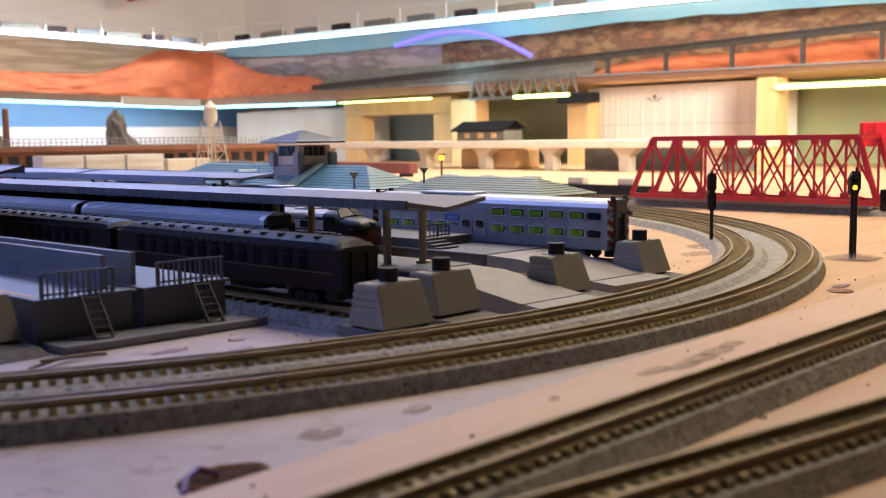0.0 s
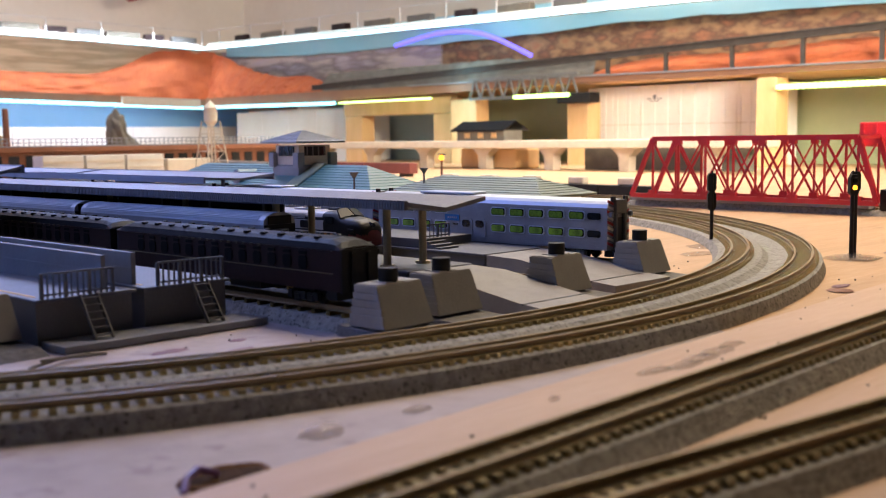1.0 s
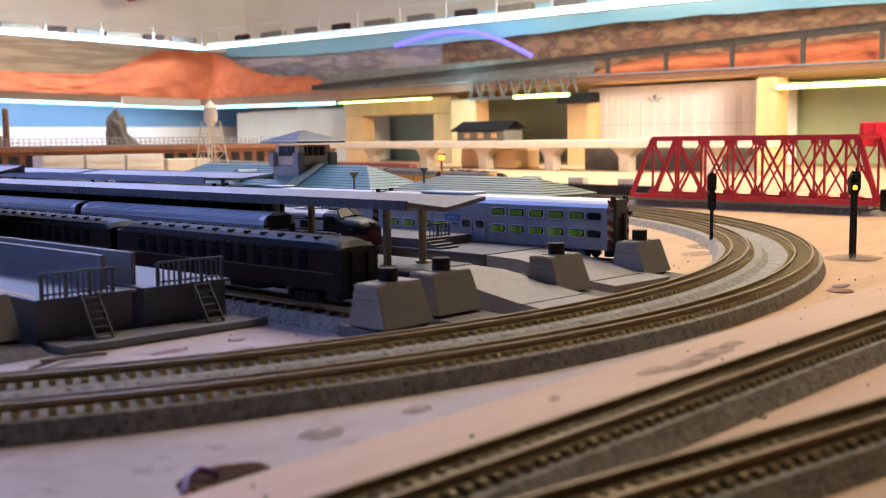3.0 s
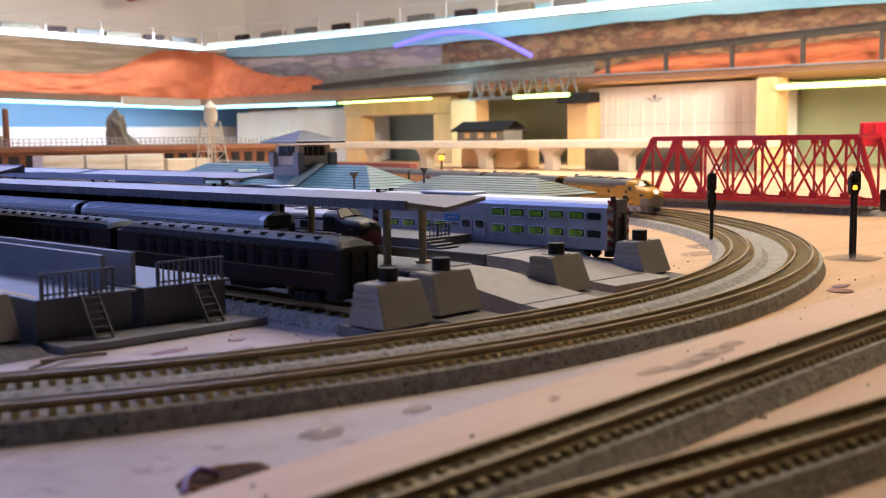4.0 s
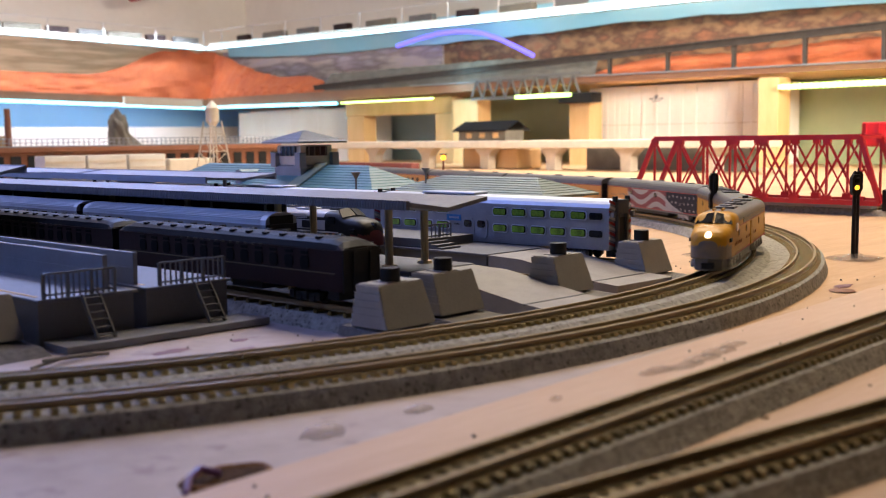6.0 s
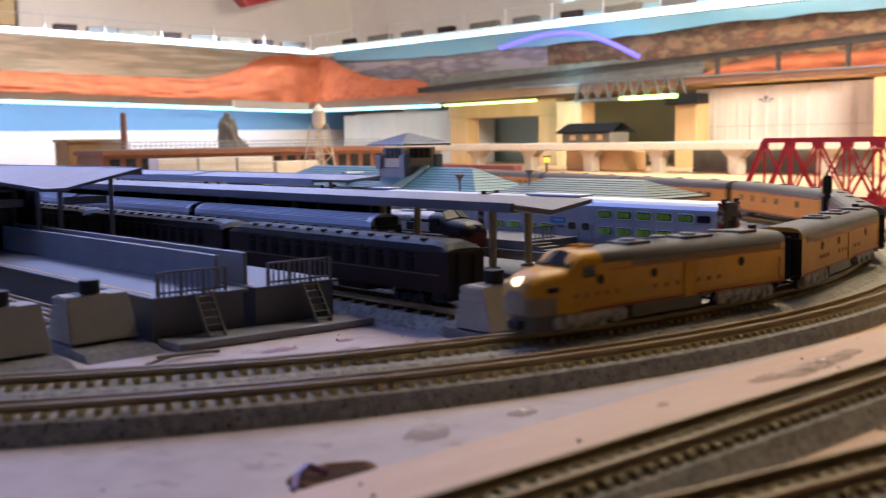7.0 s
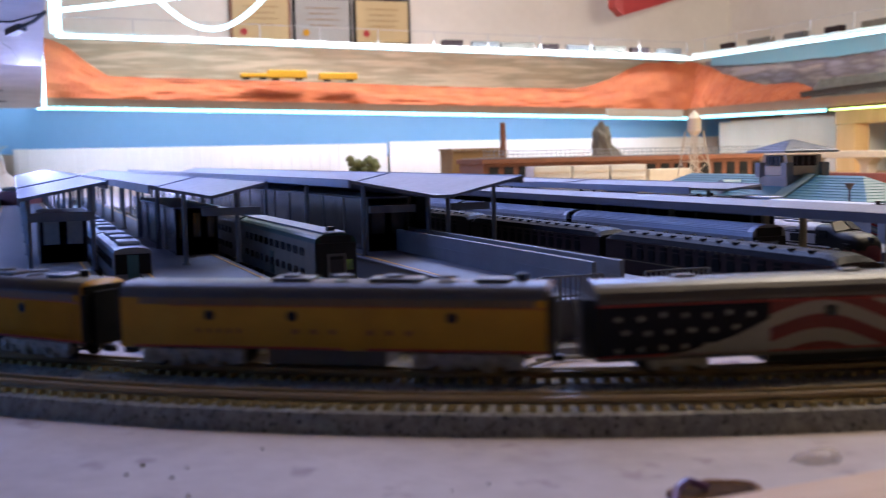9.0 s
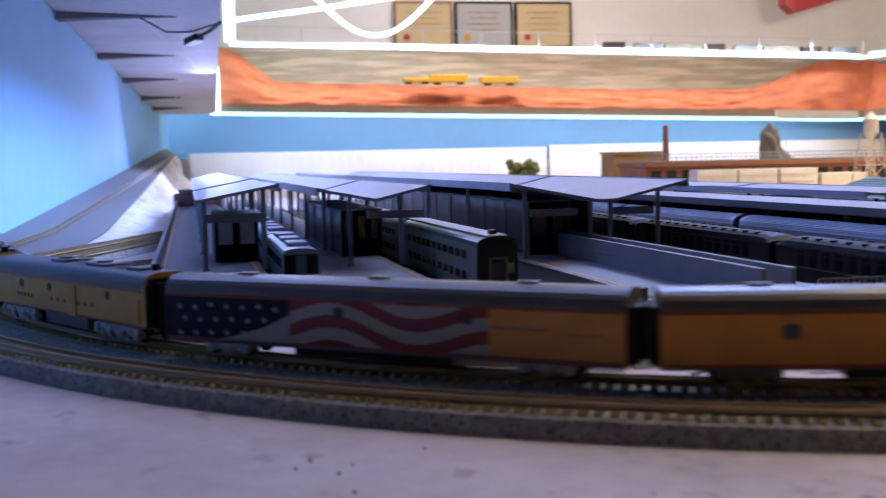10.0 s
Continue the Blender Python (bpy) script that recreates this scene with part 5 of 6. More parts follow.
def bogie(parent, y, mat=None, axles=2, half=0.008, label=""):
    """Side frames with springs and axle boxes, and wheel sets under it."""
    mat = mat or BLACK
    bm = bmesh.new()
    for s in (-1, 1):
        box(bm, s * 0.0066 - 0.0010, s * 0.0066 + 0.0010, -half, half, 0.0022, 0.0042)
        for k in range(axles):
            yy = -half * 0.8 + 1.6 * half * k / (axles - 1)
            box(bm, s * 0.0072 - 0.0011, s * 0.0072 + 0.0011, yy - 0.0013, yy + 0.0013, 0.0014, 0.0046)
            if k:
                ym = yy - 0.8 * half / (axles - 1)
                box(bm, s * 0.0070 - 0.0010, s * 0.0070 + 0.0010, ym - 0.0016, ym + 0.0016, 0.0008, 0.0032)
    box(bm, -0.006, 0.006, -half * 0.5, half * 0.5, 0.0036, 0.0056)
    if axles == 3 and mat is TRUCK:
        for s in (-1, 1):
            box(bm, s * 0.0078 - 0.0008, s * 0.0078 + 0.0008, -half * 1.02, half * 1.02, 0.0040, 0.0060)
            for k in range(4):
                yy = -half * 0.95 + 1.9 * half * k / 3
                box(bm, s * 0.0084 - 0.0006, s * 0.0084 + 0.0006, yy - 0.0017, yy + 0.0017, 0.0018, 0.0054)
                rod(bm, (s * 0.0080, yy, 0.0030), (s * 0.0094, yy, 0.0030), 0.0011, 10)
    b = part("bogie", bm, mat, parent, label)
    b.matrix_basis = pose(0, y, 0)
    for k in range(axles):
        yy = -half * 0.8 + 1.6 * half * k / (axles - 1)
        bm = bmesh.new()
        for s in (-0.0045, 0.0045):
            rod(bm, (s - 0.0006, 0, 0.0028), (s + 0.0006, 0, 0.0028), 0.0028, 14)
        rod(bm, (-0.0045, 0, 0.0028), (0.0045, 0, 0.0028), 0.0005)
        w = part("wheel_set", bm, BLACK, b)
        w.matrix_basis = pose(0, yy, 0)
    return b


def windows(parent, ys, z0, z1, width, x, mat, name="window", both=True):
    first = None
    for s in ((-1, 1) if both else (-1,)):
        for y in ys:
            if first is None:
                bm = boxes((-0.0003, 0.0003, -width / 2, width / 2, z0, z1))
                cross = [e for e in bm.edges if abs(e.verts[0].co.x - e.verts[1].co.x) > 0.0003]
                bmesh.ops.bevel(bm, geom=cross, offset=min(0.0011, 0.15 * min(width, z1 - z0)), segments=3, affect="EDGES")
                first = part(name, bm, mat, parent)
                first.matrix_basis = pose(s * x, y, 0)
            else:
                again(first, s * x, y, 0)


def bars(parent, y0, y1, n, z, h, x, mat, side=-1):
    """Lettering too small to read, as a row of plain bars."""
    bm = bmesh.new()
    step = (y1 - y0) / n
    for i in range(n):
        box(bm, side * x - 0.00012, side * x + 0.00012, y0 + i * step, y0 + i * step + step * 0.34, z, z + h)
    part("lettering", bm, mat, parent)


FADED = material("faded_red_lettering", (0.36, 0.13, 0.025), 0.45)
GOLD = material("dull_gold_lettering", (0.13, 0.10, 0.05), 0.6)


def heavyweight(x, y, label):
    L, w = 0.154, 0.0093
    c = thing("passenger_car", label, "railway car", x, y, 0.0085, group="maroon passenger cars")
    bm = bmesh.new()
    prof = car_profile(w, 0.0060, 0.0215, 0.0042)
    rings = [[(px, yy, pz if pz < 0.0217 else 0.0215 + (pz - 0.0215) * k) for px, pz in prof] for yy, k in ((-L / 2, 0.25), (-L / 2 + 0.003, 0.75), (-L / 2 + 0.008, 1), (L / 2 - 0.008, 1), (L / 2 - 0.003, 0.75), (L / 2, 0.25))]
    loft(bm, rings, mi=lambda m: 1 if m.z > 0.0222 else 0)
    smooth(part("body", bm, [TUSCAN, TUSCAN_ROOF], c), False)
    ys = [-0.056 + i * 0.0094 for i in range(13)]
    windows(c, ys, 0.0135, 0.0185, 0.0048, w + 0.0001, SOOTGLASS)
    windows(c, ys, 0.0191, 0.0203, 0.0042, w + 0.0001, SOOTGLASS, "transom")
    for z in (0.0125, 0.0209):
        bm = boxes((-w - 0.00035, -w + 0.0001, -L / 2 + 0.004, L / 2 - 0.004, z, z + 0.00035), (w - 0.0001, w + 0.00035, -L / 2 + 0.004, L / 2 - 0.004, z, z + 0.00035))
        part("belt_rail", bm, GOLD if z < 0.015 else TUSCAN, c)
    bars(c, -0.030, 0.030, 12, 0.0207, 0.0008, w + 0.0002, GOLD)
    vent = None
    for s in (-1, 1):
        for i in range(12):
            yy = -0.060 + i * 0.0109
            if vent is None:
                vent = part("roof_vent", boxes((-0.0011, 0.0011, -0.0013, 0.0013, 0.0, 0.0012), bevel=0.0003), TUSCAN_ROOF, c)
                vent.matrix_basis = pose(s * 0.0052, yy, 0.0246)
            else:
                again(vent, s * 0.0052, yy, 0.0246)
    for yy in (-L / 2, L / 2):
        s = 1 if yy > 0 else -1
        part("end_door", boxes((-0.0030, 0.0030, yy - 0.0004, yy + 0.0004, 0.0065, 0.0195)), DARK, c)
        part("end_plate", boxes((-w + 0.0001, w - 0.0001, min(yy, yy + s * 0.0007), max(yy, yy + s * 0.0007), 0.0056, 0.0218)), BLACK, c)
        part("diaphragm", boxes((-0.0042, 0.0042, yy + s * 0.0005 - 0.0006, yy + s * 0.0005 + 0.0006, 0.0195, 0.0212)), BLACK, c)
        bm = boxes((-0.0048, -0.0034, yy + s * 0.0008 - 0.0009, yy + s * 0.0008 + 0.0009, 0.006, 0.0205), (0.0034, 0.0048, yy + s * 0.0008 - 0.0009, yy + s * 0.0008 + 0.0009, 0.006, 0.0205))
        part("vestibule_post", bm, BLACK, c)
        part("coupler", boxes((-0.0012, 0.0012, min(yy, yy + s * 0.005), max(yy, yy + s * 0.005), 0.0035, 0.0052)), BLACK, c)
        part("step_box", boxes((-0.0085, 0.0085, yy - s * 0.006 - 0.003, yy - s * 0.006 + 0.003, 0.0025, 0.0058)), BLACK, c)
    bm = boxes((-0.006, 0.006, -0.025, -0.005, 0.0025, 0.0058), (-0.007, -0.002, 0.005, 0.022, 0.003, 0.0058), (0.002, 0.007, 0.0, 0.015, 0.003, 0.0058))
    part("underfloor_box", bm, BLACK, c)
    for s in (-1, 1):
        bogie(c, s * 0.054, BLACK, 3, 0.0095)
    return c


a = heavyweight(0.250, 0.304 + 0.077, "dark maroon heavyweight passenger car beside the platform")
for i in (1, 2):
    fan(copy_thing(a, pose(0.250, 0.304 + 0.077 + 0.161 * i, 0.0085)), 0.304)
fan(a, 0.304)


def streamliner(x, y, label, green=False):
    L, w = 0.164, 0.0092
    c = thing("streamlined_car", label, "railway car", x, y, 0.0085)
    mats = [SILVER_DARK, SILVER] if not green else [CAR_TAN, CAR_GREEN]
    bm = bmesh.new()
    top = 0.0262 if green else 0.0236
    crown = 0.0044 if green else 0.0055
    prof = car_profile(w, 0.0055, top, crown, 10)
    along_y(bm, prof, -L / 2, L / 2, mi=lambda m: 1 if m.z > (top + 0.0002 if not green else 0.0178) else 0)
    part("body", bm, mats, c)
    if not green:
        for i in range(1, 9):
            a = math.pi * i / 20
            xx, zz = -w * math.cos(a), top + 0.0055 * math.sin(a) ** 0.75
            part("flute", boxes((xx - 0.0002, xx + 0.0002, -L / 2 + 0.004, L / 2 - 0.004, zz - 0.0001, zz + 0.0003)), SILVER, c)
    ys = [-0.060 + i * 0.0120 for i in range(11)]
    if green:
        windows(c, ys, 0.0105, 0.0140, 0.0066, w + 0.0001, GLASS)
        windows(c, ys, 0.0196, 0.0232, 0.0078, w + 0.0001, GLASS)
        for s in (-1, 1):
            part("door_leaf", boxes((s * w - 0.0002, s * w + 0.0002, -0.0035, 0.0035, 0.0062, 0.0172)), CAR_GREEN, c)
    else:
        windows(c, ys, 0.0125, 0.0170, 0.0072, w + 0.0001, GLASS)
    for yy in (-L / 2, L / 2):
        s = 1 if yy > 0 else -1
        part("end_wall", boxes((-0.0088, 0.0088, min(yy, yy + s * 0.0006), max(yy, yy + s * 0.0006), 0.006, top)), BLACK, c)
        part("end_cap", boxes((-0.0066, 0.0066, min(yy, yy + s * 0.0006), max(yy, yy + s * 0.0006), top + 0.0001, top + crown * 0.72)), BLACK, c)
        part("door_frame", boxes((-0.0042, -0.0031, min(yy, yy + s * 0.0016), max(yy, yy + s * 0.0016), 0.006, 0.0205), (0.0031, 0.0042, min(yy, yy + s * 0.0016), max(yy, yy + s * 0.0016), 0.006, 0.0205), (-0.0042, 0.0042, min(yy, yy + s * 0.0016), max(yy, yy + s * 0.0016), 0.0206, 0.0216)), GREY_DARK, c)
        part("door", boxes((-0.003, 0.003, min(yy + s * 0.0007, yy + s * 0.0011), max(yy + s * 0.0007, yy + s * 0.0011), 0.0065, 0.0190)), DARK, c)
        if green:
            part("end_window", boxes((0.0042, 0.0072, min(yy + s * 0.0007, yy + s * 0.0011), max(yy + s * 0.0007, yy + s * 0.0011), 0.0145, 0.0190)), GREENGLASS, c)
    if green:
        # Silver panel stands in for the pale reflection along the green roof.
        part("roof_top", boxes((-0.0052, 0.0052, -L / 2 + 0.002, L / 2 - 0.002, 0.0297, 0.0309), bevel=0.0004), SILVER_DARK, c)
        part("roof_vent", boxes((-0.0015, 0.0015, -L / 2 + 0.006, -L / 2 + 0.010, 0.0310, 0.0328)), BLACK, c)
    part("underfloor_box", boxes((-0.007, 0.007, -0.03, 0.03, 0.0022, 0.0054)), BLACK, c)
    for s in (-1, 1):
        bogie(c, s * 0.056)
    return c


a = streamliner(0.284, 0.402 + 0.082, "fluted silver streamlined passenger car")
for i in (1, 2):
    fan(copy_thing(a, pose(0.284, 0.402 + 0.082 + 0.171 * i, 0.0085)), 0.40)
fan(a, 0.40)
a = streamliner(0.102, 0.446 + 0.082, "tall green and cream double-deck passenger car with a black end", True)
for i in (1, 2):
    fan(copy_thing(a, pose(0.102, 0.446 + 0.082 + 0.169 * i, 0.0085)), 0.36)
fan(a, 0.36)


def gallery_car(x, y, label, cab):
    L, w = 0.162, 0.0098
    c = thing("gallery_car", label, "railway car", x, y, 0.0085, group="double-deck gallery cars")
    bm = bmesh.new()
    prof = [(-w, 0.0055), (-w, 0.0265), (-w + 0.0008, 0.0284), (-w + 0.0028, 0.0298), (-0.003, 0.0306), (0.003, 0.0306), (w - 0.0028, 0.0298), (w - 0.0008, 0.0284), (w, 0.0265), (w, 0.0055)]
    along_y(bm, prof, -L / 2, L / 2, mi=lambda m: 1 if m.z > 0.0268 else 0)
    part("body", bm, [SILVER_DARK, SILVER], c)
    for i in range(12):
        z = 0.0066 + (i if i < 4 else i + 3 if i < 8 else i + 6.5) * 0.0009
        part("corrugation", boxes((-w - 0.00025, -w + 0.0001, -L / 2 + 0.004, L / 2 - 0.004, z, z + 0.0004)), SILVER_DARK, c)
    for z0, z1 in ((0.0112, 0.0160), (0.0200, 0.0248)):
        for y0, n in ((-0.0630, 5), (0.0300, 4)):
            ys = [y0 + i * 0.0128 for i in range(n)]
            windows(c, ys, z0, z1, 0.0104, w + 0.0002, SILVER, "window_surround", False)
            windows(c, ys, z0 + 0.0005, z1 - 0.0005, 0.0092, w + 0.0004, GLASS, "window", False)
            windows(c, [y + 0.0003 for y in ys], z0 + 0.0007, z1 - 0.0009, 0.0084, w + 0.0006, GREENGLASS, "lit_pane", False)
        windows(c, [-0.0735], z0 + 0.0006, z1 - 0.0008, 0.0076, w + 0.0003, GLASS, "cab_window", False)
    windows(c, [0.0015, 0.0112], 0.0075, 0.0182, 0.0088, w + 0.0001, SILVER_DARK, "door_leaf", False)
    windows(c, [0.0015, 0.0112], 0.0132, 0.0170, 0.0052, w + 0.0005, GLASS, "door_window", False)
    part("name_panel", boxes((-w - 0.0005, -w, 0.0165, 0.0270, 0.0162, 0.0196)), material("blue_name_panel", (0.04, 0.20, 0.48), 0.4), c, "blue panel with white lettering bars")
    bars(c, 0.0180, 0.0255, 5, 0.0174, 0.0011, w + 0.0007, WHITE)
    bars(c, 0.0175, 0.0215, 4, 0.0140, 0.0010, w + 0.0006, BLACK)
    part("roof_pod", boxes((-0.006, 0.006, 0.010, 0.05, 0.0306, 0.0318), bevel=0.0004), SILVER, c)
    yy = -L / 2
    part("end_door", boxes((-0.0034, 0.0034, yy - 0.0008, yy, 0.006, 0.0215)), DARK, c)
    bm = boxes((-0.0046, -0.0034, yy - 0.0022, yy, 0.006, 0.0235), (0.0034, 0.0046, yy - 0.0022, yy, 0.006, 0.0235), (-0.0046, 0.0046, yy - 0.0022, yy, 0.0236, 0.0305))
    part("door_frame", bm, GREY_DARK, c)
    for s in (-1, 1):
        for i in range(9):
            z = 0.0070 + i * 0.0026
            bm = bmesh.new()
            a, b = (0.0048, 0.0096)
            loft(bm, [[(s * a, q, z), (s * b, q, z + 0.0016), (s * b, q, z + 0.0029), (s * a, q, z + 0.0013)] for q in (yy - 0.0005, yy - 0.0001)])
            part("warning_stripe", bm, REDLINE if i % 2 == 0 else WHITE, c)
        part("bracket", boxes((s * 0.0055 - 0.0012, s * 0.0055 + 0.0012, yy - 0.0015, yy, 0.0296, 0.0322)), BLACK, c)
        part("bracket", boxes((s * 0.0085 - 0.0009, s * 0.0085 + 0.0009, yy - 0.0028, yy - 0.0006, 0.022, 0.0245), bevel=0.0003), GREY, c)
    part("pilot", boxes((-0.0075, 0.0075, yy - 0.0020, yy + 0.003, 0.0022, 0.0054)), BLACK, c)
    part("underfloor_box", boxes((-0.008, 0.008, -0.034, 0.034, 0.0020, 0.0054)), GREY_DARK, c)
    for s in (-1, 1):
        bogie(c, s * 0.058, TRUCK, 2, 0.0085)
    return c


a = gallery_car(0.430, 0.319 + 0.081, "silver double-deck gallery car with striped end and green windows", True)
for i in range(1, 6):
    fan(copy_thing(a, pose(0.430, 0.319 + 0.081 + 0.167 * i, 0.0085)), 0.319)


fan(a, 0.319)


def railcar(x, y, label):
    L, w = 0.125, 0.0088
    c = thing("electric_railcar", label, "railway car", x, y, 0.0085, group="electric railcars")
    bm = bmesh.new()
    prof = car_profile(w, 0.0050, 0.0195, 0.0026)
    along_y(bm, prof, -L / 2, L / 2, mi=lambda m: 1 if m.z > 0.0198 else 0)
    part("body", bm, [SILVER_DARK, SILVER], c)
    part("front_mask", boxes((-0.0082, 0.0082, -L / 2 - 0.0006, -L / 2, 0.0095, 0.0190), bevel=0.0002), BLACK, c)
    part("front_door", boxes((-0.0026, 0.0026, -L / 2 - 0.0010, -L / 2 - 0.0006, 0.006, 0.0185)), TEAL, c, "green front door")
    windows(c, [-0.050 + i * 0.0115 for i in range(9)], 0.0115, 0.0165, 0.0070, w + 0.0001, GLASS)
    for i in range(3):
        part("roof_unit", boxes((-0.0052, 0.0052, -0.048 + i * 0.036, -0.030 + i * 0.036, 0.0221, 0.0242), bevel=0.0006), SILVER, c)
    part("skirt", boxes((-0.0075, 0.0075, -L / 2 + 0.02, L / 2 - 0.02, 0.0018, 0.0049)), GREY_DARK, c)
    for s in (-1, 1):
        bogie(c, s * 0.042)
    return c


a = railcar(0.0225, 0.525 + 0.0625, "silver electric railcar with a dark front and roof coolers")
for i in (1, 2, 3):
    fan(copy_thing(a, pose(0.0225, 0.525 + 0.0625 + 0.130 * i, 0.0085)), 0.42)


fan(a, 0.42)


def nose_rings(w, L, zb, zt):
    """Sections of a streamlined diesel from its flat rear to the tip of its nose, front at -y."""
    def profile(ww, top, sh, zz):
        side = [(-ww, zz + (sh - zz) * k / 6) for k in range(7)]
        arc = [(-ww * math.cos(a) ** 0.62, sh + (top - sh) * math.sin(a) ** 0.72) for a in (math.pi / 2 * k / 9 for k in range(1, 9))]
        left = side + arc
        return left + [(0, top)] + [(-x, z) for x, z in reversed(left)]

    f = -L / 2
    rows = [(L / 2, w, zt, zt - 0.0045), (f + 0.030, w, zt, zt - 0.0045), (f + 0.0225, w, zt, zt - 0.0045), (f + 0.0205, w * 0.998, zt - 0.0005, zt - 0.0050), (f + 0.0150, w * 0.985, 0.0212, 0.0165), (f + 0.0100, w * 0.965, 0.0208, 0.0158), (f + 0.0060, w * 0.92, 0.0201, 0.0150), (f + 0.0028, w * 0.83, 0.0188, 0.0140), (f + 0.0009, w * 0.68, 0.0170, 0.0125), (f, w * 0.48, 0.0148, 0.0110)]
    fine = rows[:4]
    for p, q in zip(rows[3:-1], rows[4:]):
        for k in (1, 2, 3):
            fine.append(tuple(m + (n - m) * k / 3 for m, n in zip(p, q)))
    return [[(px, y, pz) for px, pz in profile(ww, top, sh, zb)] for y, ww, top, sh in fine]


def diesel(name, label, cab, mats, x, y, z, rz=0, striped=True):
    """mats: side, roof, nose lower paint."""
    L, w, zt = 0.130, 0.0094, 0.0262 if striped else 0.0240
    c = thing(name, label, "locomotive", x, y, z, rz)
    bm = bmesh.new()
    pick = lambda m: 2 if cab and m.z < 0.0125 + (m.y + L / 2) * 0.05 and m.y < -L / 2 + 0.010 else 1 if m.z > 0.0205 and m.y > (-L / 2 + 0.046 if cab else -1) else 0
    if cab:
        loft(bm, nose_rings(w, L, 0.0066, zt), mi=pick)
    else:
        along_y(bm, [(p[0], p[2]) for p in nose_rings(w, L, 0.0066, zt)[0]], -L / 2, L / 2, mi=pick)
    smooth(part("body", bm, mats, c)) if cab else part("body", bm, mats, c)
    for i in range(4):
        z2 = 0.0198 + i * 0.0007
        part("grille_bar", boxes((-w - 0.0003, -w + 0.0002, -L / 2 + (0.044 if cab else 0.006), L / 2 - 0.003, z2, z2 + 0.0004), (w - 0.0002, w + 0.0003, -L / 2 + (0.044 if cab else 0.006), L / 2 - 0.003, z2, z2 + 0.0004)), mats[1], c)
    y0 = -L / 2 + (0.021 if cab else 0.004)
    if striped:
        part("red_stripe", boxes((-w - 0.0002, -w + 0.0001, y0, L / 2, 0.0067, 0.0073), (w - 0.0001, w + 0.0002, y0, L / 2, 0.0067, 0.0073)), REDLINE, c)
        part("red_stripe", boxes((-w - 0.0002, -w + 0.0001, y0 + 0.012, L / 2, 0.0192, 0.0195), (w - 0.0001, w + 0.0002, y0 + 0.012, L / 2, 0.0192, 0.0195)), REDLINE, c)
    for yy in (-0.036, -0.010, 0.011, 0.038):
        for s in (-1, 1):
            bm = bmesh.new()
            rod(bm, (s * (w - 0.0001), yy, 0.0165), (s * (w + 0.00035), yy, 0.0165), 0.0016, 18)
            part("porthole", bm, BLACK, c)
            bm = bmesh.new()
            rod(bm, (s * (w - 0.0001), yy, 0.0165), (s * (w + 0.0002), yy, 0.0165), 0.0020, 18)
            part("porthole_rim", bm, mats[0], c)
    for s in (-1, 1):
        bars(c, -0.048 if cab else -0.040, -0.024, 5, 0.0112, 0.0015, w + 0.0002, FADED, s)
        bars(c, -0.010, 0.030, 7, 0.0112, 0.0015, w + 0.0002, FADED, s)
        part("side_door", boxes((s * w - 0.0004, s * w + 0.0004, 0.006, 0.0125, 0.0066, 0.0188)), mats[0], c)
        part("handrail", boxes((s * (w + 0.0004) - 0.0002, s * (w + 0.0004) + 0.0002, L / 2 - 0.004, L / 2 - 0.0036, 0.008, 0.0165)), mats[0], c)
    for yy, l in ((-0.018, 0.012), (0.012, 0.016), (0.044, 0.010)):
        part("roof_fan_deck", boxes((-0.0046, 0.0046, yy, yy + l, zt - 0.0002, zt + 0.0009), bevel=0.0003), mats[1], c)
    for i in range(4):
        bm = bmesh.new()
        cyl(bm, 0, -0.013 + i * 0.016, zt + 0.0009, zt + 0.0016, 0.0032, 0.0030, 16)
        part("roof_fan", bm, GREY_DARK, c)
    bm = bmesh.new()
    cyl(bm, 0, L / 2 - 0.008, zt - 0.0005, zt + 0.0022, 0.0014, 0.0017, 12)
    part("exhaust", bm, BLACK, c)
    if cab:
        for s in (-1, 1):
            bm = bmesh.new()
            panes = [[(s * 0.0005, -L / 2 + 0.0208, 0.0257), (s * 0.0066, -L / 2 + 0.0214, 0.0246), (s * 0.0084, -L / 2 + 0.0168, 0.0206), (s * 0.0005, -L / 2 + 0.0152, 0.0217)]]
            panes.append([(px, py - 0.0006, pz + 0.0005) for px, py, pz in panes[0]])
            loft(bm, panes)
            part("windscreen", bm, GLASS if striped else BLACK, c, "dark sloping windscreen")
            part("cab_window", boxes((s * w - 0.0003, s * w + 0.0003, -L / 2 + 0.0212, -L / 2 + 0.0266, 0.0176, 0.0212)), GLASS, c)
            part("number_board", boxes((s * 0.0087 - 0.0008, s * 0.0087 + 0.0008, -L / 2 + 0.0060, -L / 2 + 0.0105, 0.0138, 0.0156), bevel=0.0003), BLACK, c)
            bm = bmesh.new()
            for k in range(3):
                bar(bm, (s * 0.0052, -L / 2 + 0.0022, 0.0095 + k * 0.0008), (s * 0.0088, -L / 2 + 0.0095, 0.0112 + k * 0.0008), 0.0005, 0.0003)
            part("whisker_stripe", bm, UPGREY, c)
        bm = bmesh.new()
        rod(bm, (0, -L / 2 + 0.0045, 0.0176), (0, -L / 2 + 0.0004, 0.0172), 0.0014, 18)
        part("headlight", bm, HEADLIGHT if striped else GLASS, c, "bright warm headlight")
        bm = bmesh.new()
        loft(bm, [[(-0.0088, -L / 2 + 0.014, z2), (-0.006, -L / 2 + 0.003, z2), (0, -L / 2 - 0.0004, z2), (0.006, -L / 2 + 0.003, z2), (0.0088, -L / 2 + 0.014, z2)] for z2 in (0.0012, 0.0068)])
        part("pilot", bm, UPGREY if striped else BLACK, c, "grey pilot below the nose")
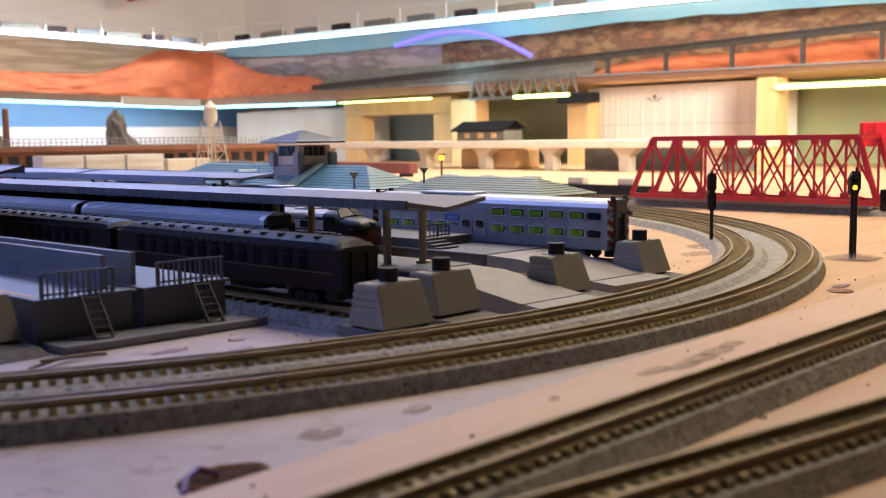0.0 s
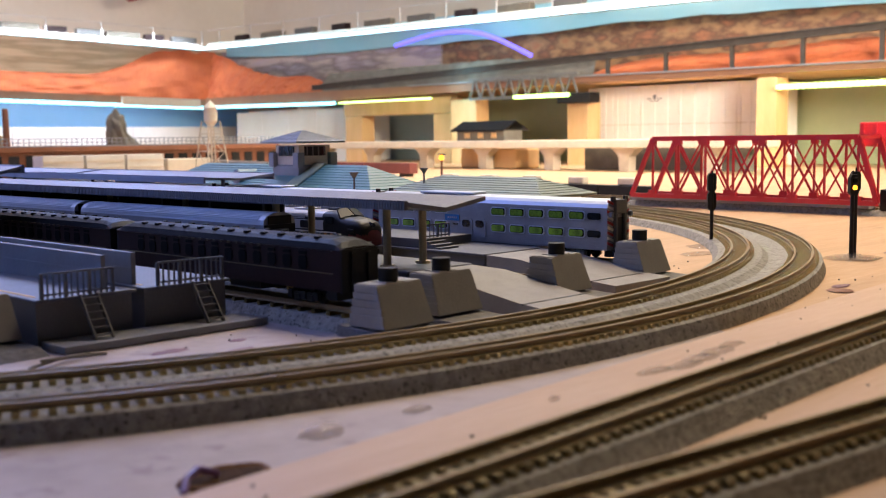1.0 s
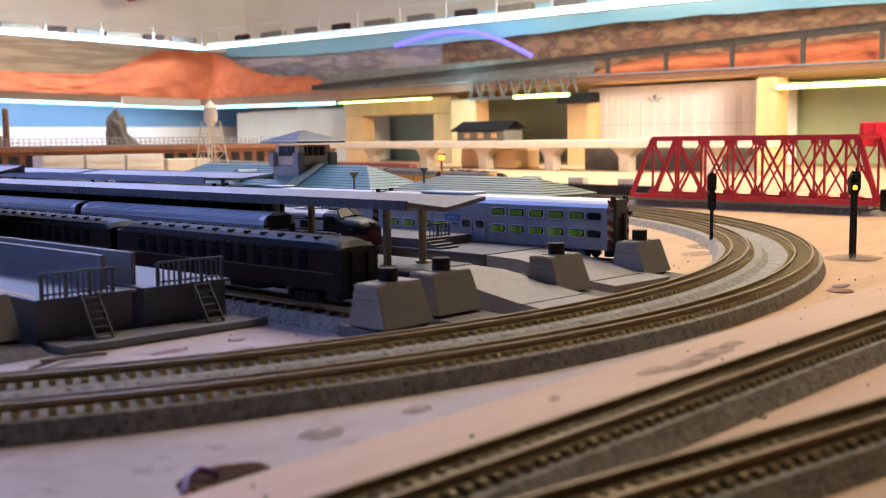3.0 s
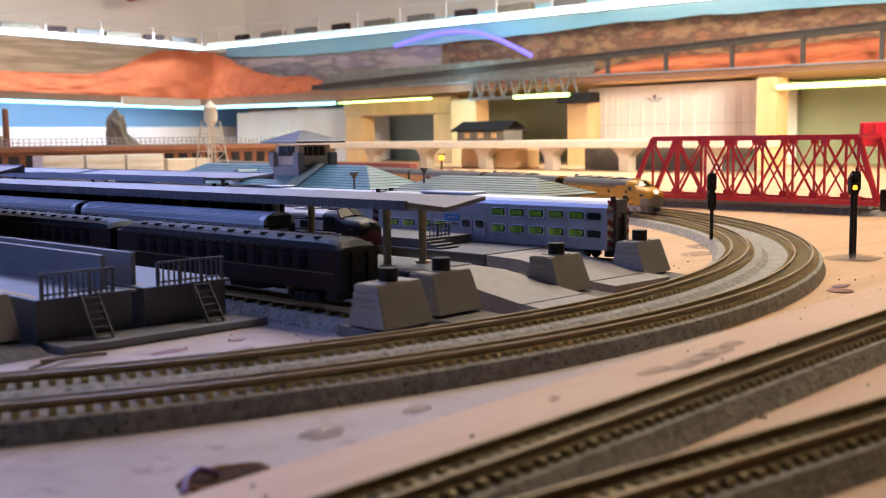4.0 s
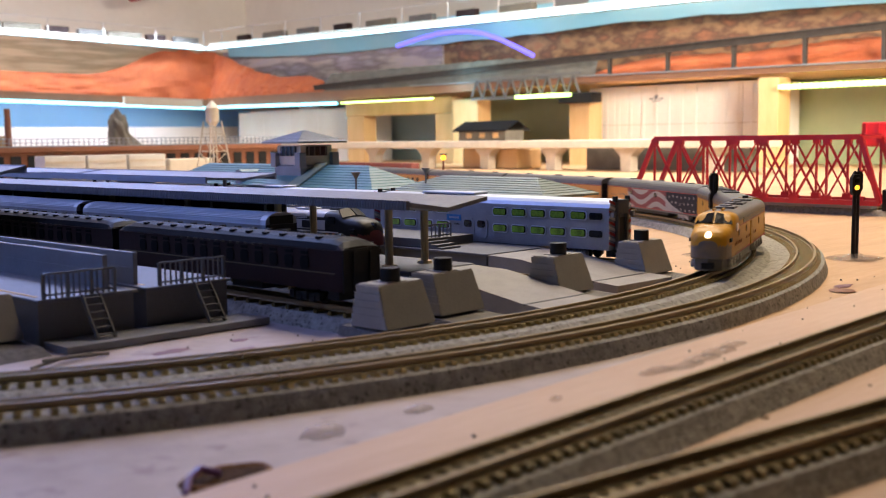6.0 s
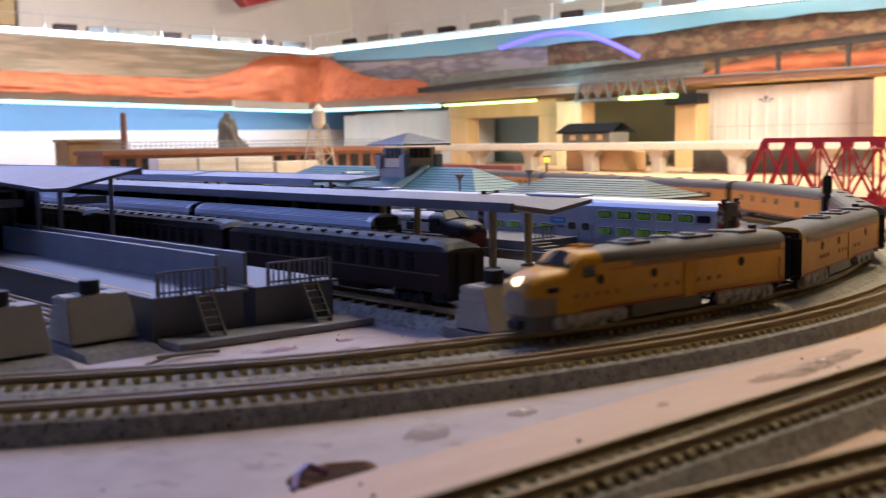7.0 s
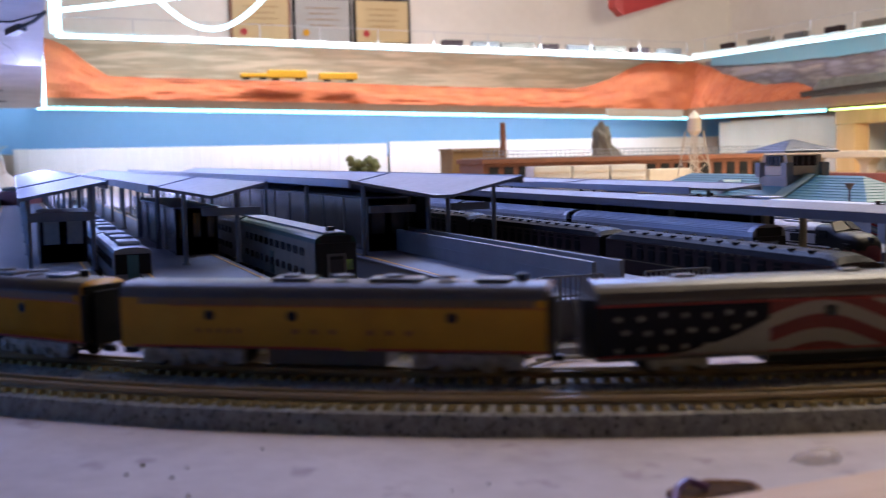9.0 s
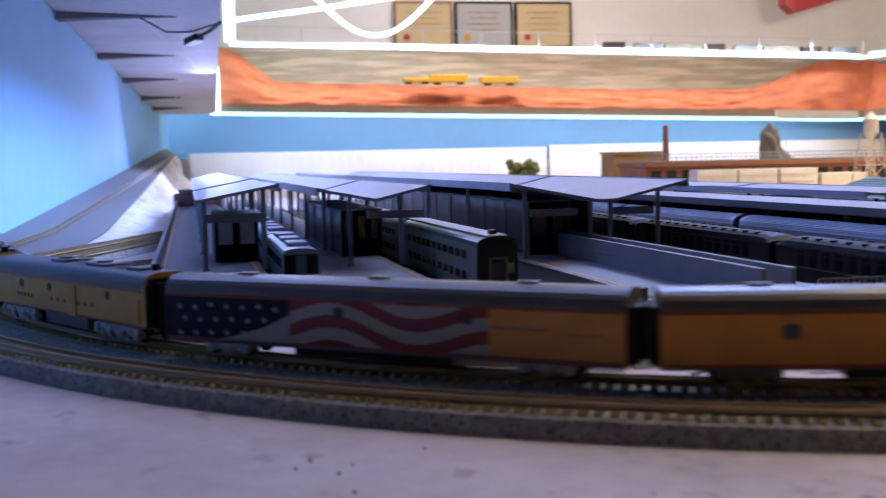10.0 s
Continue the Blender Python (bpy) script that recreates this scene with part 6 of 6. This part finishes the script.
        part("coupler_pocket", boxes((-0.0028, 0.0028, -L / 2 - 0.0012, -L / 2 + 0.004, 0.0022, 0.0050), bevel=0.0004), BLACK, c)
        bm = bmesh.new()
        for s in (-0.002, 0.002):
            rod(bm, (s, -L / 2 + 0.026, zt + 0.0008), (s, -L / 2 + 0.033, zt + 0.0008), 0.0006)
        part("air_horn", bm, YELLOW if striped else BLACK, c)
    for yy in (-L / 2, L / 2):
        if cab and yy < 0:
            continue
        s = 1 if yy > 0 else -1
        for hw, z0, z1 in ((w - 0.0001, 0.0068, zt - 0.0046), (w * 0.86, zt - 0.0045, zt - 0.0020)):
            part("end_plate", boxes((-hw, hw, min(yy, yy + s * 0.0007), max(yy, yy + s * 0.0007), z0, z1)), BLACK, c)
        part("end_diaphragm", boxes((-0.0050, 0.0050, min(yy, yy + s * 0.0018), max(yy, yy + s * 0.0018), 0.0055, 0.0225), bevel=0.0003), BLACK, c)
        part("coupler", boxes((-0.0011, 0.0011, min(yy, yy + s * 0.004), max(yy, yy + s * 0.004), 0.003, 0.0048)), BLACK, c)
    part("fuel_tank", boxes((-0.0078, 0.0078, -0.018, 0.018, 0.0016, 0.0065), bevel=0.0004), UPGREY, c)
    for s in (-1, 1):
        bogie(c, s * 0.042 + (0.003 if cab and s < 0 else 0), TRUCK, 3, 0.0155, "weathered silver three-axle truck")
    return c


E_WHITE = material("white_top_paint", (0.50, 0.49, 0.49), 0.4)
E_MAROON = material("maroon_nose_paint", (0.13, 0.018, 0.02), 0.38)
pd = diesel("parked_diesel", "black, white and maroon streamlined diesel parked at the platform", True, [BLACK, E_WHITE, E_MAROON], 0.356, 0.420 + 0.065, 0.0085, 0, False)
for s2 in (-1, 1):
    part("upper_panel", boxes((s2 * 0.0094 - 0.0004, s2 * 0.0094 + 0.0004, -0.036, 0.064, 0.0142, 0.0192)), E_WHITE, pd, "white upper side panel")
    for i in range(5):
        part("side_window", boxes((s2 * 0.0099 - 0.0003, s2 * 0.0099 + 0.0003, -0.028 + i * 0.016, -0.0175 + i * 0.016, 0.0148, 0.0188), bevel=0.0002), BLACK, pd)
    part("lower_panel", boxes((s2 * 0.0094 - 0.0003, s2 * 0.0094 + 0.0003, -0.048, 0.064, 0.0068, 0.0104)), E_MAROON, pd, "maroon lower side panel")
    for z in (0.0128, 0.0106):
        part("white_stripe", boxes((s2 * 0.0095 - 0.0003, s2 * 0.0095 + 0.0003, -0.046, 0.064, z, z + 0.0006)), WHITE, pd)
fan(pd, 0.42)


# ---- the moving train ----
def flag_paint():
    """Waving red and white stripes along the car side."""
    m = bpy.data.materials.new("waving_flag_paint")
    m.use_nodes = True
    nt, p = m.node_tree, m.node_tree.nodes["Principled BSDF"]
    link = nt.links.new
    tc, sep = nt.nodes.new("ShaderNodeTexCoord"), nt.nodes.new("ShaderNodeSeparateXYZ")
    link(tc.outputs["Object"], sep.inputs[0])

    def op(kind, a, b=None):
        n = nt.nodes.new("ShaderNodeMath")
        n.operation = kind
        for i, v in enumerate((a, b)):
            if v is None:
                continue
            if isinstance(v, (int, float)):
                n.inputs[i].default_value = v
            else:
                link(v, n.inputs[i])
        return n.outputs[0]

    wave = op("MULTIPLY", op("SINE", op("MULTIPLY", sep.outputs["Y"], 120.0)), 0.0028)
    wave2 = op("MULTIPLY", op("SINE", op("MULTIPLY", sep.outputs["Y"], 57.0)), 0.0016)
    zz = op("ADD", op("ADD", sep.outputs["Z"], wave), wave2)
    band = op("GREATER_THAN", op("SINE", op("MULTIPLY", zz, 800.0)), -0.05)
    mixer = nt.nodes.new("ShaderNodeMix")
    mixer.data_type = "RGBA"
    mixer.inputs["A"].default_value, mixer.inputs["B"].default_value = (0.38, 0.35, 0.31, 1), (0.20, 0.022, 0.026, 1)
    link(band, mixer.inputs["Factor"])
    link(mixer.outputs["Result"], p.inputs["Base Color"])
    p.inputs["Roughness"].default_value = 0.42
    return m


FLAG = flag_paint()


def star(bm, x, y, z, r, side):
    pts = []
    for i in range(10):
        a = math.pi / 2 + math.pi * i / 5
        q = r if i % 2 == 0 else r * 0.42
        pts.append((y + q * math.cos(a), z + q * math.sin(a)))
    loft(bm, [[(side * (x - 0.0001), py, pz) for py, pz in pts], [(side * (x + 0.00012), py, pz) for py, pz in pts]])


def coach(name, label, kind, z=0.0085):
    L, w = 0.160, 0.0092
    c = thing(name, label, "railway car", 0, 0, z)
    bm = bmesh.new()
    along_y(bm, car_profile(w, 0.0205, 0.0215, 0.0052, 10), -L / 2, L / 2)
    smooth(part("roof", bm, UPGREY, c), False)
    if kind == "flag":
        for y0, y1, m in ((-L / 2, -L / 2 + 0.050, NAVY), (-L / 2 + 0.050, L / 2 - 0.041, FLAG), (L / 2 - 0.041, L / 2, ORANGE)):
            part("side_panel", boxes((-w, w, y0, y1, 0.0055, 0.0204)), m, c)
        rnd = random.Random(11)
        for s in (-1, 1):
            for i in range(7):
                for k in range(3):
                    bm = bmesh.new()
                    star(bm, w, -L / 2 + 0.006 + i * 0.0064 + 0.002 * (k % 2), 0.0080 + k * 0.0044 + rnd.uniform(-0.0006, 0.0006), 0.0012, s)
                    part("star", bm, DIM_WHITE, c, "white painted star")
            bm = bmesh.new()
            pts = [(-L / 2 + 0.050, 0.0056), (-L / 2 + 0.050, 0.0150), (-L / 2 + 0.040, 0.0105), (-L / 2 + 0.026, 0.0066), (-L / 2 + 0.018, 0.0056)]
            loft(bm, [[(s * (w - 0.0002), py, pz) for py, pz in pts], [(s * (w + 0.0002), py, pz) for py, pz in pts]])
            part("flag_fold", bm, DIM_WHITE, c)
        for yy in (-0.012, 0.032):
            windows(c, [yy], 0.0150, 0.0182, 0.0034, w + 0.0002, GLASS, "door_window")
        for s in (-1, 1):
            bars(c, L / 2 - 0.040, L / 2 - 0.022, 9, 0.0140, 0.0008, w + 0.0002, GREY_DARK, s)
            bars(c, L / 2 - 0.018, L / 2 - 0.006, 5, 0.0132, 0.0005, w + 0.0002, GREY_DARK, s)
    else:
        part("side_panel", boxes((-w, w, -L / 2, L / 2, 0.0055, 0.0204)), ORANGE, c)
        ys = [-0.056 + i * 0.0124 for i in range(10)]
        ys = ys if kind == "coach" else [-0.045, -0.010, 0.012, 0.034, 0.056]
        windows(c, ys, 0.0128, 0.0172, 0.0052 if kind == "coach" else 0.0044, w + 0.0002, GLASS)
    part("red_stripe", boxes((-w - 0.0002, w + 0.0002, -L / 2 + 0.0002, L / 2 - 0.0002, 0.0198, 0.0203)), REDLINE, c)
    part("red_stripe", boxes((-w - 0.0002, w + 0.0002, -L / 2 + 0.0002, L / 2 - 0.0002, 0.0056, 0.0061)), REDLINE, c)
    part("sill", boxes((-w + 0.0004, w - 0.0004, -L / 2, L / 2, 0.0044, 0.0054)), UPGREY, c)
    part("underfloor_box", boxes((-0.0072, 0.0072, -0.030, 0.026, 0.0018, 0.0043), bevel=0.0004), BLACK, c)
    for yy in (-L / 2, L / 2):
        s = 1 if yy > 0 else -1
        part("end_plate", boxes((-w + 0.0001, w - 0.0001, min(yy, yy + s * 0.0007), max(yy, yy + s * 0.0007), 0.0056, 0.0218)), BLACK, c)
        part("diaphragm", boxes((-0.0045, 0.0045, min(yy, yy + s * 0.0022), max(yy, yy + s * 0.0022), 0.0050, 0.0215), bevel=0.0003), BLACK, c)
    for i in range(3):
        part("roof_vent", boxes((-0.0018, 0.0018, -0.055 + i * 0.05, -0.049 + i * 0.05, 0.0264, 0.0274), bevel=0.0003), UPGREY, c)
    for s in (-1, 1):
        bogie(c, s * 0.056, TRUCK if kind == "flag" else GREY_DARK, 2, 0.0088)
    return c


NOSE = material("grubby_grey_nose_paint", (0.26, 0.20, 0.13), 0.45, 0, (0.16, 0.14, 0.12), 200, 0.7)
UP = [YELLOW, UPGREY, NOSE]
TRAIN = [
    (diesel("lead_diesel", "yellow and grey streamlined diesel with a lit headlight", True, UP, 0, 0, 0.0085), 0.065),
    (diesel("booster_diesel", "yellow and grey cabless booster diesel", False, UP, 0, 0, 0.0085), 0.207),
    (coach("flag_car", "baggage car painted with a waving flag and orange end", "flag"), 0.362),
]
base = coach("orange_coach", "orange-yellow passenger coach with a grey roof", "baggage")
TRAIN.append((base, 0.527))
base2 = coach("orange_coach", "orange-yellow passenger coach with a grey roof and window row", "coach")
tagged(base2, group="orange coaches")
TRAIN.append((base2, 0.691))
for i in range(3):
    TRAIN.append((copy_thing(base2, pose(0, 0, 0.0085)), 0.855 + 0.164 * i))


def rail_point(s):
    """A place on the inner track s metres past the start of its curve."""
    a0 = radians(START)
    if s < 0:
        p, d = Vector((CX + R_IN * math.cos(a0), CY + R_IN * math.sin(a0))), Vector((-math.sin(a0), math.cos(a0)))
        return p - s * d
    a = a0 - s / R_IN
    return Vector((CX + R_IN * math.cos(a), CY + R_IN * math.sin(a)))


TIMES = (-1.0, 0.0, 2.5, 3.8, 4.5, 5.0, 6.3, 6.5, 7.2, 7.5, 8.0, 10.0, 11.0)
PLACE = (-1.0, -0.80, -0.255, 0.053, 0.200, 0.304, 0.519, 0.559, 0.6955, 0.7495, 0.8440, 1.2285, 1.42)


def train_place(t):
    """How far the nose has come at t seconds, smooth between the known places."""
    i = max(1, min(len(TIMES) - 3, int(np.searchsorted(TIMES, t, side="right")) - 1))
    h = TIMES[i + 1] - TIMES[i]
    u = (t - TIMES[i]) / h
    m0 = (PLACE[i + 1] - PLACE[i - 1]) / (TIMES[i + 1] - TIMES[i - 1])
    m1 = (PLACE[i + 2] - PLACE[i]) / (TIMES[i + 2] - TIMES[i])
    return (2 * u ** 3 - 3 * u * u + 1) * PLACE[i] + (u ** 3 - 2 * u * u + u) * h * m0 + (3 * u * u - 2 * u ** 3) * PLACE[i + 1] + (u ** 3 - u * u) * h * m1


def motions():
    for car, back in TRAIN:
        rows = []
        for k in range(51):
            t = 0.2 * k
            s = train_place(t) - back
            a, b = rail_point(s + 0.045), rail_point(s - 0.045)
            m = (a + b) / 2
            rows.append((t, pose(m.x, m.y, 0.0085, 0, 0, math.degrees(math.atan2(b.y - a.y, b.x - a.x)) - 90)))
        walk(car, rows)


# ---- small things on the board ----
def glue_patch(x, y, rx, ry, z, h, seed, label):
    bm = bmesh.new()
    n = 30
    rings = []
    for k, zz in ((1.0, 0.0001), (0.86, 0.55), (0.55, 0.9), (0.15, 1.0)):
        zz = 0.0001 if zz == 0.0001 else zz * h
        rings.append([(rx * k * (1 + 0.35 * noise.noise((2 * math.cos(6.283 * i / n), 2 * math.sin(6.283 * i / n), seed))) * math.cos(6.283 * i / n), ry * k * (1 + 0.35 * noise.noise((2 * math.cos(6.283 * i / n), 2 * math.sin(6.283 * i / n), seed + 5))) * math.sin(6.283 * i / n), zz + 0.0004 * noise.noise((i * 0.7, k * 4, seed))) for i in range(n)])
    loft(bm, rings)
    o = solid("glue_patch", bm, GLUE, label, "glue", "dried glue patches")
    smooth(o)
    o.matrix_basis = pose(x, y, z)


glue_patch(0.152, 0.200, 0.0064, 0.0042, 0.0, 0.0026, 1.0, "shiny dried glue spot on the board")
glue_patch(0.183, 0.200, 0.0048, 0.0028, 0.0, 0.0014, 4.0, "shiny dried glue spot on the board")
for i, (x, y, rx, ry) in enumerate(((0.250, 0.1725, 0.0075, 0.0026), (0.262, 0.1705, 0.0085, 0.0030), (0.274, 0.1725, 0.0080, 0.0036), (0.286, 0.1745, 0.0090, 0.0034), (0.298, 0.1765, 0.0070, 0.0026), (0.205, 0.1720, 0.0022, 0.0009))):
    glue_patch(x, y, rx, ry, 0.0035, 0.0011, 7.0 + 3 * i, "smeared dried glue on the plank")
glue_patch(0.545, 0.345, 0.016, 0.008, 0.0, 0.0008, 12.0, "dark glue smear beside the signal")

knot = thing("cable_hole", "ragged brown cable hole in the board with a wire", "hole", 0.117, 0.1880, 0)
bm = bmesh.new()
n = 28
ringk = lambda r, z, s: [(r * (1 + 0.15 * noise.noise((2 * math.cos(6.283 * i / n), 2 * math.sin(6.283 * i / n), s))) * math.cos(6.283 * i / n), 0.62 * r * (1 + 0.15 * noise.noise((2 * math.cos(6.283 * i / n), 2 * math.sin(6.283 * i / n), s))) * math.sin(6.283 * i / n), z) for i in range(n)]
loft(bm, [ringk(0.0108, 0.0001, 3), ringk(0.0101, 0.0010, 3), ringk(0.0094, 0.0012, 3), ringk(0.0090, 0.0004, 3)])
smooth(part("rim", bm, material("torn_wood_rim", (0.26, 0.14, 0.075), 0.85, 0, (0.14, 0.075, 0.04), 200, 0.7, 0.8, 600, spec=0.15), knot))
bm = bmesh.new()
loft(bm, [ringk(0.0093, 0.0002, 3), ringk(0.0088, 0.0005, 3), ringk(0.0020, 0.0005, 3)])
part("dark_hollow", bm, material("raw_brown_wood_core", (0.085, 0.045, 0.022), 0.9, 0, (0.04, 0.022, 0.012), 160, 0.7, 0.8, 500, spec=0.1), knot)
bm = bmesh.new()
pts = [(-0.012, -0.004, 0.0008), (-0.009, 0.000, 0.0022), (-0.005, 0.002, 0.0030), (-0.001, 0.001, 0.0012)]
for a, b in zip(pts[:-1], pts[1:]):
    rod(bm, a, b, 0.0008)
part("wire", bm, material("purple_wire", (0.16, 0.07, 0.20), 0.4), knot)

# dark gap under the curve's roadbed
for x, y, rz in ((0.1391, 0.2362, -19), (0.3445, 0.2058, 5)):
    o = solid("roadbed_gap", boxes((-0.010, 0.010, -0.0012, 0.0012, 0.0001, 0.0011), bevel=0.0004), BLACK, "dark notch under the roadbed edge", "gap")
    o.matrix_basis = pose(x, y, 0, 0, 0, rz)
for x, y, s in ((0.455, 0.215, 1.0), (0.50, 0.19, 0.7), (0.40, 0.235, 0.5), (0.62, 0.24, 0.9)):
    bm = bmesh.new()
    ball(bm, 0, 0, 0, 0.006 * s, 0.1, 12, 6)
    o = solid("wood_knot", bm, BROWN, "dark knot in the bare wood", "knot")
    o.matrix_basis = pose(x, y, 0.0003 if y > 0.21 else 0.0036)
rnd = random.Random(21)
crumbs = bmesh.new()
for i in range(220):
    x, y = rnd.uniform(0.0, 0.6), rnd.uniform(0.05, 0.35)
    if (Vector((x, y)) - Vector((CX, CY))).length < R_OUT + 0.018 and (Vector((x, y)) - Vector((CX, CY))).length > R_IN - 0.018:
        continue
    bmesh.ops.create_icosphere(crumbs, subdivisions=1, radius=rnd.uniform(0.0002, 0.0006), matrix=Matrix.Translation((x, y, 0.0002 if y > 0.2 or x < 0.06 else 0.0037)))
tagged(link_mesh("grit", crumbs, STONE), "fine dark grit scattered on the board", "grit", kind="stuff")

for a, b in (((0.132, 0.322, 0.001), (0.156, 0.331, 0.001)), ((0.137, 0.325, 0.0022), (0.160, 0.327, 0.001))):
    bm = bmesh.new()
    tube(bm, [a, ((a[0] + b[0]) / 2, (a[1] + b[1]) / 2 + 0.0012, 0.0016), b], 0.0006)
    solid("twig", bm, STONE, "thin dark twig lying on the board", "twig", "twigs")
o = bmesh.new()
for z0, z1, r0, r1 in ((0.0, 0.001, 0.0018, 0.0018), (0.001, 0.0065, 0.0012, 0.0014), (0.0066, 0.0068, 0.002, 0.002), (0.0068, 0.0105, 0.0009, 0.0006)):
    cyl(o, 0, 0, z0, z1, r0, r1, 12)
o = solid("platform_ornament", o, WHITE, "small white turned post on the low platform", "post")
o.matrix_basis = pose(0.3085, 0.367, AZ)
STAIN = material("dried_paint_stain", (0.16, 0.06, 0.09), 0.6, 0, (0.26, 0.14, 0.16), 300, 0.8)
for x, y, rx, ry, sd in ((0.178, 0.318, 0.007, 0.003, 2.0), (0.163, 0.300, 0.004, 0.002, 5.0), (0.196, 0.303, 0.005, 0.002, 8.0), (0.205, 0.318, 0.003, 0.002, 11.0), (0.150, 0.312, 0.003, 0.0015, 14.0), (0.62, 0.262, 0.010, 0.004, 17.0), (0.47, 0.222, 0.008, 0.003, 20.0)):
    bm = bmesh.new()
    ring = lambda k, z: [(k * rx * (1 + 0.6 * noise.noise((2.5 * math.cos(6.283 * i / 24), 2.5 * math.sin(6.283 * i / 24), sd))) * math.cos(6.283 * i / 24), k * ry * (1 + 0.6 * noise.noise((2.5 * math.cos(6.283 * i / 24), 2.5 * math.sin(6.283 * i / 24), sd))) * math.sin(6.283 * i / 24), z) for i in range(24)]
    loft(bm, [ring(1, 0.00005), ring(0.9, 0.00025), ring(0.3, 0.0003)])
    o = solid("paint_stain", bm, STAIN, "dark dried paint stain on the board", "stain", "paint stains")
    o.matrix_basis = pose(x, y, 0)

# freight cars standing behind the station
for i in range(2):
    c = thing("oxide_boxcar", "dark oxide red boxcar standing behind the station", "railway car", 1.30, 1.48 + i * 0.13, 0.0, group="boxcars")
    part("body", boxes((-0.010, 0.010, -0.06, 0.06, 0.006, 0.025), bevel=0.0006), BOXCAR, c)
    for s in (-1, 1):
        part("truck", boxes((-0.008, 0.008, s * 0.04 - 0.010, s * 0.04 + 0.010, 0, 0.006)), BLACK, c)
for i in range(5):
    c = thing("flat_car", "black flat wagon carrying a pale tank", "railway car", 1.01, 0.735 + i * 0.074, 0.0, group="flat wagons")
    part("frame", boxes((-0.009, 0.009, -0.036, 0.036, 0.0008, 0.0125), bevel=0.0006), BLACK, c)
    for s in (-0.022, 0.022):
        part("truck", boxes((-0.007, 0.007, s - 0.006, s + 0.006, 0.0, 0.0042)), BLACK, c)
    part("tank", boxes((-0.006, 0.006, -0.012, 0.012, 0.0126, 0.0215), bevel=0.002), CREAM, c, "pale boxy tank")
motions()
